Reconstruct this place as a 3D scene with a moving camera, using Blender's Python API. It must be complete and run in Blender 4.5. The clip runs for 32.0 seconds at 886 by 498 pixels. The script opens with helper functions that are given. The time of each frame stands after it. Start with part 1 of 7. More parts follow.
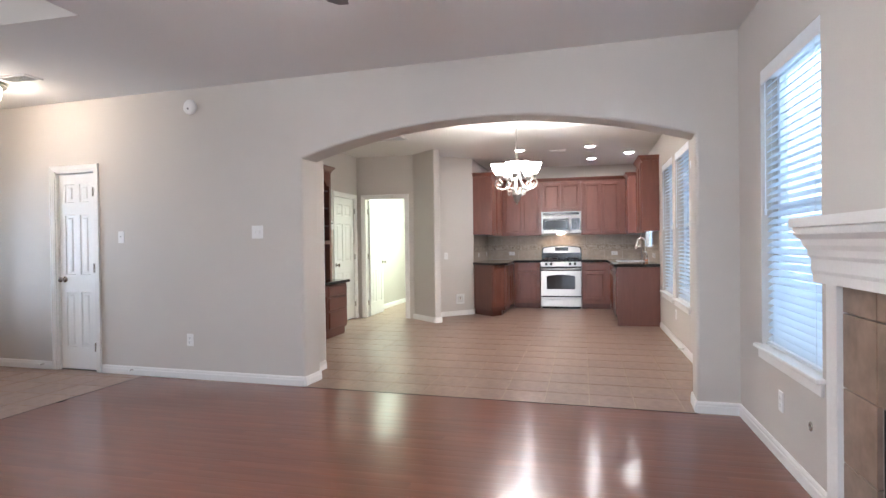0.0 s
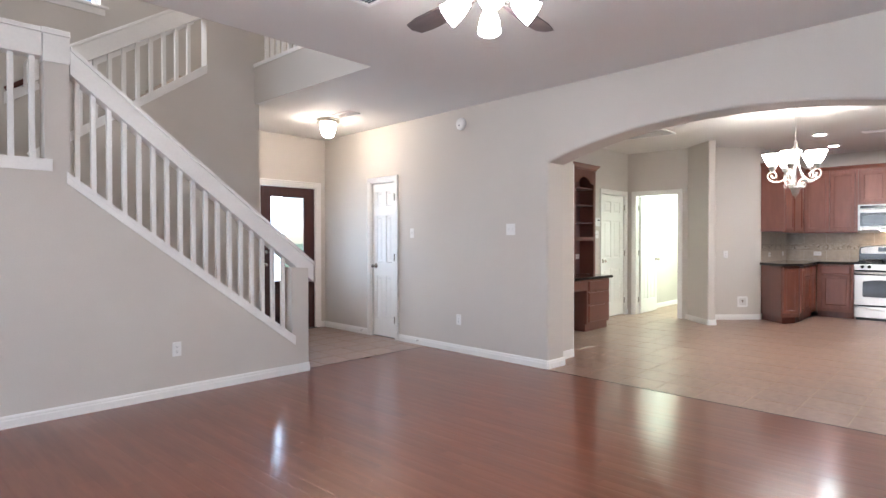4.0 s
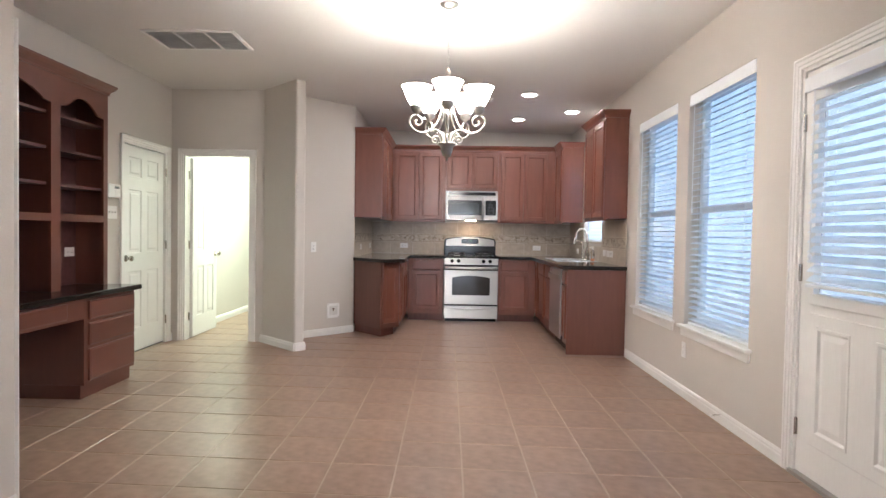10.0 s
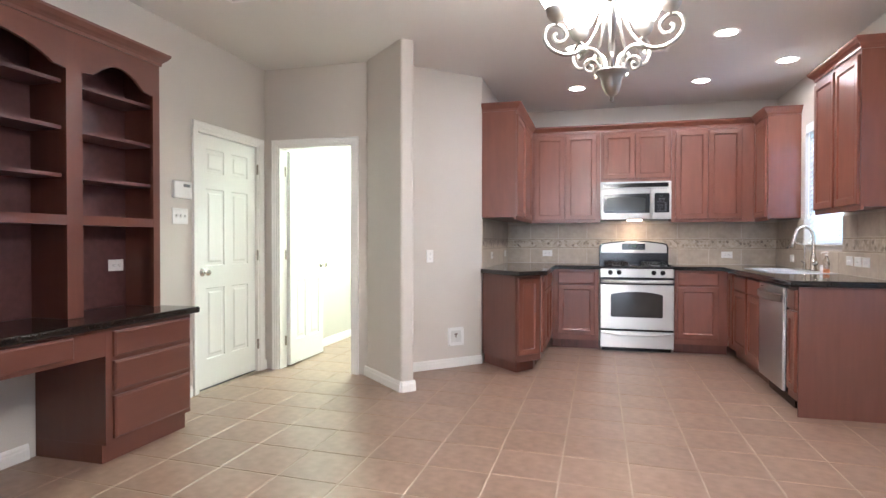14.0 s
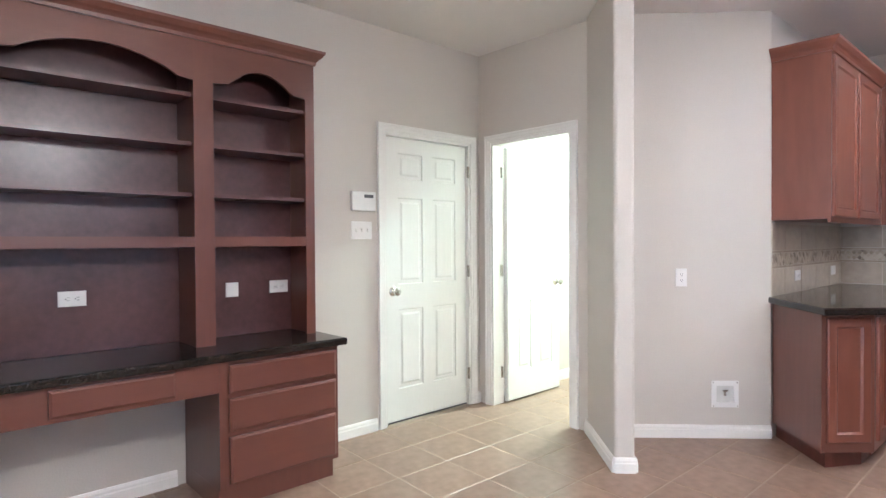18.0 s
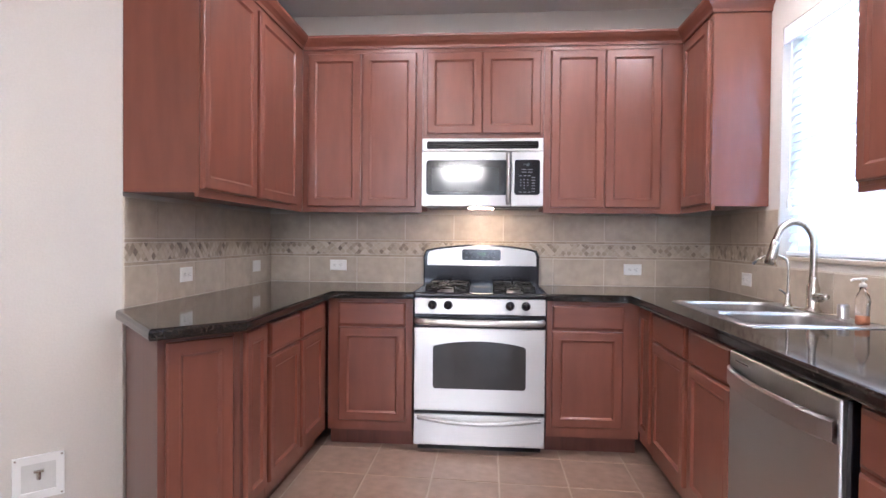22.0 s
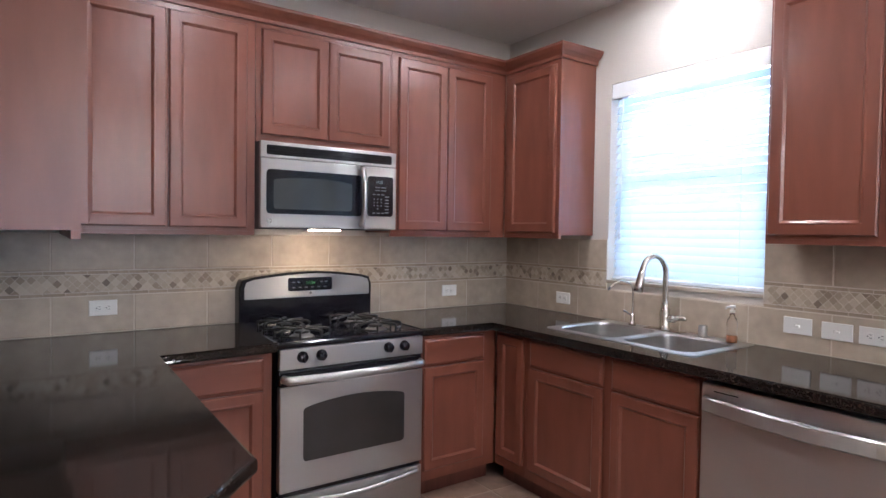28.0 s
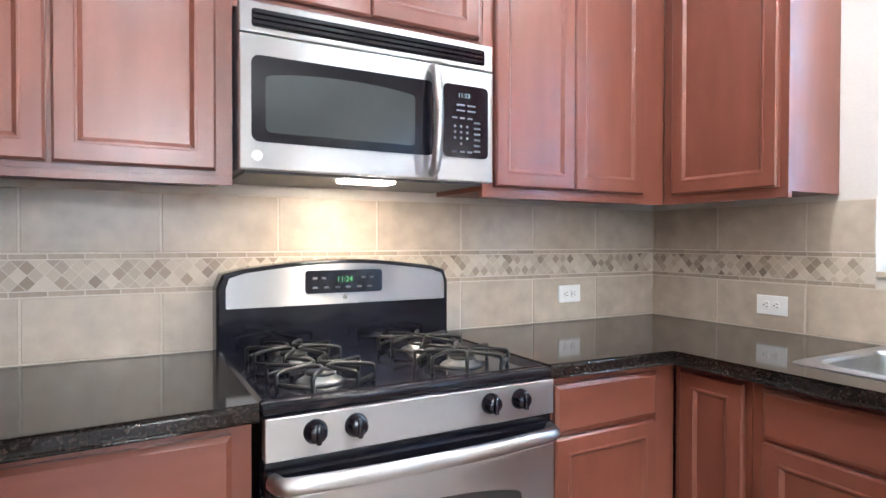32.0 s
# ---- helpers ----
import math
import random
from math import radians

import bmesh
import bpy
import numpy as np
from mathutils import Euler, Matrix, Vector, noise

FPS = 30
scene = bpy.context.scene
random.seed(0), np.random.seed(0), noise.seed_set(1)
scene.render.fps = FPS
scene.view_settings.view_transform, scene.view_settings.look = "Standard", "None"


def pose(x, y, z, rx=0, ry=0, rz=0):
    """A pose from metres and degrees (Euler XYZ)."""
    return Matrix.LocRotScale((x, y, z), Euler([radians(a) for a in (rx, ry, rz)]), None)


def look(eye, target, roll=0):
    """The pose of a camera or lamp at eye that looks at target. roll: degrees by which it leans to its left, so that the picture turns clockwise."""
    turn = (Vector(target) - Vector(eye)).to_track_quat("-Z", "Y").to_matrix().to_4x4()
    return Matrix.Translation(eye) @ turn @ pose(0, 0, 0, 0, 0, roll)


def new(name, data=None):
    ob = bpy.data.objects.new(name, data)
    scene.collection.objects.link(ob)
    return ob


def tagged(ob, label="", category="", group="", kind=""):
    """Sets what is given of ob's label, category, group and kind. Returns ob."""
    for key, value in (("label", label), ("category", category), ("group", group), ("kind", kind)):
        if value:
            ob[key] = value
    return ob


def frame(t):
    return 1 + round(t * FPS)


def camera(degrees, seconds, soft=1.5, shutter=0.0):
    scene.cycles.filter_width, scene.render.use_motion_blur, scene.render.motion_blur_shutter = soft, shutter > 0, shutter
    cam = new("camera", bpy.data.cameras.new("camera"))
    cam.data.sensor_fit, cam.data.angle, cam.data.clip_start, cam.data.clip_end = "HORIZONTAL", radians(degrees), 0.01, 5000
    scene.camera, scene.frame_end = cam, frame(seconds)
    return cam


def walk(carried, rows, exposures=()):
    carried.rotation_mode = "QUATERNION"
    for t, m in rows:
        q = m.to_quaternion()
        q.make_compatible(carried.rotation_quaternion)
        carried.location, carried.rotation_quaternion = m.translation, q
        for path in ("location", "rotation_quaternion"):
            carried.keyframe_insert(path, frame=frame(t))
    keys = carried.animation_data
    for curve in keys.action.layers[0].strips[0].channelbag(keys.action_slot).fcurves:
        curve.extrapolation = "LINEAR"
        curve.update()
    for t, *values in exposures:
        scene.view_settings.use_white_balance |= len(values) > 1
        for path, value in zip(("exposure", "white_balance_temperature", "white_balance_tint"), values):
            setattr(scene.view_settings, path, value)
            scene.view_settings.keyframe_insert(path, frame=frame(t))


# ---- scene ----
EXPOSURES = [(0.0, 2.28, 5750, 12), (3.0, 2.45, 5750, 12), (6.0, 2.4, 5800, 12), (8.0, 2.18, 5900, 12), (12.0, 2.2, 5900, 12), (14.0, 2.58, 5650, 12), (15.0, 2.66, 5400, 12), (18.0, 2.66, 5400, 12), (19.0, 2.45, 5510, 12), (20.0, 2.36, 5560, 13), (21.0, 2.78, 5500, 15), (22.0, 2.68, 5540, 16), (23.0, 2.62, 5540, 16),
             (25.0, 2.55, 5520, 13), (28.0, 2.18, 5460, 13), (29.0, 1.84, 5350, 17), (30.0, 2.4, 5400, 14), (31.0, 2.95, 5400, 10), (32.0, 3.3, 5250, 6)]
cam = camera(74.90, 32.0)
# seconds, eye x, y, z, yaw to the left of +y, pitch, lean
ROWS = [
    (0.0, -0.552, 1.578, 1.252, 13.70, -0.53, -0.73),
    (0.5, -0.203, 1.582, 1.248, 20.51, -0.54, -0.68),
    (1.0, 0.028, 1.537, 1.247, 26.75, -0.62, -0.67),
    (1.5, 0.118, 1.490, 1.241, 31.98, -0.67, -0.51),
    (2.0, 0.155, 1.462, 1.246, 35.39, -0.64, -0.33),
    (2.5, 0.183, 1.444, 1.254, 38.09, -0.64, -0.20),
    (3.0, 0.196, 1.436, 1.257, 40.63, -0.70, -0.14),
    (3.5, 0.183, 1.433, 1.256, 43.03, -0.75, -0.08),
    (5.5, -0.149, 1.634, 1.226, 40.55, -1.11, 0.11),
    (6.0, -0.260, 1.905, 1.181, 31.30, -1.42, 0.35),
    (6.5, -0.420, 2.263, 1.167, 25.39, -1.59, 0.49),
    (7.0, -0.602, 2.637, 1.183, 19.33, -1.54, 0.60),
    (7.5, -0.764, 3.086, 1.175, 14.36, -1.62, 0.67),
    (8.0, -0.890, 3.458, 1.194, 11.16, -1.60, 0.71),
    (8.5, -0.953, 3.742, 1.212, 7.25, -1.67, 0.80),
    (9.0, -1.032, 4.032, 1.222, 3.94, -1.63, 0.87),
    (9.5, -1.152, 4.324, 1.220, 1.68, -1.60, 0.94),
    (10.0, -1.297, 4.591, 1.219, 0.55, -1.51, 0.99),
    (10.5, -1.401, 4.874, 1.206, 0.32, -1.47, 0.95),
    (11.0, -1.456, 5.078, 1.210, 0.23, -1.39, 0.81),
    (11.5, -1.509, 5.234, 1.239, 0.07, -1.16, 0.73),
    (12.0, -1.540, 5.382, 1.221, 0.09, -1.07, 0.67),
    (12.5, -1.489, 5.522, 1.193, 0.40, -1.08, 0.58),
    (13.0, -1.391, 5.719, 1.192, 2.72, -0.97, 0.42),
    (13.5, -1.344, 5.926, 1.172, 8.41, -0.89, 0.22),
    (14.0, -1.364, 6.173, 1.177, 15.09, -0.77, 0.04),
    (14.5, -1.402, 6.393, 1.208, 22.56, -0.74, -0.16),
    (15.0, -1.444, 6.570, 1.260, 30.35, -0.77, -0.25),
    (15.5, -1.476, 6.725, 1.306, 35.88, -0.85, -0.25),
    (17.5, -1.134, 7.351, 1.275, 49.02, -0.72, -0.45),
    (18.0, -1.134, 7.579, 1.286, 47.55, -0.80, -0.35),
    (18.5, -1.113, 7.787, 1.264, 42.54, -0.93, -0.24),
    (19.0, -1.111, 8.058, 1.233, 34.89, -0.98, -0.03),
    (19.5, -1.110, 8.351, 1.178, 26.50, -1.04, 0.20),
    (20.0, -1.057, 8.636, 1.153, 20.34, -1.00, 0.39),
    (20.5, -0.988, 8.906, 1.160, 15.93, -0.98, 0.48),
    (21.0, -0.943, 9.104, 1.181, 11.73, -0.95, 0.46),
    (21.5, -0.918, 9.234, 1.191, 7.09, -0.99, 0.47),
    (22.0, -0.923, 9.343, 1.220, 4.64, -1.00, 0.51),
    (22.5, -0.943, 9.460, 1.256, 2.78, -0.99, 0.58),
    (23.0, -1.028, 9.521, 1.271, 0.02, -1.02, 0.66),
    (23.5, -1.178, 9.512, 1.299, -6.11, -1.07, 0.69),
    (24.0, -1.360, 9.564, 1.305, -11.89, -1.22, 0.75),
    (24.5, -1.535, 9.588, 1.316, -17.77, -1.34, 0.79),
    (25.0, -1.798, 9.497, 1.382, -22.58, -1.52, 0.78),
    (25.5, -2.006, 9.411, 1.442, -27.03, -1.65, 0.81),
    (27.5, -2.264, 9.809, 1.448, -34.92, -1.71, 0.94),
    (28.0, -2.190, 10.133, 1.413, -34.52, -1.67, 0.85),
    (28.5, -2.032, 10.486, 1.367, -33.40, -1.52, 0.69),
    (29.0, -1.961, 10.761, 1.322, -30.26, -1.25, 0.45),
    (29.5, -1.918, 10.988, 1.279, -27.68, -1.02, 0.23),
    (30.0, -1.873, 11.148, 1.234, -26.30, -0.86, 0.07),
    (30.5, -1.802, 11.257, 1.216, -24.71, -0.73, -0.02),
    (31.0, -1.742, 11.336, 1.214, -24.20, -0.74, -0.03),
    (31.5, -1.674, 11.403, 1.220, -24.75, -0.85, 0.01),
    (32.0, -1.590, 11.416, 1.246, -28.69, -0.84, 0.12),
]


def aim(x, y, z, yaw, pitch, lean):
    a, p = radians(yaw), radians(pitch)
    return look((x, y, z), (x - math.sin(a) * math.cos(p), y + math.cos(a) * math.cos(p), z + math.sin(p)), lean)


walk(cam, [(r[0], aim(*r[1:])) for r in ROWS], EXPOSURES)

# ---- daylight and the lamps that are not meshes ----
world = bpy.data.worlds.new("sky")
scene.world = world
world.use_nodes = True
wn = world.node_tree.nodes
sky = wn.new("ShaderNodeTexSky")
sky.sky_type, sky.sun_disc = "NISHITA", False
sky.sun_elevation, sky.sun_rotation = radians(49), radians(0)
wn["Background"].inputs[1].default_value = 0.055
world.node_tree.links.new(sky.outputs[0], wn["Background"].inputs[0])
sun = new("sun", bpy.data.lights.new("sun", "SUN"))
sun.data.energy, sun.data.angle, sun.data.color = 2.0, radians(3), (1.0, 0.96, 0.9)
sun.matrix_world = look((0, 30, 35), (0, 0, 0))

SHADE_GLOW, CAN_GLOW, FOYER_GLOW, FAN_GLOW, HOOD_GLOW = 18.5, 46.0, 16.0, 18.0, 20.0


def window_light(name, m, w, h, watts, colour=(0.80, 0.91, 1.0)):
    """The sky's light in a window's opening."""
    o = new(name, bpy.data.lights.new(name, "AREA"))
    o.data.shape, o.data.size, o.data.size_y, o.data.energy, o.data.color = "RECTANGLE", w, h, watts, colour
    o.matrix_world = m
    return o


window_light("front_door_daylight", pose(-9.5, 5.85, 1.4, 90, 0, -90), 3.0, 3.0, 75, (0.72, 0.86, 1.0))
window_light("fireside_window_daylight", pose(0.95, 5.09, 1.45, 90, 0, 90), 1.5, 2.1, 10.5, (0.68, 0.87, 1.0))
window_light("sink_window_daylight", pose(0.95, 11.96, 1.7, 90, 0, 90), 1.4, 1.7, 22, (0.80, 0.91, 1.0))
window_light("stair_window_daylight", pose(-6.72, 3.05, 4.31, 90, 0, -90), 0.7, 1.08, 10, (1.0, 0.97, 0.92))
for wy in (8.57, 9.74):
    window_light("dining_window_daylight", pose(0.95, wy, 1.45, 90, 0, 90), 1.3, 2.0, 2.0, (0.5, 0.72, 1.0))
window_light("patio_door_daylight", pose(0.95, 7.14, 1.5, 90, 0, 90), 0.6, 1.0, 1.2, (0.6, 0.78, 1.0))
for wx in (-0.9, -2.9):
    window_light("rear_window_daylight", pose(wx, -2.06, 1.45, 90, 0, 0), 1.2, 1.6, 13, (0.90, 0.95, 1.0))
laundry = new("laundry_lamp", bpy.data.lights.new("laundry_lamp", "AREA"))
laundry.data.shape, laundry.data.size, laundry.data.energy, laundry.data.color = "DISK", 0.3, 27.0, (0.83, 1.0, 0.78)
laundry.matrix_world = pose(-3.8, 12.2, 2.69)

# ---- materials ----
def material(name, base, rough=0.5, metal=0.0, bump=0.0, scale=20.0, vary=0.06, tint=0.0, detail=4.0, stretch=(1, 1, 1), coat=0.0, spec=0.5, random_by=0.0, second=None, coarse=1.5, even=False, island=False):
    """A principled surface: two scales of noise in colour, fine relief, and a change of tone from piece to piece."""
    m = bpy.data.materials.new(name)
    m.use_nodes = True
    n, l = m.node_tree.nodes, m.node_tree.links
    b = n["Principled BSDF"]
    b.inputs["Roughness"].default_value, b.inputs["Metallic"].default_value = rough, metal
    b.inputs["Coat Weight"].default_value, b.inputs["Coat Roughness"].default_value = coat, 0.22
    b.inputs["Specular IOR Level"].default_value = spec
    co = n.new("ShaderNodeTexCoord")
    mp = n.new("ShaderNodeMapping")
    mp.inputs["Scale"].default_value = stretch
    l.new(co.outputs["Object"], mp.inputs[0])
    fine, big = n.new("ShaderNodeTexNoise"), n.new("ShaderNodeTexNoise")
    fine.inputs["Scale"].default_value, fine.inputs["Detail"].default_value = scale, detail
    big.inputs["Scale"].default_value, big.inputs["Detail"].default_value = coarse, 3
    l.new(mp.outputs[0], fine.inputs["Vector"])
    l.new(mp.outputs[0], big.inputs["Vector"])
    dark = tuple(c * (1 - vary * 2.2) for c in base) if second is None else second
    light = tuple(min(1, c * (1 + vary)) for c in base)
    mix = n.new("ShaderNodeMix")
    mix.data_type = "RGBA"
    mix.inputs[6].default_value, mix.inputs[7].default_value = (*dark, 1), (*light, 1)
    add = n.new("ShaderNodeMath")
    add.operation = "ADD"
    l.new(fine.outputs[0], add.inputs[0])
    l.new(big.outputs[0], add.inputs[1])
    ramp = n.new("ShaderNodeMapRange")
    ramp.inputs[1].default_value, ramp.inputs[2].default_value = 0.7, 1.3
    l.new(add.outputs[0], ramp.inputs[0])
    l.new(ramp.outputs[0], mix.inputs[0])
    out = mix.outputs[2]
    if random_by:
        info = n.new("ShaderNodeObjectInfo")
        rr = n.new("ShaderNodeMapRange")
        rr.inputs[3].default_value, rr.inputs[4].default_value = 1 - random_by, 1 + random_by
        geo = n.new("ShaderNodeNewGeometry")
        l.new(geo.outputs["Random Per Island"] if island else info.outputs["Random"], rr.inputs[0])
        hsv = n.new("ShaderNodeHueSaturation")
        l.new(rr.outputs[0], hsv.inputs["Value"])
        l.new(out, hsv.inputs["Color"])
        out = hsv.outputs[0]
    l.new(out, b.inputs["Base Color"])
    if bump:
        bp = n.new("ShaderNodeBump")
        bp.inputs["Strength"].default_value, bp.inputs["Distance"].default_value = bump, 0.004
        l.new(fine.outputs[0], bp.inputs["Height"])
        l.new(bp.outputs[0], b.inputs["Normal"])
    rv = n.new("ShaderNodeMapRange")
    rv.inputs[3].default_value, rv.inputs[4].default_value = rough * 0.85, min(1, rough * 1.2)
    l.new(big.outputs[0], rv.inputs[0])
    if not even:
        l.new(rv.outputs[0], b.inputs["Roughness"])
    return m


def glowing(name, colour, strength):
    m = bpy.data.materials.new(name)
    m.use_nodes = True
    b = m.node_tree.nodes["Principled BSDF"]
    b.inputs["Base Color"].default_value = (0.8, 0.8, 0.78, 1)
    b.inputs["Emission Color"].default_value, b.inputs["Emission Strength"].default_value = (*colour, 1), strength
    return m


def clear_glass(name, tint=(0.95, 0.98, 0.98), rough=0.0):
    m = bpy.data.materials.new(name)
    m.use_nodes = True
    b = m.node_tree.nodes["Principled BSDF"]
    b.inputs["Base Color"].default_value = (*tint, 1)
    b.inputs["Roughness"].default_value, b.inputs["Transmission Weight"].default_value, b.inputs["IOR"].default_value = rough, 1.0, 1.45
    return m


WALL = material("wall_paint", (0.60, 0.555, 0.505), 0.75, bump=0.2, scale=110, vary=0.02, coarse=0.7)
CEIL = material("ceiling_paint", (0.74, 0.71, 0.675), 0.85, bump=0.35, scale=90, vary=0.02, coarse=0.6)
TRIM = material("white_trim_paint", (0.82, 0.80, 0.77), 0.35, bump=0.05, scale=60, vary=0.02)
DOORW = material("white_door_paint", (0.84, 0.83, 0.80), 0.38, bump=0.08, scale=80, vary=0.015, stretch=(1, 1, 0.15))
VINYL = material("white_vinyl", (0.84, 0.86, 0.88), 0.4, vary=0.015)
FTILE = material("floor_tile", (0.30, 0.198, 0.146), 0.335, bump=0.04, scale=16, vary=0.10, detail=8, random_by=0.05, coarse=4.0, second=(0.215, 0.136, 0.098))
GROUT = material("floor_grout", (0.44, 0.355, 0.28), 0.9, bump=0.3, scale=150, vary=0.08)
PLANK = material("cherry_floor_plank", (0.192, 0.068, 0.040), 0.285, even=True, scale=16, vary=0.1, detail=4, stretch=(0.14, 1.4, 1), random_by=0.09, second=(0.150, 0.046, 0.025), coarse=2.2)
PLANKS = material("cherry_floor_planks", (0.192, 0.068, 0.040), 0.285, even=True, island=True, scale=16, vary=0.1, detail=4, stretch=(0.14, 1.4, 1), random_by=0.09, second=(0.150, 0.046, 0.025), coarse=2.2)
CHERRY = material("cherry_cabinet_wood", (0.196, 0.065, 0.040), 0.335, scale=11, vary=0.08, detail=6, stretch=(1.5, 1.5, 0.3), random_by=0.06, second=(0.156, 0.049, 0.030), coarse=2.4)
CHERRYH = material("cherry_cabinet_wood_across", (0.196, 0.065, 0.040), 0.335, scale=11, vary=0.08, detail=6, stretch=(0.3, 0.3, 1.5), random_by=0.06, second=(0.156, 0.049, 0.030), coarse=2.4)
VENEER = material("dark_cherry_veneer", (0.150, 0.056, 0.039), 0.335, scale=20, vary=0.10, detail=8, stretch=(1.6, 1.6, 0.16), random_by=0.05, second=(0.128, 0.047, 0.033), coarse=1.4)
DESKW = material("cherry_desk_wood", (0.138, 0.049, 0.032), 0.33, scale=20, vary=0.10, detail=8, stretch=(1.6, 1.6, 0.16), random_by=0.06, second=(0.132, 0.045, 0.032), coarse=1.6)
DESKH = material("cherry_desk_wood_across", (0.138, 0.049, 0.032), 0.33, scale=20, vary=0.10, detail=8, stretch=(0.16, 0.16, 1.6), random_by=0.06, second=(0.132, 0.045, 0.032), coarse=1.6)
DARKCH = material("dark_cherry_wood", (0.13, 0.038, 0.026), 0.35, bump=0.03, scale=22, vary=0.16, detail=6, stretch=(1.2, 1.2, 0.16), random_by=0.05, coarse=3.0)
# Bluish for wood: the windows' cool sheen is partly mixed into the base colour.
INSIDE = material("cabinet_inside_wood", (0.105, 0.043, 0.041), 0.33, scale=20, vary=0.15, stretch=(1.2, 0.2, 1.2), coarse=3.0)
for satin, weight in ((CHERRY, 0.3), (CHERRYH, 0.3), (VENEER, 0.3), (DESKW, 0.2), (DESKH, 0.2), (INSIDE, 0.12)):
    satin.node_tree.nodes["Principled BSDF"].inputs["Coat Weight"].default_value = weight
for lacquered in (PLANK, PLANKS):
    # a hard clear lacquer, faintly uneven, over the stained wood
    pn, pl = lacquered.node_tree.nodes, lacquered.node_tree.links
    pb = pn["Principled BSDF"]
    pb.inputs["Coat Weight"].default_value, pb.inputs["Coat Roughness"].default_value = 0.5, 0.12
    pb.inputs["Specular IOR Level"].default_value = 0.2
    wave, at, relief = pn.new("ShaderNodeTexNoise"), pn.new("ShaderNodeNewGeometry"), pn.new("ShaderNodeBump")
    wave.inputs["Scale"].default_value, wave.inputs["Detail"].default_value = 9, 1
    relief.inputs["Strength"].default_value, relief.inputs["Distance"].default_value = 0.4, 0.004
    along = pn.new("ShaderNodeMapping")
    along.inputs["Scale"].default_value = (0.15, 1.4, 1)
    pl.new(at.outputs["Position"], along.inputs[0])
    pl.new(along.outputs[0], wave.inputs["Vector"])
    pl.new(wave.outputs[0], relief.inputs["Height"])
    pl.new(relief.outputs[0], pb.inputs["Coat Normal"])


def steel(name, base, rough):
    """Steel brushed from side to side: its highlights draw out upwards."""
    m = material(name, base, rough, metal=1.0, scale=90, vary=0.006, stretch=(0.3, 0.3, 3))
    n, l = m.node_tree.nodes, m.node_tree.links
    b = n["Principled BSDF"]
    for k in list(b.inputs["Roughness"].links):
        l.remove(k)
    tan = n.new("ShaderNodeTangent")
    tan.direction_type, tan.axis = "RADIAL", "Z"
    b.inputs["Anisotropic"].default_value, b.inputs["Anisotropic Rotation"].default_value = 0.9, 0.25
    l.new(tan.outputs[0], b.inputs["Tangent"])
    return m


STEEL = steel("brushed_steel", (0.49, 0.482, 0.47), 0.37)
STEELV = steel("brushed_dark_steel", (0.56, 0.56, 0.56), 0.32)
NICKEL = material("satin_nickel", (0.60, 0.57, 0.52), 0.25, metal=1.0, vary=0.04, scale=40)
FORGED = material("brushed_chandelier_nickel", (0.40, 0.38, 0.35), 0.34, metal=1.0, vary=0.04, scale=40)
SINK = material("sink_steel", (0.42, 0.405, 0.39), 0.38, metal=1.0, vary=0.04, scale=50)
BLACK = material("black_enamel", (0.006, 0.006, 0.010), 0.12, vary=0.1, scale=30)
IRON = material("cast_iron", (0.009, 0.009, 0.009), 0.32, scale=120, vary=0.1)
KEYINK = material("grey_key_print", (0.07, 0.07, 0.07), 0.5, vary=0.05)
BURNER = material("burner_aluminium", (0.28, 0.28, 0.28), 0.4, metal=1.0, vary=0.1)
DARKGLASS = material("dark_oven_glass", (0.035, 0.033, 0.032), 0.06, vary=0.1, scale=3, spec=0.6)
MWGLASS = material("microwave_window", (0.05, 0.055, 0.055), 0.10, vary=0.1, scale=3, spec=0.45)
PLASTIC = material("white_plastic", (0.80, 0.79, 0.77), 0.35, vary=0.01)
GREYP = material("grey_plastic", (0.10, 0.10, 0.11), 0.4, vary=0.05)
PRINT = material("pale_print", (0.12, 0.12, 0.125), 0.5, vary=0.02)
SPLASH = material("backsplash_tile", (0.465, 0.39, 0.305), 0.335, bump=0.10, scale=16, vary=0.09, detail=7, random_by=0.04, second=(0.375, 0.306, 0.236), coarse=5)
SGROUT = material("backsplash_grout", (0.60, 0.53, 0.44), 0.9, bump=0.2, scale=200, vary=0.06)
FPTILE = material("fireplace_tile", (0.30, 0.205, 0.15), 0.35, bump=0.08, scale=14, vary=0.18, detail=6, random_by=0.06, coarse=4)
SLAT = material("blind_slat", (0.82, 0.86, 0.90), 0.45, vary=0.01)
thin, sheer = SLAT.node_tree.nodes.new("ShaderNodeMixShader"), SLAT.node_tree.nodes.new("ShaderNodeBsdfTranslucent")
sheer.inputs[0].default_value, thin.inputs[0].default_value = (0.80, 0.88, 0.95, 1), 0.5
SLAT.node_tree.links.new(SLAT.node_tree.nodes["Principled BSDF"].outputs[0], thin.inputs[1])
SLAT.node_tree.links.new(sheer.outputs[0], thin.inputs[2])
SLAT.node_tree.links.new(thin.outputs[0], SLAT.node_tree.nodes["Material Output"].inputs[0])
GLASS = clear_glass("window_glass")
FRONTDOOR = material("dark_mahogany_door", (0.055, 0.016, 0.014), 0.3, scale=20, vary=0.2, stretch=(1.4, 1.4, 0.15))
SOAP = clear_glass("clear_plastic", (0.98, 0.95, 0.93), 0.05)
ORANGE = material("orange_soap", (0.80, 0.36, 0.20), 0.25, vary=0.03)
DISPLAY = glowing("display_pale", (0.75, 0.9, 0.85), 0.07)
CLOCK = glowing("display_green", (0.25, 0.9, 0.2), 0.09)
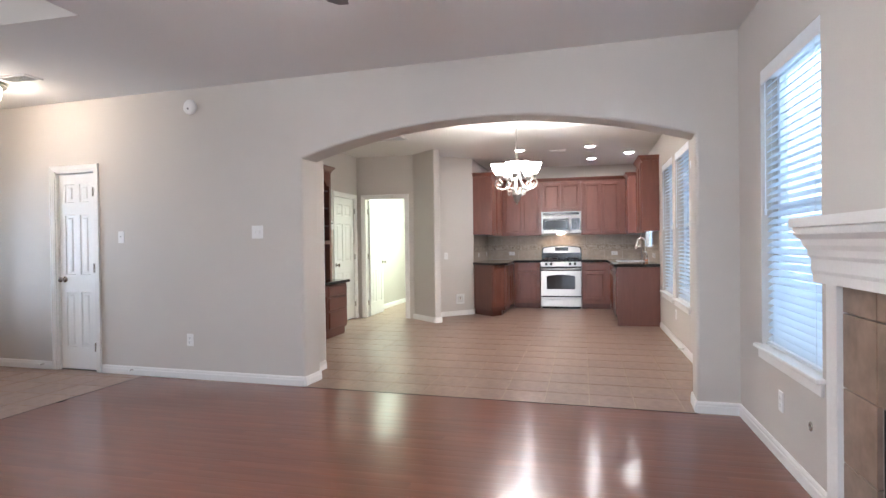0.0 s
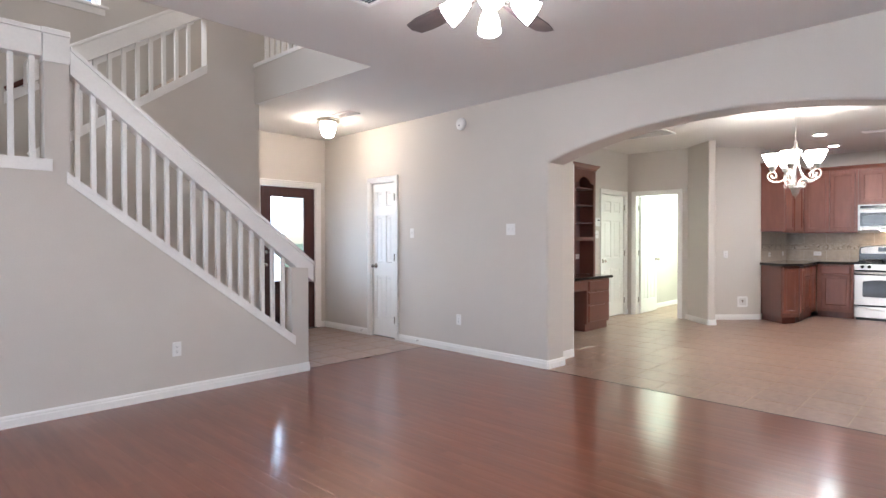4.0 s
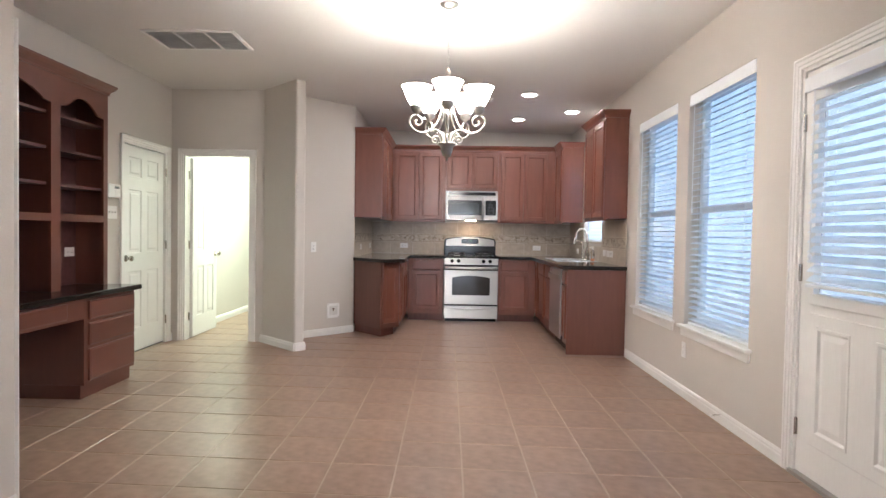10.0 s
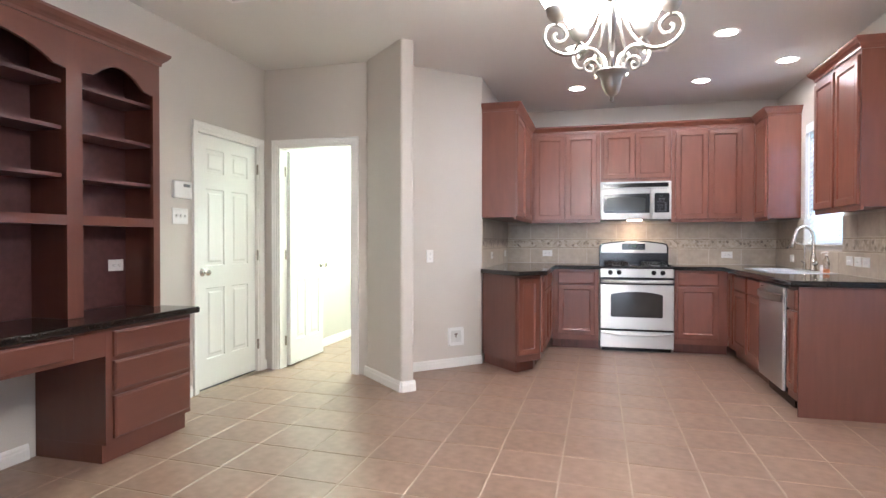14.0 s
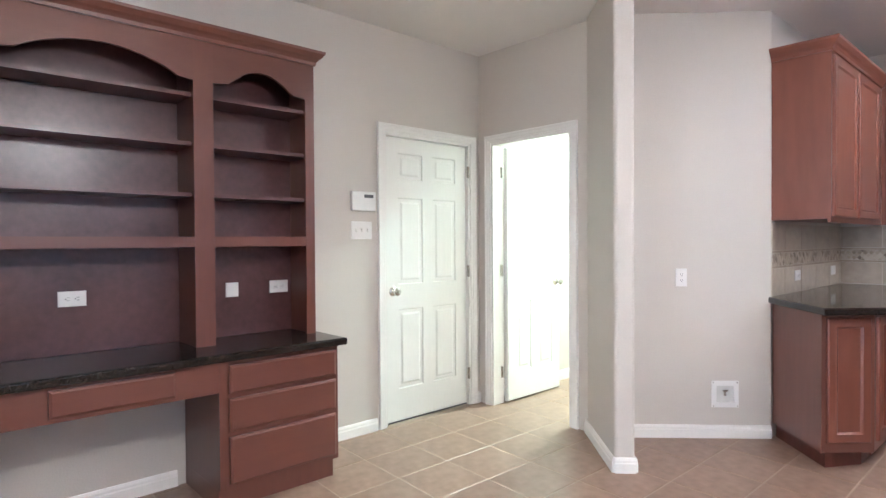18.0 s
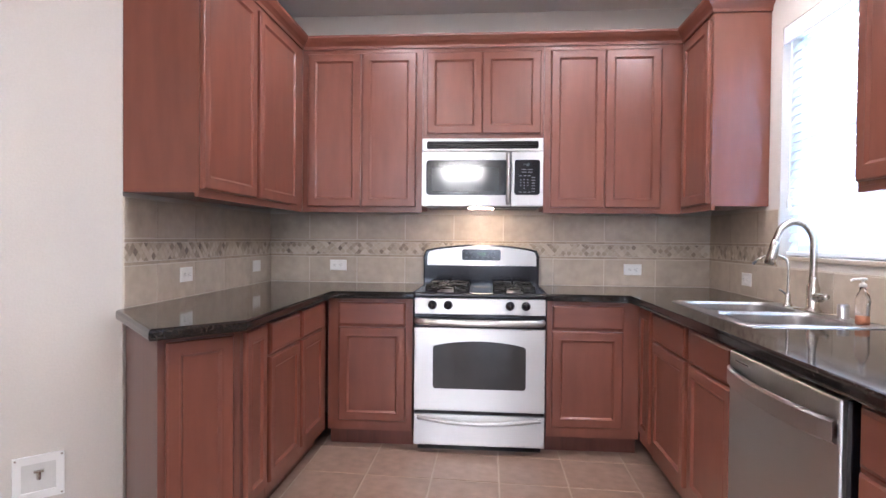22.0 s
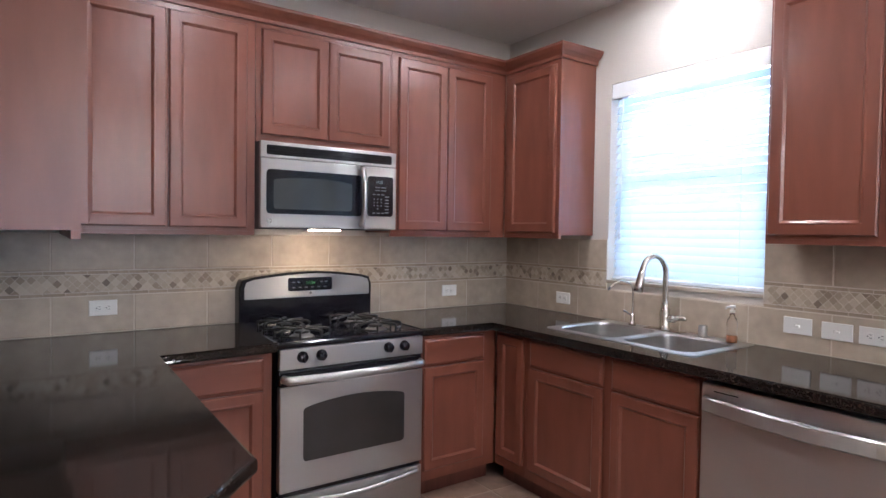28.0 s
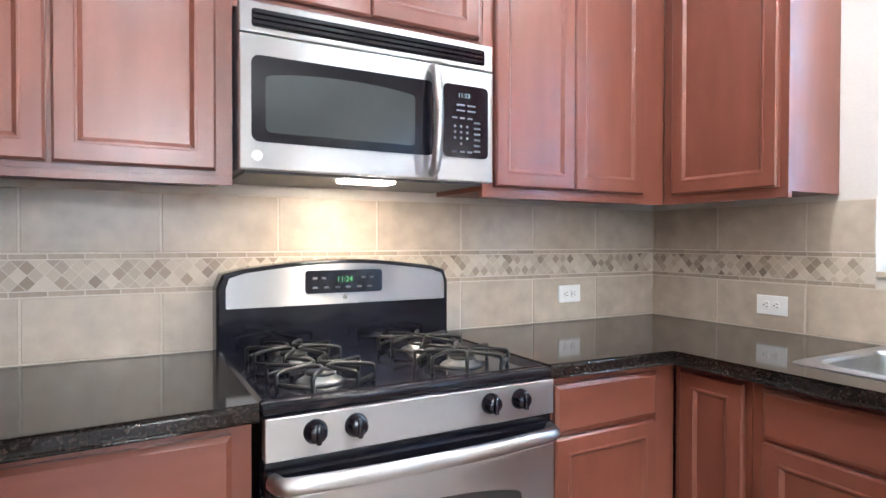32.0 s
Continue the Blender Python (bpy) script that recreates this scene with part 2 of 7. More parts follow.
for lit in (DISPLAY, CLOCK):
    lit.node_tree.nodes["Principled BSDF"].inputs["Base Color"].default_value = (0.02, 0.02, 0.02, 1)
BULB = glowing("lit_frosted_glass", (1.0, 0.905, 0.765), SHADE_GLOW)
LINING = glowing("lit_shade_lining", (1.0, 0.905, 0.765), SHADE_GLOW * 0.5)
CANLIGHT = glowing("lit_lamp_lens", (1.0, 0.915, 0.81), CAN_GLOW)
FOYLIGHT = glowing("lit_alabaster_glass", (1.0, 0.81, 0.60), FOYER_GLOW)
FANLIGHT = glowing("lit_fan_glass", (1.0, 0.94, 0.86), FAN_GLOW)
HOODLIGHT = glowing("lit_hood_lens", (1.0, 0.74, 0.48), HOOD_GLOW)
LEAF = material("foliage", (0.11, 0.13, 0.10), 0.6, vary=0.2, scale=6)
BARK = material("bark", (0.12, 0.09, 0.07), 0.9, bump=0.4, scale=30, vary=0.2)
FENCE = material("weathered_fence_board", (0.40, 0.38, 0.36), 0.85, bump=0.2, scale=25, vary=0.2, stretch=(2, 2, 0.2), random_by=0.1)
CONCRETE = material("concrete", (0.50, 0.49, 0.46), 0.9, bump=0.2, scale=40, vary=0.08)
GRASS = material("lawn", (0.07, 0.11, 0.045), 0.95, bump=0.5, scale=60, vary=0.3)
FANBLADE = material("dark_fan_blade", (0.10, 0.07, 0.065), 0.4, vary=0.15, stretch=(0.2, 2, 1))


def granite(name):
    m = material(name, (0.012, 0.011, 0.011), 0.07, vary=0.3, scale=40, spec=0.42)
    n, l = m.node_tree.nodes, m.node_tree.links
    b = n["Principled BSDF"]
    co = n.new("ShaderNodeTexCoord")
    v = n.new("ShaderNodeTexVoronoi")
    v.inputs["Scale"].default_value = 230
    l.new(co.outputs["Object"], v.inputs["Vector"])
    sep = n.new("ShaderNodeSeparateColor")
    l.new(v.outputs["Color"], sep.inputs[0])
    gt = n.new("ShaderNodeMapRange")
    gt.inputs[1].default_value, gt.inputs[2].default_value = 0.74, 0.96
    l.new(sep.outputs[0], gt.inputs[0])
    cl = n.new("ShaderNodeTexNoise")
    cl.inputs["Scale"].default_value = 9
    l.new(co.outputs["Object"], cl.inputs["Vector"])
    mu = n.new("ShaderNodeMath")
    mu.operation = "MULTIPLY"
    l.new(gt.outputs[0], mu.inputs[0])
    l.new(cl.outputs[0], mu.inputs[1])
    mix = n.new("ShaderNodeMix")
    mix.data_type = "RGBA"
    mix.inputs[6].default_value, mix.inputs[7].default_value = (0.013, 0.011, 0.010, 1), (0.07, 0.046, 0.036, 1)
    l.new(mu.outputs[0], mix.inputs[0])
    l.new(mix.outputs[2], b.inputs["Base Color"])
    return m


# Pale translucent veil: puts daylight haze into the view through windows and door.
SCREEN = bpy.data.materials.new("insect_screen")
SCREEN.use_nodes = True
net, gap = SCREEN.node_tree.nodes.new("ShaderNodeMixShader"), SCREEN.node_tree.nodes.new("ShaderNodeBsdfTransparent")
net.inputs[0].default_value = 0.6
SCREEN.node_tree.links.new(gap.outputs[0], net.inputs[1])
haze = SCREEN.node_tree.nodes.new("ShaderNodeBsdfTranslucent")
haze.inputs[0].default_value = (0.80, 0.82, 0.85, 1)
SCREEN.node_tree.links.new(haze.outputs[0], net.inputs[2])
SCREEN.node_tree.links.new(net.outputs[0], SCREEN.node_tree.nodes["Material Output"].inputs[0])
GRANITE = granite("black_granite")


def mosaic(name, island):
    m = material(name, (0.42, 0.35, 0.27), 0.4, vary=0.1, scale=60, bump=0.1)
    n, l = m.node_tree.nodes, m.node_tree.links
    geo, ramp = n.new("ShaderNodeNewGeometry"), n.new("ShaderNodeValToRGB")
    stops = ((0.0, (0.17, 0.13, 0.10)), (0.07, (0.27, 0.21, 0.155)), (0.3, (0.39, 0.32, 0.24)), (0.7, (0.47, 0.395, 0.305)), (1.0, (0.54, 0.47, 0.38)))
    for k, (p, c) in enumerate(stops):
        e = ramp.color_ramp.elements[0] if k == 0 else ramp.color_ramp.elements.new(p) if k < 4 else ramp.color_ramp.elements[-1]
        e.position, e.color = p, (*c, 1)
    info = n.new("ShaderNodeObjectInfo")
    l.new(geo.outputs["Random Per Island"] if island else info.outputs["Random"], ramp.inputs[0])
    l.new(ramp.outputs[0], n["Principled BSDF"].inputs["Base Color"])
    return m


MOSAIC, CHIP = mosaic("tumbled_stone_mosaic", True), mosaic("tumbled_stone_chip", False)
BORDER = material("tumbled_stone_border", (0.36, 0.29, 0.215), 0.4, bump=0.1, scale=60, vary=0.1, random_by=0.14)
# White plastic greyed to paint in the shade of shallow recesses.
RECESS_SHADE = material("shaded_plastic", (0.66, 0.65, 0.62), 0.5, vary=0.05)

# ---- building tools ----
def obj(name, bm, mat, smooth=False):
    me = bpy.data.meshes.new(name)
    bm.normal_update()
    bm.to_mesh(me)
    bm.free()
    me.materials.append(mat)
    if smooth:
        me.polygons.foreach_set("use_smooth", [True] * len(me.polygons))
    return new(name, me)


def part(name, bm, mat, parent, label="", smooth=False):
    ob = obj(name, bm, mat, smooth)
    ob.parent = parent
    if label:
        tagged(ob, label)
    return ob


def again(ob, parent, m=None):
    """Another part on the same mesh."""
    o = new(ob.name.split(".")[0], ob.data)
    o.parent = parent
    if m is not None:
        o.matrix_basis = m
    return o


def thing(name, label, category, m, group="", kind=""):
    e = new(name)
    e.empty_display_size = 0.1
    e.matrix_basis = m
    return tagged(e, label, category, group, kind)


def box(bm, x0, y0, z0, x1, y1, z1, bevel=0.0, seg=1):
    r = bmesh.ops.create_cube(bm, size=1.0)["verts"]
    for v in r:
        v.co = Vector((x0 + (v.co.x + 0.5) * (x1 - x0), y0 + (v.co.y + 0.5) * (y1 - y0), z0 + (v.co.z + 0.5) * (z1 - z0)))
    if bevel:
        es = list({e for v in r for e in v.link_edges})
        bmesh.ops.bevel(bm, geom=es, offset=bevel, segments=seg, affect="EDGES", profile=0.5)
    return bm


def boxed(*a, **k):
    return box(bmesh.new(), *a, **k)


def prism(bm, pts, z0, z1):
    """A closed solid over a plan polygon (anticlockwise)."""
    lo, hi = [bm.verts.new((x, y, z0)) for x, y in pts], [bm.verts.new((x, y, z1)) for x, y in pts]
    bm.faces.new(lo[::-1])
    bm.faces.new(hi)
    n = len(pts)
    for i in range(n):
        bm.faces.new((lo[i], lo[(i + 1) % n], hi[(i + 1) % n], hi[i]))
    return bm


def side_prism(bm, pts, y0, y1):
    """A closed solid over a polygon in x and z, from y0 to y1."""
    lo, hi = [bm.verts.new((x, y0, z)) for x, z in pts], [bm.verts.new((x, y1, z)) for x, z in pts]
    bm.faces.new(lo)
    bm.faces.new(hi[::-1])
    n = len(pts)
    for i in range(n):
        bm.faces.new((lo[(i + 1) % n], lo[i], hi[i], hi[(i + 1) % n]))
    bmesh.ops.recalc_face_normals(bm, faces=bm.faces[:])
    return bm


def soften(bm, offset, seg=2, edges=None):
    bmesh.ops.bevel(bm, geom=edges or bm.edges[:], offset=offset, segments=seg, affect="EDGES", profile=0.5, clamp_overlap=True)
    return bm


def lathe(bm, prof, steps=24, at=(0, 0, 0), flip=False):
    """A turned solid: profile of (radius, height)."""
    rings = []
    for r, z in prof:
        ring = [bm.verts.new((at[0] + r * math.cos(2 * math.pi * k / steps), at[1] + r * math.sin(2 * math.pi * k / steps), at[2] + z)) for k in range(steps)] if r > 1e-6 else [bm.verts.new((at[0], at[1], at[2] + z))]
        rings.append(ring)
    for a, b in zip(rings, rings[1:]):
        for k in range(steps):
            q = [a[k % len(a)], a[(k + 1) % len(a)], b[(k + 1) % len(b)], b[k % len(b)]]
            q = list(dict.fromkeys(q))
            if len(q) > 2:
                bm.faces.new(q)
    bmesh.ops.recalc_face_normals(bm, faces=bm.faces[:])
    return bm


def tube(bm, path, radius, steps=10, closed=False):
    """A round bar along a path; radius may be a list."""
    pts = [Vector(p) for p in path]
    n = len(pts)
    rs = radius if isinstance(radius, (list, tuple)) else [radius] * n
    up, rings = Vector((0.13, 0.21, 0.97)), []
    for i, p in enumerate(pts):
        d = (pts[(i + 1) % n] - pts[i - 1]) if closed else (pts[min(i + 1, n - 1)] - pts[max(i - 1, 0)])
        d.normalize()
        s = d.cross(up)
        if s.length < 1e-3:
            s = d.cross(Vector((1, 0, 0)))
        s.normalize()
        w = s.cross(d)
        up = w
        rings.append([bm.verts.new(p + rs[i] * (math.cos(2 * math.pi * k / steps) * s + math.sin(2 * math.pi * k / steps) * w)) for k in range(steps)])
    pairs = list(zip(rings, rings[1:])) + ([(rings[-1], rings[0])] if closed else [])
    for a, b in pairs:
        for k in range(steps):
            bm.faces.new((a[k], a[(k + 1) % steps], b[(k + 1) % steps], b[k]))
    if not closed:
        bm.faces.new(rings[0][::-1])
        bm.faces.new(rings[-1])
    bmesh.ops.recalc_face_normals(bm, faces=bm.faces[:])
    return bm


def relief(bm, x0, x1, z0, z1, y, holes, rings, face=-1):
    """A flat face in x and z at y with panels: each hole (x0, x1, z0, z1) steps in by rings of (inset, depth)."""
    xs = sorted({x0, x1, *(h[0] for h in holes), *(h[1] for h in holes)})
    zs = sorted({z0, z1, *(h[2] for h in holes), *(h[3] for h in holes)})
    vs = {}

    def v(x, z, d=0.0):
        k = (round(x, 5), round(z, 5), round(d, 5))
        if k not in vs:
            vs[k] = bm.verts.new((x, y - face * d, z))
        return vs[k]

    def quad(*q):
        bm.faces.new(q if face < 0 else q[::-1])
    for a, b in zip(xs, xs[1:]):
        for c, d in zip(zs, zs[1:]):
            if not any(h[0] <= a and b <= h[1] and h[2] <= c and d <= h[3] for h in holes):
                quad(v(a, c), v(b, c), v(b, d), v(a, d))
    for h in holes:
        loop = [(h[0], h[2]), (h[1], h[2]), (h[1], h[3]), (h[0], h[3])]
        last = [v(px, pz) for px, pz in loop]
        for inset, depth in rings:
            ins = [(h[0] + inset, h[2] + inset), (h[1] - inset, h[2] + inset), (h[1] - inset, h[3] - inset), (h[0] + inset, h[3] - inset)]
            now = [v(px, pz, depth) for px, pz in ins]
            for i in range(4):
                quad(last[i], last[(i + 1) % 4], now[(i + 1) % 4], now[i])
            last = now
        quad(*last)
    return bm


SIX = ((0.005, 0.008), (0.028, 0.008), (0.042, 0.002))
RAISED = ((0.003, -0.004), (0.014, -0.004), (0.024, 0.0065), (0.030, 0.0065), (0.055, 0.001))
SHAKER = ((0.002, -0.001), (0.007, -0.001), (0.017, 0.009), (0.019, 0.009))


def slab(w, h, t, holes, rings, both=False, x=0.0, z=0.0, y=0.0):
    """A board with panels in its front (facing -y), and in its back too if both."""
    bm = bmesh.new()
    e = min(0.006, t * 0.3)
    relief(bm, x + e, x + w - e, z + e, z + h - e, y, holes, rings, -1)
    a = [(x + e, z + e), (x + w - e, z + e), (x + w - e, z + h - e), (x + e, z + h - e)]
    b = [(x, z), (x + w, z), (x + w, z + h), (x, z + h)]
    for k in range(4):
        j = (k + 1) % 4
        bm.faces.new([bm.verts.new(p) for p in ((a[k][0], y, a[k][1]), (b[k][0], y + e, b[k][1]), (b[j][0], y + e, b[j][1]), (a[j][0], y, a[j][1]))])
    relief(bm, x, x + w, z, z + h, y + t, holes if both else [], rings, 1)
    f = y + e
    for q in (((x, f, z), (x, y + t, z), (x, y + t, z + h), (x, f, z + h)), ((x + w, f, z), (x + w, f, z + h), (x + w, y + t, z + h), (x + w, y + t, z)),
              ((x, f, z), (x + w, f, z), (x + w, y + t, z), (x, y + t, z)), ((x, f, z + h), (x, y + t, z + h), (x + w, y + t, z + h), (x + w, f, z + h))):
        bm.faces.new([bm.verts.new(p) for p in q][::-1])
    bmesh.ops.remove_doubles(bm, verts=bm.verts[:], dist=1e-5)
    bmesh.ops.recalc_face_normals(bm, faces=bm.faces[:])
    return bm


def wall_frame(p0, p1):
    """The frame of a wall whose face runs from p0 to p1, left to right as one looks at it; y goes into the wall."""
    return pose(p0[0], p0[1], 0, 0, 0, math.degrees(math.atan2(p1[1] - p0[1], p1[0] - p0[0]))), math.hypot(p1[0] - p0[0], p1[1] - p0[1])


def wall_mesh(length, z0, z1, thick, holes=()):
    """A wall with openings that go through it."""
    bm = bmesh.new()
    xs = sorted({0.0, length, *(h[0] for h in holes), *(h[1] for h in holes)})
    zs = sorted({z0, z1, *(max(z0, h[2]) for h in holes), *(min(z1, h[3]) for h in holes)})
    solid = {(i, j): not any(h[0] <= xs[i] + 1e-6 and xs[i + 1] <= h[1] + 1e-6 and h[2] <= zs[j] + 1e-6 and zs[j + 1] <= h[3] + 1e-6 for h in holes)
             for i in range(len(xs) - 1) for j in range(len(zs) - 1)}

    def q(*p):
        bm.faces.new([bm.verts.new(c) for c in p])
    for (i, j), s in solid.items():
        if not s:
            continue
        a, b, c, d = xs[i], xs[i + 1], zs[j], zs[j + 1]
        q((a, 0, c), (b, 0, c), (b, 0, d), (a, 0, d))
        q((b, thick, c), (a, thick, c), (a, thick, d), (b, thick, d))
        if not solid.get((i - 1, j)):
            q((a, thick, c), (a, 0, c), (a, 0, d), (a, thick, d))
        if not solid.get((i + 1, j)):
            q((b, 0, c), (b, thick, c), (b, thick, d), (b, 0, d))
        if not solid.get((i, j - 1)):
            q((a, thick, c), (b, thick, c), (b, 0, c), (a, 0, c))
        if not solid.get((i, j + 1)):
            q((a, 0, d), (b, 0, d), (b, thick, d), (a, thick, d))
    bmesh.ops.remove_doubles(bm, verts=bm.verts[:], dist=1e-5)
    return bm


def wall(name, p0, p1, thick=0.12, holes=(), z0=0.0, z1=2.745, mat=None, label="beige painted plaster wall"):
    m, length = wall_frame(p0, p1)
    ob = obj(name, wall_mesh(length, z0, z1, thick, holes), mat or WALL)
    ob.matrix_basis = m
    return tagged(ob, label, "wall", kind="structure")


def baseboard(p0, p1, h=0.084, a=0.0, b=None):
    """White skirting on the face from p0 to p1, between a and b along it."""
    m, length = wall_frame(p0, p1)
    b = length if b is None else b
    bm = bmesh.new()
    prof = ((0, 0), (-0.016, 0), (-0.016, h * 0.62), (-0.012, h * 0.70), (-0.012, h * 0.84), (-0.006, h), (0, h))
    e0, e1 = [bm.verts.new((a, y, z)) for y, z in prof], [bm.verts.new((b, y, z)) for y, z in prof]
    for i in range(len(prof) - 1):
        bm.faces.new((e0[i], e1[i], e1[i + 1], e0[i + 1]))
    bm.faces.new(e0[::-1])
    bm.faces.new(e1)
    bmesh.ops.recalc_face_normals(bm, faces=bm.faces[:])
    ob = obj("baseboard", bm, TRIM)
    ob.matrix_basis = m
    return tagged(ob, "white painted wooden baseboard", "baseboard", kind="structure")

# ---- the plan ----
H = 2.745                       # ceiling
XW, XL, YB = 0.525, -4.338, 13.28
ARCH_A, ARCH_B = (-7.0, 6.503), (0.53, 6.075)   # living side of the arch wall
ARCH_L = math.hypot(ARCH_B[0] - ARCH_A[0], ARCH_B[1] - ARCH_A[1])
ARCH_M, _ = wall_frame(ARCH_A, ARCH_B)
ARCH_X0, ARCH_X1, SPRING, RISE, ARCH_T = 4.03, 7.25, 2.022, 0.247, 0.28


def arch_y(x):
    return ARCH_A[1] + (x - ARCH_A[0]) * (ARCH_B[1] - ARCH_A[1]) / (ARCH_B[0] - ARCH_A[0])


def arch_wall():
    bm = bmesh.new()
    half, mid = (ARCH_X1 - ARCH_X0) / 2, (ARCH_X0 + ARCH_X1) / 2
    rad = (half * half + RISE * RISE) / (2 * RISE)
    us = [ARCH_X0 + (ARCH_X1 - ARCH_X0) * k / 40 for k in range(41)]
    arc = [(u, SPRING + RISE - rad + math.sqrt(rad * rad - (u - mid) ** 2)) for u in us]
    outline = [(CLO1, 0), (ARCH_X0, 0), *arc, (ARCH_X1, 0), (ARCH_L, 0), (ARCH_L, H), (0, H), (0, 0), (CLO0, 0), (CLO0, 2.045), (CLO1, 2.045)]
    side_prism(bm, outline, 0, ARCH_T)
    lip = [e for e in bm.edges if abs(e.verts[0].co.y - e.verts[1].co.y) < 1e-6 and all(ARCH_X0 - 1e-4 <= v.co.x <= ARCH_X1 + 1e-4 and v.co.z < H - 0.1 for v in e.verts) and not all(v.co.z < 0.01 for v in e.verts)]
    soften(bm, 0.022, 3, lip)
    ob = obj("wall_arch", bm, WALL)
    ob.matrix_basis = ARCH_M
    tagged(ob, "beige painted wall with a wide low arched opening", "wall", kind="structure")


CLO0, CLO1 = 1.15, 1.675
arch_wall()

WINDOWS = {"window_1": (4.615, 5.56, 0.60, 2.30), "window_2": (8.09, 9.05, 0.555, 2.305), "window_3": (9.275, 10.21, 0.555, 2.305), "window_4": (11.475, 12.375, 1.15, 2.285)}
EXT0, EXT1, EXTH = 6.655, 7.628, 2.10
wall("wall_windows", (XW, 13.43), (XW, -2.15), 0.16, [(13.43 - b, 13.43 - a, c, d) for a, b, c, d in WINDOWS.values()] + [(13.43 - EXT1, 13.43 - EXT0, 0, EXTH)])
wall("wall_kitchen_back", (-2.455, YB), (XW, YB), 0.15)
wall("wall_kitchen_side", (-2.455, 11.645), (-2.455, YB), 0.12)
wall("wall_fridge_back", (-3.184, 10.916), (-2.455, 11.645), 0.10)
stub = prism(bmesh.new(), [(-3.31, 10.865), (-2.845, 10.42), (-2.765, 10.50), (-3.183, 10.918), (-3.20, 10.96), (-3.31, 10.96)], 0, H)
soften(stub, 0.02, 3, [e for e in stub.edges if abs(e.verts[0].co.z - e.verts[1].co.z) > 1 and e.verts[0].co.x > -3.0])
tagged(obj("wall_fridge_stub", stub, WALL), "beige painted wall end with rounded corners", "wall", kind="structure")
D3A, D3B, D3H = -4.205, -3.465, 2.045
wall("wall_laundry", (XL, 10.9), (-3.30, 10.9), 0.12, [(D3A - XL, D3B - XL, 0, D3H)])
D2A, D2B = 9.965, 10.80
wall("wall_kitchen_left", (XL, 7.69), (XL, 13.9), 0.12, [(D2A - 7.69, D2B - 7.69, 0, 2.045)])
wall("wall_desk_end", (-3.765, 7.69), (XL, 7.69), 0.06)
PAN0, PAN1 = (-3.12, 7.0), (-3.765, 7.69)
wall("wall_pantry", PAN0, PAN1, 0.10, [(0.09, 0.855, 0, 2.045)])
wall("wall_arch_return", (-3.12, 6.45), (-3.12, 7.0), 0.12)
# laundry room behind the open door
wall("wall_laundry_far", (XL, 13.8), (-3.2, 13.8), 0.1)
wall("wall_laundry_right", (-3.28, 13.8), (-3.28, 10.98), 0.06)
# entry hall and stairwell
FD0, FD1 = 5.44, 6.35
wall("wall_front", (-6.97, 4.5), (-6.97, 6.75), 0.16, [(FD0 - 4.5, FD1 - 4.5, 0, 2.045)])
wall("wall_entry", (-5.65, 4.70), (-6.97, 4.70), 0.05)
wall("wall_living_rear", (XW, -2.0), (-6.8, -2.0), 0.15, [(0.825, 2.025, 0.65, 2.25), (2.825, 4.025, 0.65, 2.25)], z1=5.3)
wall("wall_stair_outer", (-6.65, -2.0), (-6.65, 4.64), 0.15, [(4.65, 5.45, 3.72, 4.9)], z1=5.3)
wall("wall_upper_side", (-3.686, 4.644), (-3.686, -2.0), 0.12, z0=H + 0.0006, z1=5.3)
wall("wall_upper_right", (-3.5, 6.7), (-3.5, 4.78), 0.12, z0=H + 0.34, z1=5.3)
wall("wall_upper_left", (-6.97, 4.69), (-6.97, 6.72), 0.16, z0=H + 0.34, z1=5.3)
wall("wall_upper_far", (-7.0, 6.6), (-3.5, 6.6), 0.12, z0=H + 0.36, z1=5.3)
hd = obj("wall_stair_header", boxed(-5.64, 4.644, H + 0.0004, -3.56, 4.77, 3.14), WALL)
tagged(hd, "beige painted edge of the upper floor over the stairs", "wall", kind="structure")
# centre wall of the stairs: its top follows the upper flight
bm = bmesh.new()
side_prism(bm, [(-2.0, 0), (4.69, 0), (4.69, 5.3), (4.12, 5.3), (4.12, 3.02), (2.64, 1.98), (-2.0, 1.98)], 0, 0.12)
ob = obj("wall_stair_centre", bm, WALL)
ob.matrix_basis = pose(-5.65, 0, 0, 0, 0, 90)
tagged(ob, "beige painted wall between the two flights of stairs", "wall", kind="structure")
# half wall along the lower flight, with a low post at its foot and a tall one at the landing
bm = bmesh.new()
side_prism(bm, [(-2.0, 0), (4.655, 0), (4.655, 1.0), (4.47, 1.01), (4.47, 0.335), (2.655, 1.70), (2.655, 2.52), (2.50, 2.52), (2.50, 1.80), (-2.0, 1.80)], 0, 0.12)
ob = obj("wall_stair_half", bm, WALL)
ob.matrix_basis = pose(-4.66, 0, 0, 0, 0, 90)
tagged(ob, "beige painted half wall along the stairs", "wall", kind="structure")

# ceilings
bm = bmesh.new()
box(bm, -3.68, -2.1, H, 0.70, 4.65, H + 0.10)
box(bm, -7.1, 4.65, H, 0.70, 14.0, H + 0.10)
tagged(obj("ceiling", bm, CEIL), "flat painted textured ceiling", "ceiling", kind="structure")
bm = boxed(-7.2, -2.2, 5.3, -3.4, 6.8, 5.4)
tagged(obj("ceiling_upper", bm, CEIL), "painted ceiling over the stairwell", "ceiling", kind="structure")
bm = boxed(-7.1, 4.772, H + 0.11, -3.5, 6.8, H + 0.33)
tagged(obj("floor_upper", bm, WALL), "upper floor landing", "floor", kind="structure")

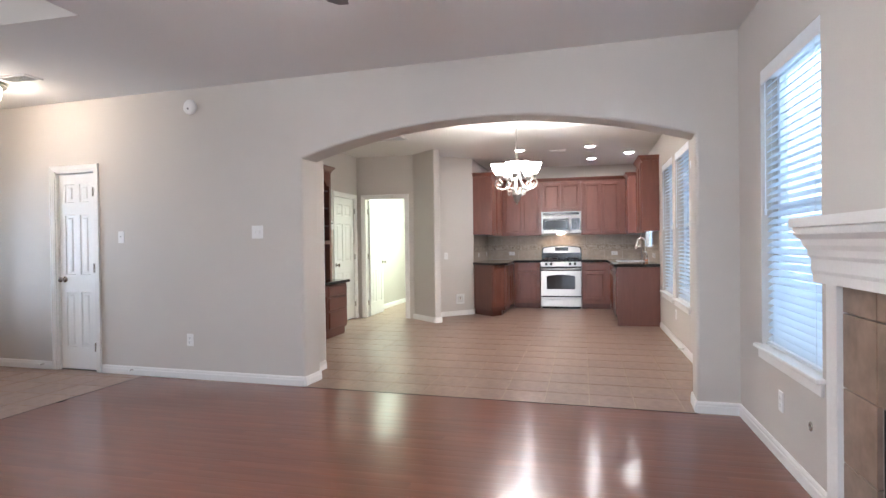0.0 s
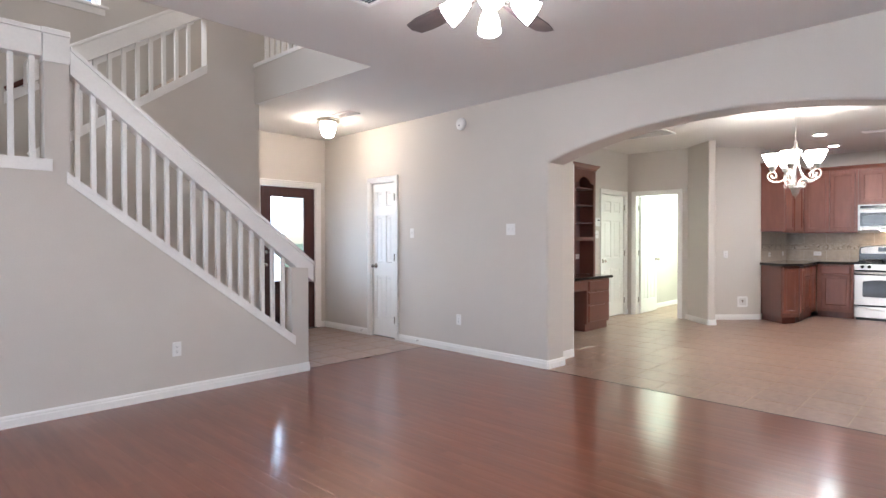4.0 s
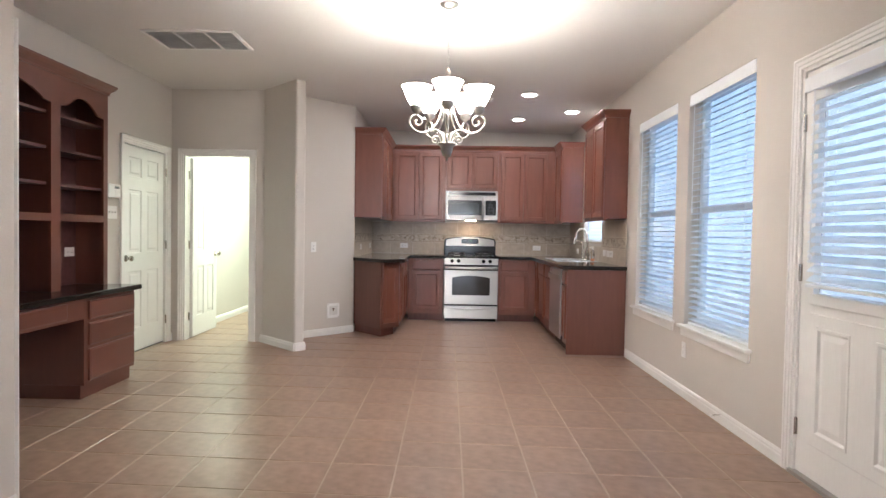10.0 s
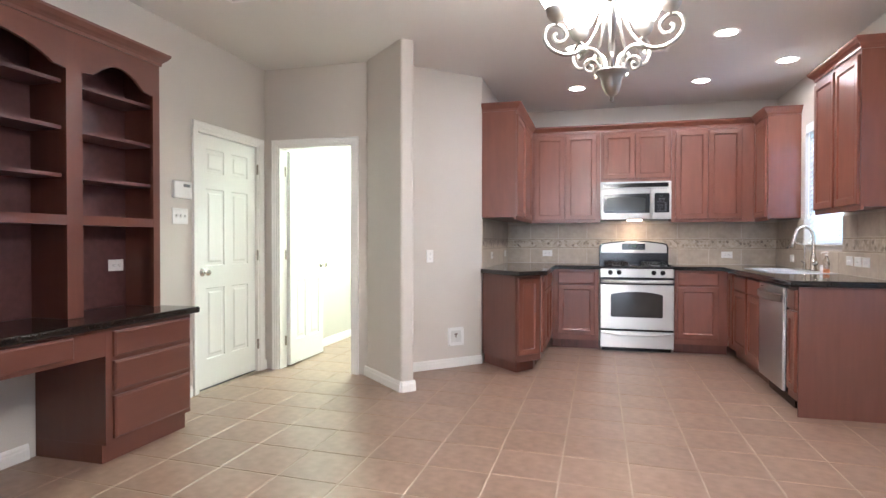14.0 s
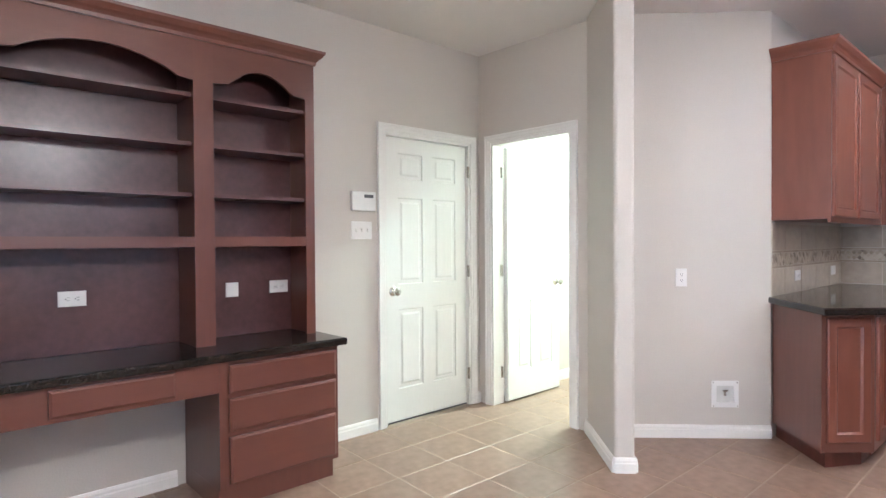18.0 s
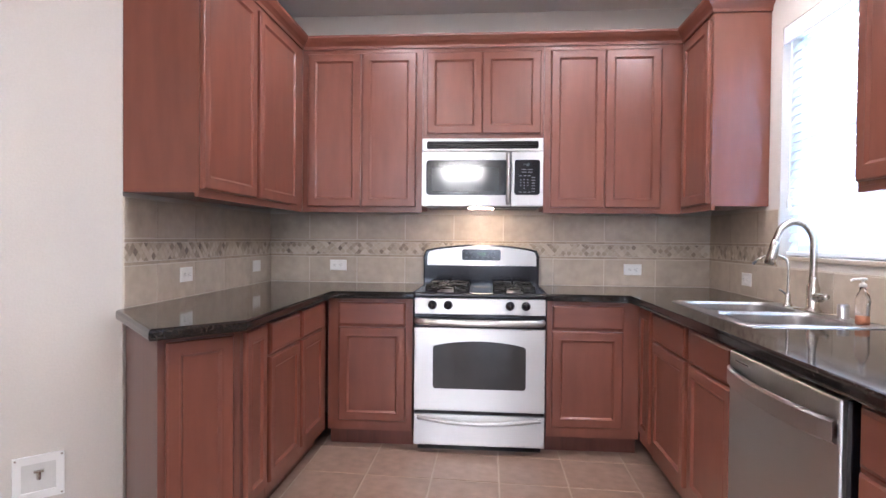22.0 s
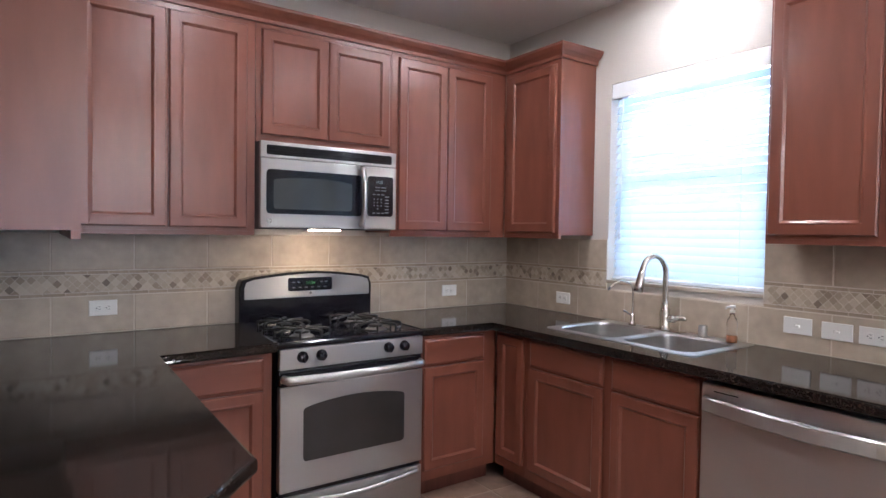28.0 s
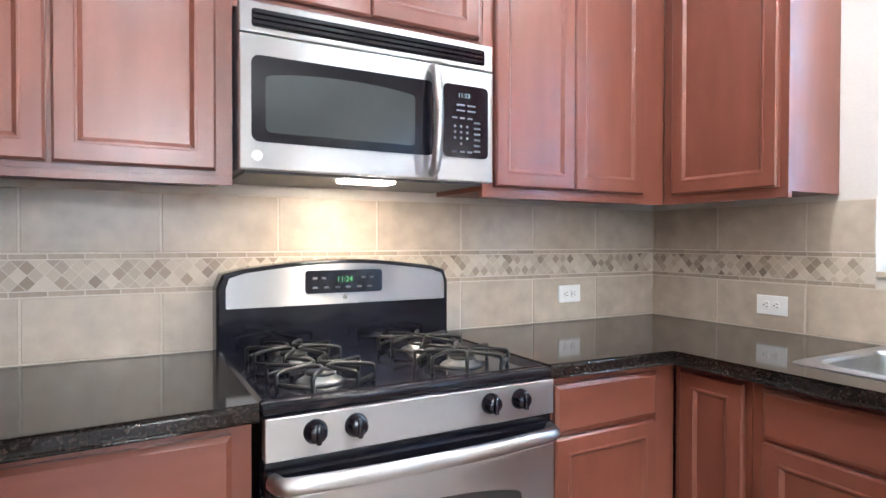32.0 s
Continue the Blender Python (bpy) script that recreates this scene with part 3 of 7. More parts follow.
# skirting
for p0, p1, a, b in (((-6.97, 4.7), (-6.97, 6.5), None, 0.665), ((-6.97, 4.7), (-6.97, 6.5), 1.725, None), ((-4.66, -2.0), (-4.66, 4.655), None, None),
                     ((-4.66, 4.655), (-4.78, 4.655), None, None), ((XW, 13.43), (XW, -2.15), 2.96, 5.77), ((XW, 13.43), (XW, -2.15), 6.756, 7.12), ((XW, 13.43), (XW, -2.15), 7.34, 9.02),
                     ((-3.345, 10.898), (-2.845, 10.42), None, None), ((-2.845, 10.42), (-2.765, 10.50), None, None), ((-2.765, 10.50), (-3.183, 10.918), None, None),
                     ((-3.183, 10.918), (-2.455, 11.645), None, None), ((XL, 7.69), (XL, 13.4), None, 0.90), ((XL, 7.69), (XL, 13.4), 1.62, 2.20), ((XL, 7.69), (XL, 13.4), 3.17, 3.21),
                     ((-3.12, 6.55), (-3.12, 7.0), None, None), ((-3.28, 13.8), (-3.28, 11.02), None, None), ((XL, 7.69), (XL, 13.9), 3.35, None)):
    baseboard(p0, p1, a=a or 0.0, b=b)
for a, b in ((0.0, CLO0 - 0.065), (CLO1 + 0.065, ARCH_X0 + 0.004), (ARCH_X1 - 0.004, ARCH_L)):
    baseboard(ARCH_A, ARCH_B, a=a, b=b)
al, ar = ARCH_M @ Vector((ARCH_X0, -0.0, 0)), ARCH_M @ Vector((ARCH_X0, ARCH_T, 0))
baseboard((al.x, al.y), (ar.x, ar.y))
al, ar = ARCH_M @ Vector((ARCH_X1, ARCH_T, 0)), ARCH_M @ Vector((ARCH_X1, 0, 0))
baseboard((al.x, al.y), (ar.x, ar.y))

# ---- doors and windows ----
def casing(parent, x0, x1, h, w=0.058, y=-0.016, depth=0.0):
    """Three mitred lengths of white moulding round an opening."""
    prof = ((0, 0), (0, 0.009), (0.05, 0.011), (0.30, 0.011), (0.36, 0.015), (0.70, 0.016), (0.76, 0.020), (0.94, 0.020), (1, 0.016), (1, 0))

    def length(p, po, q, qo):
        bm = bmesh.new()
        e0, e1 = [[bm.verts.new((c[0] + o[0] * u * w, depth - v * (depth - y) / 0.016, c[1] + o[1] * u * w)) for u, v in prof] for c, o in ((p, po), (q, qo))]
        for k in range(len(prof) - 1):
            bm.faces.new((e0[k], e0[k + 1], e1[k + 1], e1[k]))
        bm.faces.new(e0)
        bm.faces.new(e1[::-1])
        bmesh.ops.recalc_face_normals(bm, faces=bm.faces[:])
        part("casing", bm, TRIM, parent)
    length((x0, 0), (-1, 0), (x0, h), (-1, 1))
    length((x1, 0), (1, 0), (x1, h), (1, 1))
    length((x0, h), (-1, 1), (x1, h), (1, 1))


def jamb(parent, x0, x1, h, thick, y0=0.0):
    part("jamb", boxed(x0, y0, 0, x0 + 0.018, thick, h), TRIM, parent)
    part("jamb", boxed(x1 - 0.018, y0, 0, x1, thick, h), TRIM, parent)
    part("jamb", boxed(x0 + 0.018, y0, h - 0.018, x1 - 0.018, thick, h), TRIM, parent)


def knob(parent, x, y, z, out=-1, mat=None):
    bm = bmesh.new()
    lathe(bm, [(0.0, 0), (0.032, 0), (0.032, 0.005), (0.026, 0.010), (0.012, 0.012), (0.010, 0.030), (0.018, 0.036), (0.027, 0.047), (0.028, 0.058), (0.020, 0.067), (0, 0.070)], 20)
    bmesh.ops.transform(bm, matrix=pose(x, y, z, 90 if out < 0 else -90), verts=bm.verts[:])
    return part("knob", bm, mat or NICKEL, parent, "round satin nickel knob", True)


def six_panel(w, h, t):
    s, m = 0.115 * min(1, w / 0.7), 0.10 * min(1, w / 0.7)
    pw = (w - 2 * s - m) / 2
    holes = []
    for z0, z1 in ((0.23, 0.80), (0.98, 1.60), (1.73, 1.92)):
        for x0 in (s, s + pw + m):
            holes.append((x0, x0 + pw, z0 * h / 2.03, z1 * h / 2.03))
    return slab(w, h, t, holes, SIX, True)


def hinge(parent, x, y, z):
    bm = bmesh.new()
    lathe(bm, [(0, -0.045), (0.006, -0.045), (0.006, 0.045), (0, 0.045)], 8, (x, y, z))
    box(bm, x - 0.012, y + 0.004, z - 0.044, x + 0.012, y + 0.007, z + 0.044)
    part("hinge", bm, NICKEL, parent)


def interior_door(name, frame_m, x0, x1, h, label, thick, hinge_right=True, angle=0.0, inset=0.025, knob_z=0.92):
    d = thing(name, label, "door", frame_m, kind="structure")
    casing(d, x0, x1, h)
    jamb(d, x0, x1, h, thick)
    w = x1 - x0 - 0.044
    leaf = part("leaf", six_panel(w, h - 0.035, 0.036), DOORW, d, "white six-panel moulded door leaf")
    leaf.matrix_basis = pose(x0 + 0.022, inset, 0.012)
    if angle:
        leaf.matrix_basis = pose(x0 + 0.050, thick + 0.012, 0.012) @ pose(0, 0, 0, 0, 0, angle)
    kx = 0.065 if hinge_right else w - 0.065
    knob(leaf, kx, 0.0, knob_z)
    knob(leaf, kx, 0.036, knob_z, 1)
    for z in (0.25, 1.05, 1.82):
        hinge(d, (x1 - 0.022) if hinge_right else x0 + (0.022 if not angle else 0.020), -0.004 if not angle else thick - 0.03, z)
    if not angle:
        # Dark grey strip that fills the gap below a closed leaf.
        part("door_sweep", boxed(x0 + 0.022, inset + 0.002, 0.003, x1 - 0.022, inset + 0.034, 0.012), GREYP, d)
    return d


interior_door("door_1", ARCH_M, CLO0, CLO1, 2.04, "narrow white six-panel closet door, closed", ARCH_T, True)
mL = pose(XL, 7.69, 0, 0, 0, 90)
interior_door("door_2", mL, D2A - 7.69, D2B - 7.69, 2.04, "white six-panel door, closed, with nickel knob", 0.12, True)
m3 = pose(XL, 10.9, 0)
interior_door("door_3", m3, D3A - XL, D3B - XL, 2.04, "white six-panel laundry door, standing wide open inwards", 0.12, False, 91.0)
mP, _ = wall_frame(PAN0, PAN1)
interior_door("door_4", mP, 0.09, 0.855, 2.04, "white six-panel pantry door set across the corner, closed", 0.10, False)


def front_door():
    m = pose(-6.97, 4.5, 0, 0, 0, 90)
    d = thing("door_5", "dark mahogany front door with one large clear pane, closed", "door", m, kind="structure")
    x0, x1 = FD0 - 4.5, FD1 - 4.5
    casing(d, x0, x1, 2.04, 0.07)
    jamb(d, x0, x1, 2.04, 0.16)
    leaf = part("leaf", wall_mesh(x1 - x0 - 0.04, 0.0, 2.005, 0.045, [(0.155, 0.715, 0.68, 1.885)]), FRONTDOOR, d, "dark stained wooden door leaf")
    leaf.matrix_basis = pose(x0 + 0.02, 0.03, 0.012)
    pane = part("pane", boxed(0.155, 0.018, 0.68, 0.715, 0.026, 1.885), GLASS, leaf)
    pane.visible_shadow = False
    for a, b, c, e in ((0.155, 0.175, 0.68, 1.885), (0.695, 0.715, 0.68, 1.885), (0.175, 0.695, 0.68, 0.70), (0.175, 0.695, 1.865, 1.885)):
        part("glazing_bead", boxed(a, 0.004, c, b, 0.016, e), FRONTDOOR, leaf)
    part("lower_panel", slab(0.56, 0.42, 0.012, [(0.185, 0.685, 0.19, 0.55)], SIX, x=0.155, z=0.16, y=-0.006), FRONTDOOR, leaf)
    knob(leaf, 0.06, 0.0, 0.93)
    knob(leaf, 0.06, 0.0, 1.10)
    part("threshold", boxed(x0, -0.02, 0.0, x1, 0.16, 0.012), GREYP, d)


front_door()


def slats(parent, x0, x1, z0, z1, y, tilt, pitch=0.0445, width=0.050):
    """Blind slats, each a thin curved board."""
    bm = bmesh.new()
    sec = [(-width / 2, -0.0025), (-width / 4, 0.0), (0, 0.001), (width / 4, 0.0), (width / 2, -0.0025)]
    up = [[bm.verts.new((x, yy, zz + 0.0014)) for yy, zz in sec] for x in (x0, x1)]
    dn = [[bm.verts.new((x, yy, zz - 0.0014)) for yy, zz in sec] for x in (x0, x1)]
    for i in range(4):
        bm.faces.new((up[0][i], up[1][i], up[1][i + 1], up[0][i + 1]))
        bm.faces.new((dn[0][i + 1], dn[1][i + 1], dn[1][i], dn[0][i]))
    for a, b in ((up, dn),):
        bm.faces.new((a[0][0], b[0][0], b[1][0], a[1][0]))
        bm.faces.new((a[1][4], b[1][4], b[0][4], a[0][4]))
    bmesh.ops.recalc_face_normals(bm, faces=bm.faces[:])
    n = int((z1 - z0) / pitch)
    first = None
    for k in range(n):
        m = pose(0, y, z0 + pitch * (k + 0.5), tilt + 1.2 * math.sin(k * 12.9898))
        if first is None:
            first = part("slat", bm, SLAT, parent)
            first.matrix_basis = m
        else:
            again(first, parent, m)


def blind(name_label, m, x0, x1, z0, z1, tilt, y=0.045, rail_out=0.0, wand=0.85, valance=0.085, pitch=0.0445):
    b = thing("window_blind", name_label, "blind", m, "window blinds")
    part("valance", soften(boxed(x0 - rail_out, y - 0.052, z1 - valance, x1 + rail_out, y - 0.038, z1), 0.003), VINYL, b)
    part("headrail", boxed(x0 + 0.004, y - 0.03, z1 - 0.05, x1 - 0.004, y + 0.03, z1 - 0.004), VINYL, b)
    part("bottom_rail", soften(boxed(x0 + 0.006, y - 0.026, z0 + 0.004, x1 - 0.006, y + 0.026, z0 + 0.022), 0.004), VINYL, b)
    slats(b, x0 + 0.006, x1 - 0.006, z0 + 0.026, z1 - 0.055, y, tilt, pitch)
    for x in (x0 + 0.13, x1 - 0.13):
        bm = bmesh.new()
        tube(bm, [(x, y - 0.027, z0 + 0.02), (x, y - 0.027, z1 - 0.05)], 0.0012, 5)
        tube(bm, [(x, y + 0.027, z0 + 0.02), (x, y + 0.027, z1 - 0.05)], 0.0012, 5)
        part("ladder_cord", bm, VINYL, b)
    bm = bmesh.new()
    tube(bm, [(x0 + 0.07, y - 0.045, z1 - 0.07), (x0 + 0.07, y - 0.045, z1 - wand)], 0.0035, 6)
    lathe(bm, [(0, 0), (0.006, 0.0), (0.010, 0.035), (0.004, 0.045), (0, 0.045)], 8, (x0 + 0.07, y - 0.045, z1 - wand - 0.045))
    part("tilt_wand", bm, VINYL, b)
    return b


MW = pose(XW, 13.43, 0, 0, 0, -90)


def window_unit(name, a, b, c, d, tilt, label, stool=True, blind_label=""):
    x0, x1 = 13.43 - b, 13.43 - a
    w = thing(name, label, "window", MW, kind="structure")
    for q in ((x0, x0 + 0.045, c, d), (x1 - 0.045, x1, c, d), (x0 + 0.045, x1 - 0.045, c, c + 0.05), (x0 + 0.045, x1 - 0.045, d - 0.05, d)):
        part("window_frame", soften(boxed(q[0], 0.095, q[2], q[1], 0.15, q[3]), 0.004), VINYL, w)
    zm = c + (d - c) * 0.5
    part("meeting_rail", boxed(x0 + 0.045, 0.10, zm - 0.022, x1 - 0.045, 0.14, zm + 0.022), VINYL, w)
    for z0, z1, y in ((c + 0.05, zm - 0.022, 0.112), (zm + 0.022, d - 0.05, 0.128)):
        p = part("pane", boxed(x0 + 0.045, y, z0, x1 - 0.045, y + 0.005, z1), GLASS, w)
        p.visible_shadow = False
    # The screen also veils the view in pale daylight haze.
    part("insect_screen", boxed(x0 + 0.03, 0.152, c + 0.03, x1 - 0.03, 0.154, d - 0.03), SCREEN, w, "fine pale screen that hazes the view with daylight")
    if stool:
        bm = boxed(x0 - 0.045, -0.042, c - 0.022, x1 + 0.045, 0.094, c + 0.001)
        part("window_sill", soften(bm, 0.006, 2), TRIM, w)
        bm = side_prism(bmesh.new(), [(x0 - 0.025, c - 0.085), (x1 + 0.025, c - 0.085), (x1 + 0.03, c - 0.023), (x0 - 0.03, c - 0.023)], -0.016, 0.0)
        part("apron", soften(bm, 0.004), TRIM, w)
    blind(blind_label, MW, x0 + 0.006, x1 - 0.006, c + 0.002, d - 0.004, tilt, y=0.05)


window_unit("window_1", *WINDOWS["window_1"], 40, "tall white vinyl window beside the fireplace", True, "white slatted blind, lowered and half closed")
window_unit("window_2", *WINDOWS["window_2"], 14, "tall white vinyl window in the dining area", True, "white slatted blind, lowered with open slats")
window_unit("window_3", *WINDOWS["window_3"], 14, "tall white vinyl window in the dining area", True, "white slatted blind, lowered with open slats")
window_unit("window_4", *WINDOWS["window_4"], 62, "white vinyl window over the kitchen sink", False, "white slatted blind over the sink, nearly closed")


def patio_door():
    x0, x1 = 13.43 - EXT1, 13.43 - EXT0
    d = thing("door_6", "white half-glazed exterior door, closed", "door", MW, kind="structure")
    casing(d, x0, x1, EXTH, 0.058)
    jamb(d, x0, x1, EXTH, 0.16)
    w = x1 - x0 - 0.04
    leaf = part("leaf", wall_mesh(w, 0.0, EXTH - 0.044, 0.044, [(0.115, w - 0.115, 0.93, 1.90)]), DOORW, d, "white painted steel door leaf")
    leaf.matrix_basis = pose(x0 + 0.02, 0.012, 0.022)
    part("panel", slab(w - 0.2, 0.66, 0.008, [(0.148, 0.392, 0.228, 0.768), (0.549, 0.793, 0.228, 0.768)], RAISED, x=0.10, z=0.17, y=-0.007), DOORW, leaf)
    for q in ((0.09, w - 0.09, 0.873, 0.930), (0.09, w - 0.09, 1.895, 1.930), (0.09, 0.12, 0.930, 1.895), (w - 0.12, w - 0.09, 0.930, 1.895)):
        part("glazing_frame", soften(boxed(q[0], -0.012, q[2], q[1], 0.0, q[3]), 0.004), DOORW, leaf)
    part("weather_strip", boxed(0.0, 0.010, EXTH - 0.0435, w, 0.040, EXTH - 0.0405), GREYP, leaf)
    part("weather_strip", boxed(0.0, 0.010, -0.0015, w, 0.040, -0.0005), GREYP, leaf)
    p = part("pane", boxed(0.12, 0.018, 0.935, w - 0.12, 0.026, 1.895), GLASS, leaf)
    p.visible_shadow = False
    # Added over the door pane only to brighten and haze the view.
    part("insect_screen", boxed(0.12, 0.040, 0.935, w - 0.12, 0.042, 1.895), SCREEN, leaf, "fine pale screen that hazes the view with daylight")
    knob(leaf, w - 0.06, 0.0, 0.92)
    bm = bmesh.new()
    lathe(bm, [(0, 0), (0.03, 0), (0.03, 0.012), (0.022, 0.02), (0, 0.022)], 18)
    bmesh.ops.transform(bm, matrix=pose(w - 0.06, 0, 1.0, 90), verts=bm.verts[:])
    part("deadbolt", bm, NICKEL, leaf, smooth=True)
    part("bolt_lever", boxed(w - 0.066, -0.04, 0.985, w - 0.054, -0.02, 1.015), NICKEL, leaf)
    for z in (0.25, 1.05, 1.82):
        hinge(d, x0 + 0.02, 0.004, z)
    part("threshold", boxed(x0, -0.02, 0.0, x1, 0.16, 0.02), STEEL, d, "metal threshold strip")
    blind("white slatted blind hung on the exterior door", MW, 5.978, 6.682, 0.985, 2.005, 38, y=-0.045, valance=0.07, wand=0.85, pitch=0.0475)


patio_door()

# ---- kitchen cabinets ----
def sweep(bm, path, prof):
    """A moulding: profile of (outwards, up) along a plan path; outwards is to the right of the way."""
    n = len(path)
    rings = []
    for i, p in enumerate(path):
        p = Vector(p)
        ds = []
        if i:
            ds.append((p - Vector(path[i - 1])).normalized())
        if i < n - 1:
            ds.append((Vector(path[i + 1]) - p).normalized())
        ns = [Vector((d.y, -d.x)) for d in ds]
        nn = sum(ns, Vector((0, 0))).normalized()
        k = 1 / max(0.3, nn.dot(ns[0]))
        rings.append([bm.verts.new((p.x + nn.x * k * o, p.y + nn.y * k * o, z)) for o, z in prof])
    m = len(prof)
    for a, b in zip(rings, rings[1:]):
        for j in range(m):
            bm.faces.new((a[j], b[j], b[(j + 1) % m], a[(j + 1) % m]))
    bm.faces.new(rings[0][::-1])
    bm.faces.new(rings[-1])
    bmesh.ops.recalc_face_normals(bm, faces=bm.faces[:])
    return bm


def panel_door(w, h, x, z, rail=0.043):
    return slab(w, h, 0.019, [(x + rail, x + w - rail, z + rail, z + h - rail)], SHAKER, x=x, z=z, y=-0.0192)


def drawer_front(w, h, x, z):
    bm = bmesh.new()
    relief(bm, x + 0.011, x + w - 0.011, z + 0.011, z + h - 0.011, -0.020, [], ())
    box(bm, x, -0.0135, z, x + w, -0.0004, z + h)
    f = [v for v in bm.verts if v.co.y < -0.019]
    o = [min((v for v in bm.verts if -0.0140 < v.co.y < -0.0130), key=lambda q: (q.co - p.co).length) for p in f]
    for i in range(4):
        bm.faces.new((f[i], f[(i + 1) % 4], o[(i + 1) % 4], o[i]))
    bmesh.ops.recalc_face_normals(bm, faces=bm.faces[:])
    return bm


def base_unit(label, m, w, fronts, d=0.585, h=0.872, toe=0.10, group="base cabinets", name="base_cabinet", well=0.0):
    """fronts: ('door' or 'drawer', x, z, width, height)."""
    t = thing(name, label, "cabinet", m, group)
    part("body", side_prism(bmesh.new(), [(0, toe), (w, toe), (w, h - well), (0, h - well)], 0.0, d), CHERRY, t)
    if well:
        part("front_rail", boxed(0.0, 0.0, h - well, w, 0.019, h), CHERRYH, t)
        for x in (0.0, w - 0.018):
            part("side_panel", boxed(x, 0.0195, h - well, x + 0.018, d, h), CHERRY, t)
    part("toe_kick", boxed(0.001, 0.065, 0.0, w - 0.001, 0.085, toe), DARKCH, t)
    for kind, x, z, fw, fh in fronts:
        if kind == "door":
            part("door", panel_door(fw, fh, x, z), CHERRY, t)
        else:
            part("drawer_front", drawer_front(fw, fh, x, z), CHERRYH, t)
    return t


def upper_unit(label, m, w, z0, z1, doors, d=0.31, name="wall_cabinet"):
    t = thing(name, label, "cabinet", m, "wall cabinets")
    bm = bmesh.new()
    side_prism(bm, [(0, z0 + 0.02), (w, z0 + 0.02), (w, z1), (0, z1)], 0.0, d)
    part("body", bm, CHERRY, t)
    part("light_rail", boxed(0.0, 0.0005, z0, w, 0.019, z0 + 0.0198), CHERRYH, t)
    for x, fw in doors:
        part("door", panel_door(fw, z1 - z0 - 0.075, x, z0 + 0.035), CHERRY, t)
    return t


FL, FB, FR = -1.878, 12.66, -0.073      # faces of the left, back and right base units
mBack, mLeft, mRight = (lambda x: pose(x, FB, 0)), (lambda y: pose(FL, y, 0, 0, 0, 90)), (lambda y: pose(FR, y, 0, 0, 0, -90))
wood = "cherry-stained base cabinet with "
base_unit(wood + "one drawer and one door, beside the range", mBack(-1.862), 0.498, [("drawer", 0.064, 0.715, 0.393, 0.135), ("door", 0.066, 0.158, 0.391, 0.545)])
base_unit(wood + "one drawer and one door, beside the range", mBack(-0.596), 0.516, [("drawer", 0.029, 0.715, 0.394, 0.135), ("door", 0.029, 0.158, 0.394, 0.545)])
base_unit(wood + "one drawer and one door", mLeft(11.745), 0.425, [("drawer", 0.018, 0.715, 0.388, 0.135), ("door", 0.018, 0.158, 0.388, 0.545)])
base_unit(wood + "one drawer and one door, in the corner", mLeft(12.172), 0.485, [("drawer", 0.015, 0.715, 0.365, 0.135), ("door", 0.015, 0.158, 0.365, 0.545)])
base_unit("cherry-stained wooden corner filler cabinet with one narrow door", mRight(12.655), 0.252, [("door", 0.025, 0.158, 0.21, 0.69)], d=0.595)
base_unit("cherry-stained wooden sink cabinet with two doors and false drawers", mRight(12.401), 1.0, [("drawer", 0.036, 0.715, 0.48, 0.135), ("drawer", 0.568, 0.715, 0.424, 0.135), ("door", 0.036, 0.158, 0.48, 0.545), ("door", 0.568, 0.158, 0.424, 0.545)], d=0.595, well=0.20)
eb = base_unit("cherry-stained wooden end cabinet with one drawer and a flat side", mRight(10.730), 0.207, [("drawer", 0.02, 0.715, 0.17, 0.135), ("door", 0.02, 0.158, 0.17, 0.545)], d=0.595)
part("end_panel", boxed(0.2075, -0.003, 0.0, 0.219, 0.595, 0.872), VENEER, eb, "flat dark cherry end panel")

t = thing("base_cabinet", "cherry-stained wooden end cabinet with an angled corner and door", "cabinet", pose(-2.2, 11.5, 0), "base cabinets")
plan = [(-2.447, 11.655), (-2.075, 11.265), (FL, 11.49), (FL, 11.742), (-2.447, 11.742)]
part("body", prism(bmesh.new(), [(x + 2.2, y - 11.5) for x, y in plan], 0.10, 0.872), VENEER, t)
kick = [(-2.44, 11.70), (-2.075, 11.335), (FL - 0.07, 11.54), (FL - 0.07, 11.74), (-2.44, 11.74)]
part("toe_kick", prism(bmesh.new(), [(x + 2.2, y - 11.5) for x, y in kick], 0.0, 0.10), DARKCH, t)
mm, ln = wall_frame((-2.075, 11.265), (FL, 11.49))
dd = part("door", panel_door(0.245, 0.69, 0.025, 0.158, 0.042), CHERRY, t)
dd.matrix_basis = pose(-2.2, 11.5, 0).inverted() @ mm
dd = part("door", panel_door(0.205, 0.69, 0.03, 0.158, 0.042), CHERRY, t)
dd.matrix_basis = pose(-2.2, 11.5, 0).inverted() @ mLeft(11.49)

UB, UL, UR, UE, UZ0, UZ1 = 12.97, -2.125, 0.232, 0.285, 1.385, 2.425
uw = "cherry-stained wall cabinet with "
upper_unit(uw + "two doors", pose(-2.124, UB, 0), 0.772, UZ0, UZ1, [(0.037, 0.341), (0.389, 0.342)])
upper_unit("short " + uw + "two doors, over the microwave", pose(-1.350, UB, 0), 0.750, 1.842, UZ1, [(0.026, 0.343), (0.371, 0.360)])
upper_unit(uw + "two doors", pose(-0.598, UB, 0), 0.829, UZ0, UZ1, [(0.041, 0.328), (0.372, 0.331)])
upper_unit(uw + "two doors, beside the fridge recess", pose(UL, 11.648, 0, 0, 0, 90), 1.320, UZ0, UZ1, [(0.012, 0.54), (0.60, 0.575)], d=0.328)
upper_unit(uw + "one door, beside the sink window", pose(UR, 12.968, 0, 0, 0, -90), 0.478, UZ0, UZ1, [(0.045, 0.405)], d=0.290)
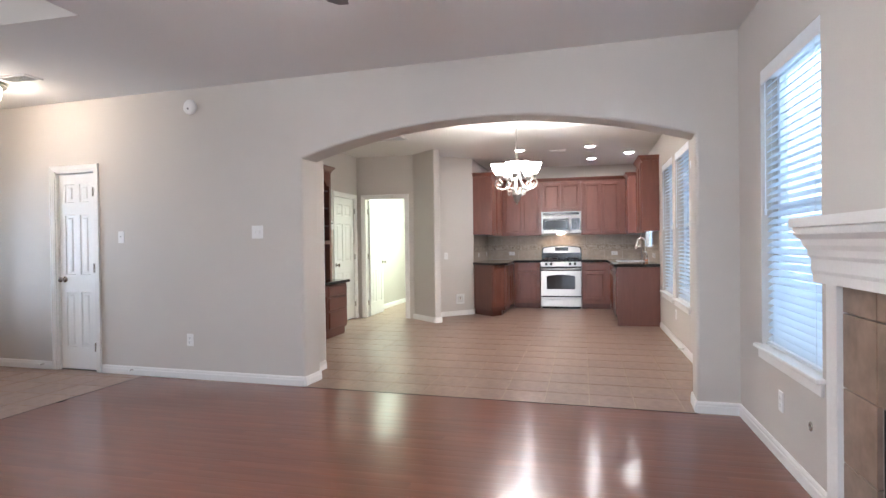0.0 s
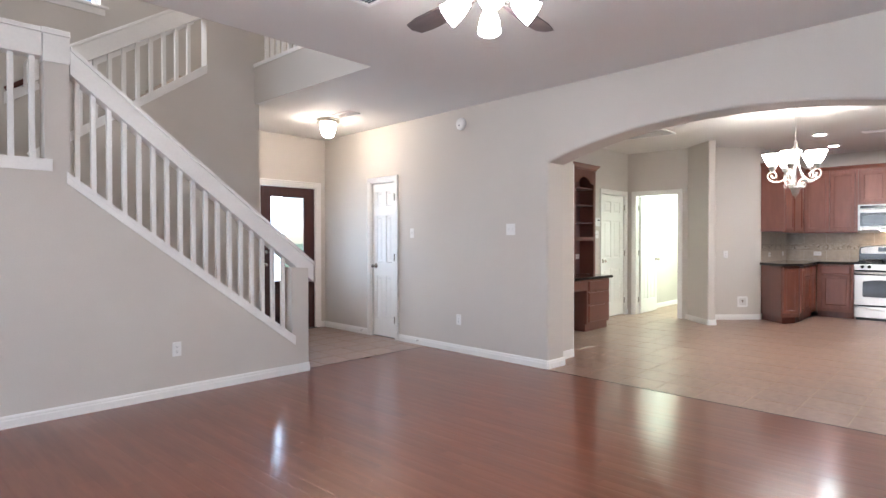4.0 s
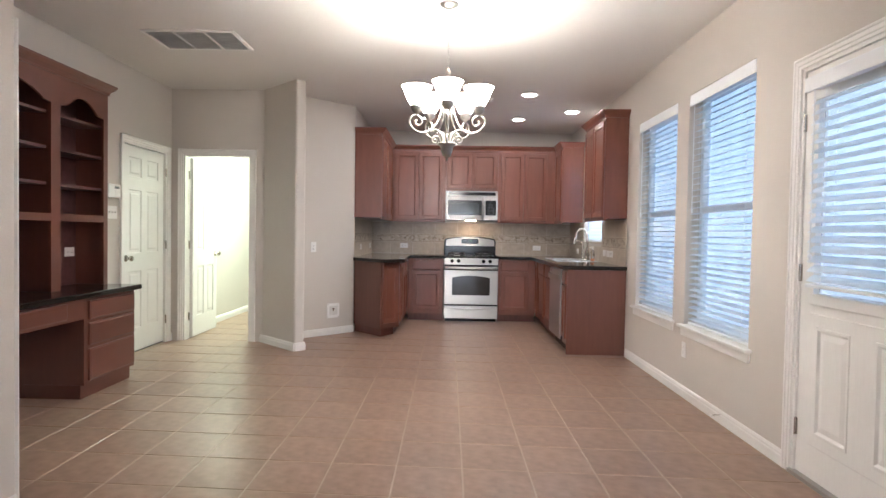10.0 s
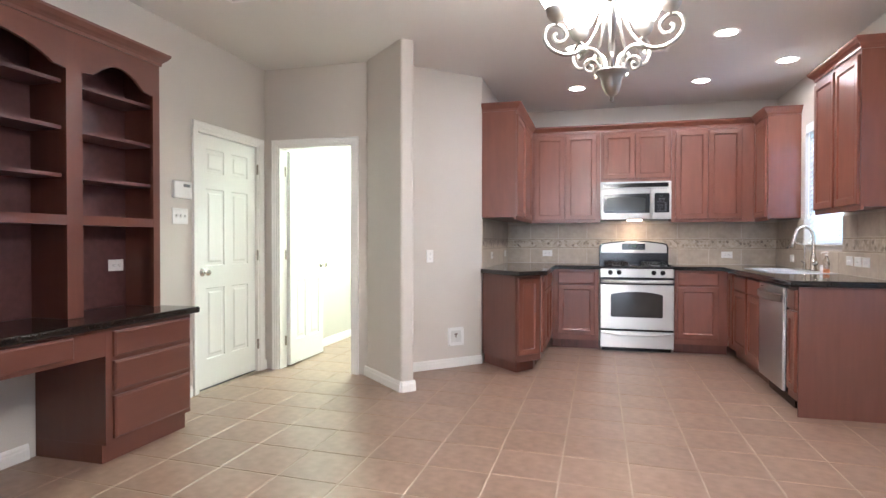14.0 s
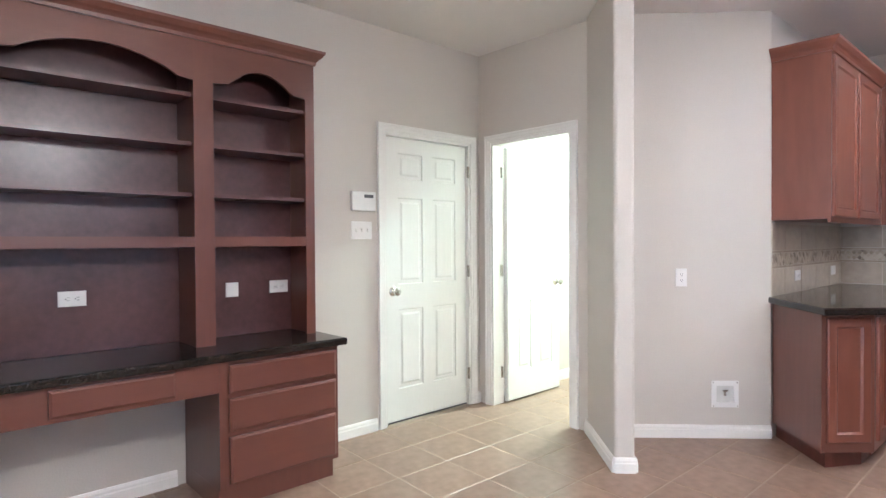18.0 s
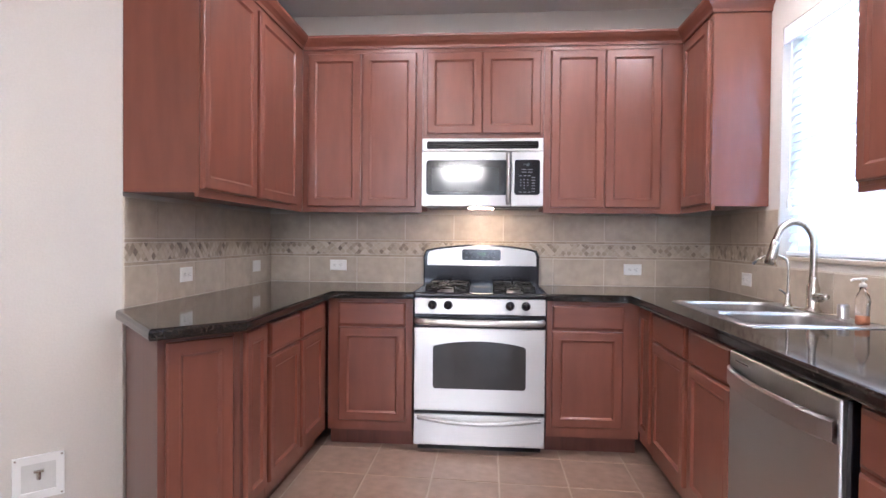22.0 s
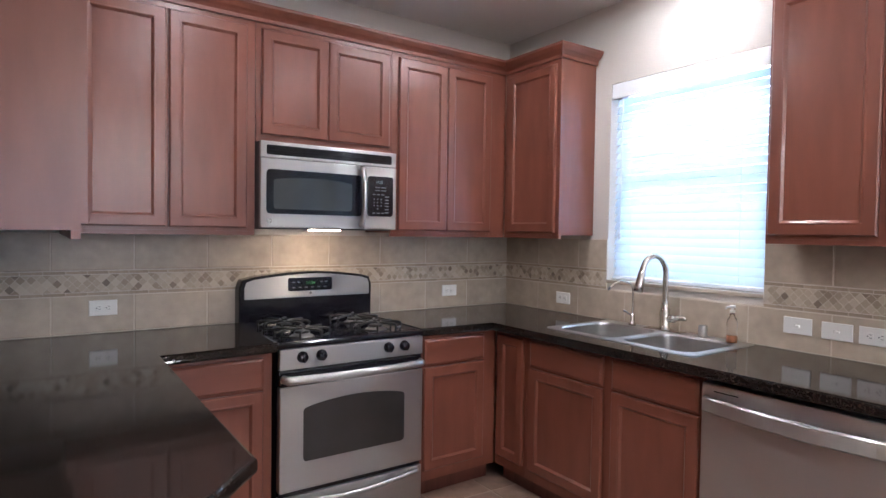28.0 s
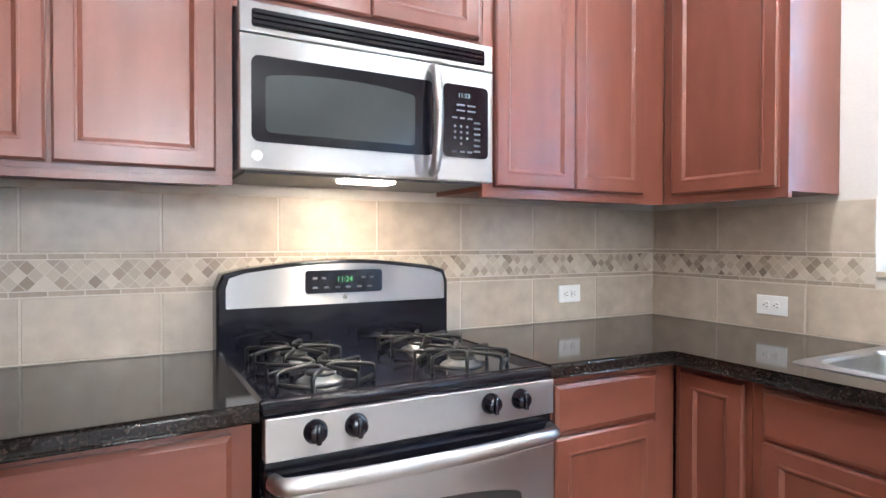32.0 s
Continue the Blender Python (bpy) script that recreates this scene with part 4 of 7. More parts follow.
upper_unit(uw + "two doors, at the counter end", pose(UE, 11.36, 0, 0, 0, -90), 0.825, UZ0, UZ1 + 0.015, [(0.012, 0.385), (0.425, 0.385)], d=0.238)

CROWN = [(0.0, 0.0), (0.010, 0.0), (0.012, 0.018), (0.022, 0.030), (0.034, 0.040), (0.050, 0.062), (0.052, 0.076), (0.0, 0.076)]


def crown(path, z, label):
    bm = sweep(bmesh.new(), path, [(o, z + q) for o, q in CROWN])
    tagged(obj("crown_moulding", bm, CHERRYH), label, "moulding")


crown([(-2.452, 11.646), (UL, 11.646), (UL, UB), (UR, UB), (UR, 12.488), (0.522, 12.488)], UZ1 - 0.012, "cherry-stained crown moulding along the wall cabinets")
crown([(0.522, 11.362), (UE, 11.362), (UE, 10.533), (0.522, 10.533)], UZ1 + 0.006, "cherry-stained crown moulding on the end cabinet")

# ---- worktops ----
def round_edges(bm, test, r=0.012):
    es = [e for e in bm.edges if abs(e.verts[0].co.z - e.verts[1].co.z) < 1e-5 and test((e.verts[0].co + e.verts[1].co) / 2)]
    soften(bm, r, 3, es)


bm = prism(bmesh.new(), [(-2.4535, 11.598), (-2.03, 11.14), (-1.808, 11.395), (-1.838, 12.612), (-1.357, 12.612), (-1.357, 13.272), (-2.4535, 13.272)], 0.874, 0.915)
round_edges(bm, lambda c: c.x > -2.44 and c.y < 12.9 and c.x < -1.4)
tagged(obj("countertop", bm, GRANITE), "polished black granite worktop with an angled corner", "worktop")
SX0, SX1, SY0, SY1 = 0.012, 0.487, 11.515, 12.32
bm = prism(bmesh.new(), [(-0.598, 12.622), (-0.132, 12.622), (-0.132, 10.485), (0.5235, 10.485), (0.5235, 13.272), (-0.598, 13.272)], 0.874, 0.915)
round_edges(bm, lambda c: c.y < 12.7 and c.x < 0.5)
ct = tagged(obj("countertop", bm, GRANITE), "polished black granite worktop with a sink", "worktop")


def cut_hole(ob, x0, x1, y0, y1):
    """Cuts a rectangle through a slab by splitting it along the four lines and dropping the middle."""
    b = bmesh.new()
    b.from_mesh(ob.data)
    for co, no in (((x0, 0, 0), (1, 0, 0)), ((x1, 0, 0), (1, 0, 0)), ((0, y0, 0), (0, 1, 0)), ((0, y1, 0), (0, 1, 0))):
        bmesh.ops.bisect_plane(b, geom=b.verts[:] + b.edges[:] + b.faces[:], plane_co=co, plane_no=no)
    gone = [f for f in b.faces if x0 < f.calc_center_median().x < x1 and y0 < f.calc_center_median().y < y1]
    bmesh.ops.delete(b, geom=gone, context="FACES")
    b.to_mesh(ob.data)
    b.free()


cut_hole(ct, SX0, SX1, SY0, SY1)


def rounded(x0, x1, y0, y1, r, z, k=5):
    pts = []
    for cx, cy, a in ((x1 - r, y1 - r, 0), (x0 + r, y1 - r, 90), (x0 + r, y0 + r, 180), (x1 - r, y0 + r, 270)):
        for i in range(k + 1):
            q = radians(a + 90 * i / k)
            pts.append((cx + r * math.cos(q), cy + r * math.sin(q), z))
    return pts


def loops(bm, rings, cap=True):
    vs = [[bm.verts.new(p) for p in r] for r in rings]
    n = len(vs[0])
    for a, b in zip(vs, vs[1:]):
        for i in range(n):
            bm.faces.new((a[i], a[(i + 1) % n], b[(i + 1) % n], b[i]))
    if cap:
        bm.faces.new(vs[-1])
    return vs


def sink():
    t = thing("kitchen_sink", "drop-in double-bowl stainless steel sink", "sink", pose(0, 0, 0.915))
    X0, X1, Y0, Y1 = -0.012, 0.508, 11.49, 12.345
    bowls = ((0.03, 0.415, 11.53, 11.90), (0.03, 0.415, 11.935, 12.305))
    bm = bmesh.new()
    loops(bm, [rounded(X0 + 0.006, X1 - 0.006, Y0 + 0.006, Y1 - 0.006, 0.03, 0.005), rounded(X0, X1, Y0, Y1, 0.035, 0.001)], False)
    outer = [e for e in bm.edges if all(v.co.z > 0.004 for v in e.verts)]
    for a, b, c, d in bowls:
        loops(bm, [rounded(a, b, c, d, 0.07, 0.005), rounded(a + 0.006, b - 0.006, c + 0.006, d - 0.006, 0.066, -0.004)], False)
    es = [e for e in bm.edges if all(v.co.z > 0.004 for v in e.verts)]
    bmesh.ops.triangle_fill(bm, edges=es, use_beauty=True)
    bmesh.ops.recalc_face_normals(bm, faces=bm.faces[:])
    part("rim", bm, SINK, t, smooth=False)
    for a, b, c, d in bowls:
        a, b, c, d = a + 0.006, b - 0.006, c + 0.006, d - 0.006
        bm = bmesh.new()
        loops(bm, [rounded(a, b, c, d, 0.066, -0.004), rounded(a + 0.006, b - 0.006, c + 0.006, d - 0.006, 0.062, -0.08), rounded(a + 0.012, b - 0.012, c + 0.012, d - 0.012, 0.06, -0.15), rounded(a + 0.03, b - 0.03, c + 0.03, d - 0.03, 0.05, -0.175), rounded(a + 0.12, b - 0.12, c + 0.12, d - 0.12, 0.03, -0.18)])
        bmesh.ops.reverse_faces(bm, faces=bm.faces[:])
        part("bowl", bm, SINK, t, smooth=True)
        part("drain", lathe(bmesh.new(), [(0, -0.174), (0.03, -0.174), (0.045, -0.177), (0.045, -0.179)], 18, ((a + b) / 2, (c + d) / 2, 0)), NICKEL, t)


sink()


def arc_path(pts, k=6):
    """A smooth path through the points."""
    out = []
    n = len(pts)
    for i in range(n - 1):
        p = [Vector(pts[max(i - 1, 0)]), Vector(pts[i]), Vector(pts[i + 1]), Vector(pts[min(i + 2, n - 1)])]
        for j in range(k):
            u = j / k
            out.append(0.5 * (2 * p[1] + (p[2] - p[0]) * u + (2 * p[0] - 5 * p[1] + 4 * p[2] - p[3]) * u * u + (3 * p[1] - p[0] - 3 * p[2] + p[3]) * u ** 3))
    out.append(Vector(pts[-1]))
    return out


def faucet():
    t = thing("kitchen_faucet", "satin steel gooseneck kitchen faucet with a side lever", "faucet", pose(0.462, 11.945, 0.920))
    part("base", lathe(bmesh.new(), [(0, 0), (0.034, 0), (0.036, 0.006), (0.028, 0.014), (0.025, 0.02), (0.026, 0.10), (0.022, 0.115), (0.018, 0.13), (0.016, 0.15), (0, 0.15)], 22), NICKEL, t, smooth=True)
    part("deck_plate", soften(boxed(-0.028, -0.11, 0.0, 0.028, 0.11, 0.005), 0.004, 2), NICKEL, t)
    part("spout", tube(bmesh.new(), arc_path([(0, 0, 0.13), (0, 0, 0.25), (-0.003, 0, 0.32), (-0.030, 0.010, 0.372), (-0.074, 0.024, 0.387), (-0.116, 0.038, 0.358), (-0.137, 0.046, 0.30)]), 0.0148, 16), NICKEL, t, smooth=True)
    part("spray_head", tube(bmesh.new(), [(-0.134, 0.045, 0.31), (-0.140, 0.047, 0.28), (-0.150, 0.050, 0.235), (-0.156, 0.052, 0.205), (-0.157, 0.0525, 0.20)], [0.016, 0.020, 0.022, 0.024, 0.016], 16), NICKEL, t, smooth=True)
    part("lever", tube(bmesh.new(), arc_path([(0, -0.02, 0.065), (0, -0.055, 0.066), (-0.004, -0.08, 0.072), (-0.012, -0.125, 0.075)]), [0.020] * 7 + [0.015] * 6 + [0.011] * 6, 12), NICKEL, t, smooth=True)
    f = thing("filter_tap", "thin chrome drinking-water tap with a curved spout", "faucet", pose(0.455, 12.14, 0.920))
    part("base", lathe(bmesh.new(), [(0, 0), (0.020, 0), (0.020, 0.008), (0.013, 0.015), (0.012, 0.055), (0.006, 0.065), (0, 0.065)], 16), NICKEL, f, smooth=True)
    part("spout", tube(bmesh.new(), arc_path([(0, 0, 0.06), (0, 0, 0.19), (-0.015, 0.008, 0.225), (-0.06, 0.03, 0.240), (-0.105, 0.05, 0.222), (-0.125, 0.06, 0.20)]), 0.0058, 10), NICKEL, f, smooth=True)
    part("lever", tube(bmesh.new(), [(0.0, 0.01, 0.055), (-0.01, 0.04, 0.072), (-0.012, 0.052, 0.074)], 0.005, 8), GREYP, f)
    part("tip", tube(bmesh.new(), [(-0.119, 0.0575, 0.208), (-0.131, 0.063, 0.193)], 0.0068, 8), GREYP, f)
    g = thing("air_gap_cap", "round brushed steel air gap cap on the sink", "fitting", pose(0.465, 11.735, 0.920))
    part("cap", lathe(bmesh.new(), [(0, 0), (0.024, 0), (0.024, 0.005), (0.021, 0.007), (0.021, 0.052), (0.017, 0.056), (0, 0.057)], 20), STEELV, g, smooth=True)
    b = thing("soap_bottle", "clear plastic pump bottle with orange soap at its bottom", "soap bottle", pose(0.440, 11.575, 0.920))
    part("bottle", lathe(bmesh.new(), [(0, 0), (0.022, 0), (0.024, 0.006), (0.022, 0.05), (0.025, 0.085), (0.020, 0.110), (0.011, 0.122), (0.011, 0.138), (0, 0.138)], 20), SOAP, b, "clear plastic body", True)
    part("soap", lathe(bmesh.new(), [(0, 0.003), (0.0195, 0.003), (0.0215, 0.008), (0.0208, 0.032), (0, 0.032)], 20), ORANGE, b, "orange liquid soap", True)
    part("pump", lathe(bmesh.new(), [(0, 0.1385), (0.012, 0.1385), (0.012, 0.150), (0.005, 0.152), (0.005, 0.162), (0.014, 0.164), (0.012, 0.172), (0, 0.173)], 16), PLASTIC, b, "white pump top", True)
    part("nozzle", tube(bmesh.new(), [(0, 0, 0.168), (-0.030, 0.01, 0.165), (-0.036, 0.012, 0.158)], 0.0042, 8), PLASTIC, b)


faucet()

# ---- appliances ----
def plate(x0, x1, z0, z1, y0, y1, r=0.012, k=4, bow=0.0):
    """A rounded plate in x and z, facing -y; bow lifts the middle of its upper edge."""
    pts = [(p[0], p[1]) for p in rounded(x0, x1, z0, z1, r, 0, k)]
    if bow:
        top = [(x0 + r + (x1 - x0 - 2 * r) * s / 12, z1 + bow * math.sin(math.pi * s / 12) ** 0.8) for s in range(12, -1, -1)]
        pts = [p for p in pts if p[1] < z1 - r * 0.2] + []
        right = [p for p in pts if p[0] > (x0 + x1) / 2 and p[1] > (z0 + z1) / 2]
        left = [p for p in pts if p[0] <= (x0 + x1) / 2 and p[1] > (z0 + z1) / 2]
        low = [p for p in pts if p[1] <= (z0 + z1) / 2]
        lowl, lowr = sorted([p for p in low if p[0] < (x0 + x1) / 2], key=lambda p: -p[1]), sorted([p for p in low if p[0] >= (x0 + x1) / 2], key=lambda p: p[1])
        pts = lowl + lowr + sorted(right, key=lambda p: p[1]) + top + sorted(left, key=lambda p: -p[1])
    bm = side_prism(bmesh.new(), pts, y0, y1)
    return bm


def bar_handle(x0, x1, z, y, r, sag=0.0, out=0.03, ends=0.02):
    bm = bmesh.new()
    pts = [(x0, y, z), (x0 + ends * 0.4, y - out * 0.75, z - sag * 0.05)]
    n = 14
    for k in range(n + 1):
        s = k / n
        pts.append((x0 + ends + (x1 - x0 - 2 * ends) * s, y - out - 0.012 * math.sin(math.pi * s), z - sag * math.sin(math.pi * s)))
    pts += [(x1 - ends * 0.4, y - out * 0.75, z - sag * 0.05), (x1, y, z)]
    tube(bm, pts, r, 12)
    for v in bm.verts:
        v.co.z = z - sag * math.sin(math.pi * min(1, max(0, (v.co.x - x0) / (x1 - x0)))) + (v.co.z - (z - sag * math.sin(math.pi * min(1, max(0, (v.co.x - x0) / (x1 - x0)))))) * 1.15
    return bm


def lettering(name, text, x, y, z, size, mat, parent, label=""):
    """Flat raised letters facing -y, centred on x, standing on z."""
    cu = bpy.data.curves.new(name, "FONT")
    cu.body, cu.size, cu.align_x, cu.extrude = text, size * 1.35, "CENTER", 0.0003
    tmp = bpy.data.objects.new("tmp", cu)
    me = bpy.data.meshes.new_from_object(tmp)
    bpy.data.objects.remove(tmp)
    me.transform(pose(x, y, z, 90))
    me.materials.clear()
    me.materials.append(mat)
    ob = new(name, me)
    ob.parent = parent
    return tagged(ob, label)


def gas_range():
    x0, W = -1.352, 0.748
    t = thing("gas_range", "stainless steel and black gas range with four burners", "range", pose(x0, 12.615, 0))
    part("body", boxed(0.002, 0.03, 0.04, W - 0.002, 0.655, 0.868), BLACK, t, "black enamel side panels")
    part("leg_skirt", boxed(0.02, 0.06, 0.0, W - 0.02, 0.6, 0.04), BLACK, t)
    # cooktop with raised rim
    bm = bmesh.new()
    loops(bm, [rounded(-0.004, W + 0.004, 0.018, 0.60, 0.018, 0.868), rounded(-0.004, W + 0.004, 0.018, 0.60, 0.018, 0.908), rounded(0.008, W - 0.008, 0.028, 0.59, 0.014, 0.914), rounded(0.035, W - 0.035, 0.055, 0.57, 0.02, 0.902)])
    bmesh.ops.recalc_face_normals(bm, faces=bm.faces[:])
    part("cooktop", bm, BLACK, t, "glossy black cooktop", False)
    part("rim_front", soften(boxed(-0.002, -0.004, 0.885, W + 0.002, 0.03, 0.912), 0.010, 3), BLACK, t)
    p = part("control_panel", soften(boxed(0.004, -0.012, 0.794, W - 0.004, 0.02, 0.884), 0.003), STEEL, t, "stainless steel control strip")
    for x in (0.107, 0.197, 0.545, 0.634):
        bm = bmesh.new()
        lathe(bm, [(0, 0), (0.026, 0), (0.026, 0.006), (0.022, 0.010), (0.020, 0.024), (0.017, 0.027), (0, 0.027)], 20)
        box(bm, -0.0055, -0.021, 0.024, 0.0055, 0.021, 0.034, 0.002)
        bmesh.ops.transform(bm, matrix=pose(x, -0.012, 0.846, 90), verts=bm.verts[:])
        part("burner_knob", bm, BLACK, t, "black plastic burner knob", True)
    part("vent_gap", boxed(0.006, 0.0, 0.735, W - 0.006, 0.03, 0.795), BLACK, t)
    d = part("oven_door", soften(boxed(0.004, -0.016, 0.245, W - 0.004, 0.028, 0.718), 0.004), STEEL, t, "stainless steel oven door")
    part("door_top", soften(boxed(0.004, -0.016, 0.7185, W - 0.004, 0.026, 0.775), 0.006, 2), BLACK, t)
    part("window", plate(0.112, W - 0.112, 0.372, 0.618, -0.0185, -0.0162, 0.018, bow=0.026), DARKGLASS, d, "dark oven window")
    part("door_handle", bar_handle(0.02, W - 0.02, 0.755, -0.014, 0.0165, 0.004, 0.038), STEEL, t, "stainless steel bar handle", True)
    dr = part("drawer", soften(boxed(0.004, -0.014, 0.048, W - 0.004, 0.028, 0.222), 0.004), STEEL, t, "stainless steel storage drawer")
    part("drawer_gap", boxed(0.008, 0.0, 0.222, W - 0.008, 0.03, 0.245), BLACK, t)
    part("drawer_handle", bar_handle(0.03, W - 0.03, 0.205, -0.012, 0.010, 0.022, 0.022), STEEL, dr, "curved steel drawer pull", True)
    # backguard
    bm = bmesh.new()
    prof = [(-0.012, 0.868), (W + 0.004, 0.868), (W + 0.004, 1.105), (W - 0.010, 1.146), (W - 0.06, 1.160)] + [(W - 0.06 - (W - 0.12) * k / 10, 1.160 + 0.026 * math.sin(math.pi * k / 10)) for k in range(1, 10)] + [(0.06, 1.160), (0.004, 1.146), (-0.012, 1.105)]
    side_prism(bm, prof, 0.575, 0.655)
    soften(bm, 0.008, 2, [e for e in bm.edges if all(v.co.y < 0.58 for v in e.verts)])
    g = part("backguard", bm, BLACK, t, "black enamel backguard")
    bm = bmesh.new()
    prof = [(0.014, 1.045), (W - 0.014, 1.045), (W - 0.014, 1.105), (W - 0.024, 1.134), (W - 0.065, 1.147)] + [(W - 0.065 - (W - 0.13) * k / 10, 1.147 + 0.026 * math.sin(math.pi * k / 10)) for k in range(1, 10)] + [(0.065, 1.147), (0.024, 1.134), (0.014, 1.105)]
    side_prism(bm, prof, 0.570, 0.576)
    part("console", bm, STEEL, g, "stainless steel console")
    part("display", plate(0.245, 0.500, 1.080, 1.152, 0.567, 0.5705, 0.01), BLACK, g, "black glass control display")
    lettering("clock_digits", "11:24", 0.372, 0.5662, 1.115, 0.018, CLOCK, g, "green clock digits")
    for i in range(6):
        part("control_key", boxed(0.268 + 0.036 * i, 0.5660, 1.095, 0.284 + 0.036 * i, 0.5668, 1.101), KEYINK, g)
    for xk in (0.268, 0.296, 0.428, 0.456):
        part("control_key", boxed(xk, 0.5660, 1.124, xk + 0.015, 0.5668, 1.131), KEYINK, g)
    bm = bmesh.new()
    lathe(bm, [(0, 0), (0.008, 0), (0.008, 0.002), (0, 0.002)], 14)
    bmesh.ops.transform(bm, matrix=pose(W / 2, 0.570, 1.066, 90), verts=bm.verts[:])
    part("badge", bm, NICKEL, g)
    # burners and grates
    for bx, by in ((0.175, 0.175), (0.175, 0.435), (W - 0.175, 0.175), (W - 0.175, 0.435)):
        bm = bmesh.new()
        lathe(bm, [(0, 0.903), (0.060, 0.903), (0.052, 0.910), (0.040, 0.912), (0.038, 0.922), (0, 0.922)], 22, (bx, by, 0))
        br = part("burner", bm, BURNER, t, "aluminium gas burner", True)
        part("burner_cap", lathe(bmesh.new(), [(0, 0.922), (0.036, 0.922), (0.038, 0.926), (0.034, 0.931), (0, 0.932)], 22, (bx, by, 0)), IRON, br, smooth=True)
    for gx in (0.175, W - 0.175):
        bm = bmesh.new()
        r = 0.0052
        for by in (0.175, 0.435):
            for k in range(4):
                q = radians(90 * k + 45)
                cq, sq = math.cos(q), math.sin(q)

                def bend(pts):
                    return [(gx + u * cq - w * sq, by + u * sq + w * cq, z) for u, w, z in pts]
                tube(bm, arc_path(bend([(0.118, 0.046, 0.903), (0.121, 0.046, 0.934), (0.112, 0.045, 0.943), (0.060, 0.034, 0.945), (0.030, 0.018, 0.945), (0.024, 0.0, 0.945), (0.030, -0.018, 0.945), (0.060, -0.034, 0.945), (0.112, -0.045, 0.943), (0.121, -0.046, 0.934), (0.118, -0.046, 0.903)]), 3), r, 7)
                tube(bm, bend([(0.119, 0.046, 0.918), (0.119, -0.046, 0.918)]), r, 7)
        tube(bm, [(gx, 0.285, 0.925), (gx, 0.325, 0.925)], r, 7)
        part("grate", bm, IRON, t, "black wire burner grate", True)


gas_range()


def microwave():
    x0, W, z0 = -1.347, 0.742, 1.422
    t = thing("microwave", "stainless steel microwave oven hung over the range", "microwave", pose(x0, 12.905, z0))
    part("body", boxed(0.004, 0.02, 0.004, W - 0.004, 0.372, 0.414), GREYP, t, "dark grey casing")
    part("underside", boxed(0.02, 0.03, -0.006, W - 0.02, 0.36, 0.004), GREYP, t)
    part("hood_lens", boxed(0.29, 0.05, -0.012, 0.44, 0.12, -0.0062), HOODLIGHT, t, "lit cooktop lamp lens")
    top = part("vent_panel", soften(boxed(0.0, -0.004, 0.338, W, 0.02, 0.416), 0.004), STEEL, t, "stainless steel vent panel")
    part("vent_recess", plate(0.03, W - 0.03, 0.352, 0.398, -0.0050, -0.0042, 0.008), BLACK, top, "black vent grille")
    for k in range(3):
        part("vent_slat", soften(boxed(0.034, -0.010, 0.357 + 0.0135 * k, W - 0.034, -0.0052, 0.364 + 0.0135 * k), 0.002), BLACK, top)
    d = part("door", soften(boxed(0.0, -0.008, 0.0, 0.545, 0.02, 0.334), 0.004), STEEL, t, "stainless steel door")
    part("window_frame", plate(0.028, 0.535, 0.068, 0.282, -0.0105, -0.0085, 0.02), BLACK, d, "black glass surround")
    part("window", plate(0.062, 0.475, 0.092, 0.235, -0.0118, -0.0107, 0.014, bow=0.014), MWGLASS, d, "grey mesh window")
    bm = bmesh.new()
    pts = arc_path([(0.532, -0.006, 0.020), (0.530, -0.030, 0.032), (0.530, -0.046, 0.10), (0.530, -0.052, 0.17), (0.530, -0.046, 0.24), (0.530, -0.030, 0.306), (0.532, -0.006, 0.318)], 4)
    tube(bm, pts, 0.0140, 14)
    part("handle", bm, STEEL, d, "curved stainless steel handle", True)
    bm = bmesh.new()
    lathe(bm, [(0, 0), (0.013, 0), (0.013, 0.002), (0, 0.002)], 18)
    bmesh.ops.transform(bm, matrix=pose(0.042, -0.008, 0.034, 90), verts=bm.verts[:])
    part("badge", bm, NICKEL, d)
    c = part("control_side", soften(boxed(0.549, -0.006, 0.0, W, 0.02, 0.334), 0.004), STEEL, t, "stainless steel control side")
    k = part("keypad", plate(0.568, 0.722, 0.070, 0.284, -0.0085, -0.0062, 0.016), BLACK, c, "black glass keypad")
    lettering("clock_digits", "11:23", 0.637, -0.0092, 0.247, 0.014, DISPLAY, c, "pale clock digits")
    for r in range(4):
        for q in range(3):
            if r < 3 or q == 1:
                part("number_key", boxed(0.603 + 0.021 * q, -0.0095, 0.158 - 0.017 * r, 0.610 + 0.021 * q, -0.0087, 0.165 - 0.017 * r), PRINT, c)
    for r in range(2):
        for q in range(2):
            part("function_key", boxed(0.612 + 0.037 * q, -0.0095, 0.206 + 0.016 * r, 0.640 + 0.037 * q, -0.0087, 0.211 + 0.016 * r), PRINT, c)
    for r in range(6):
        part("function_key", boxed(0.672, -0.0095, 0.088 + 0.017 * r, 0.694, -0.0087, 0.094 + 0.017 * r), PRINT, c)
    for q in range(3):
        part("function_key", boxed(0.597 + 0.026 * q, -0.0095, 0.184, 0.614 + 0.026 * q, -0.0087, 0.189), PRINT, c)
        part("function_key", boxed(0.597 + 0.026 * q, -0.0095, 0.084, 0.614 + 0.026 * q, -0.0087, 0.090), PRINT, c)


microwave()


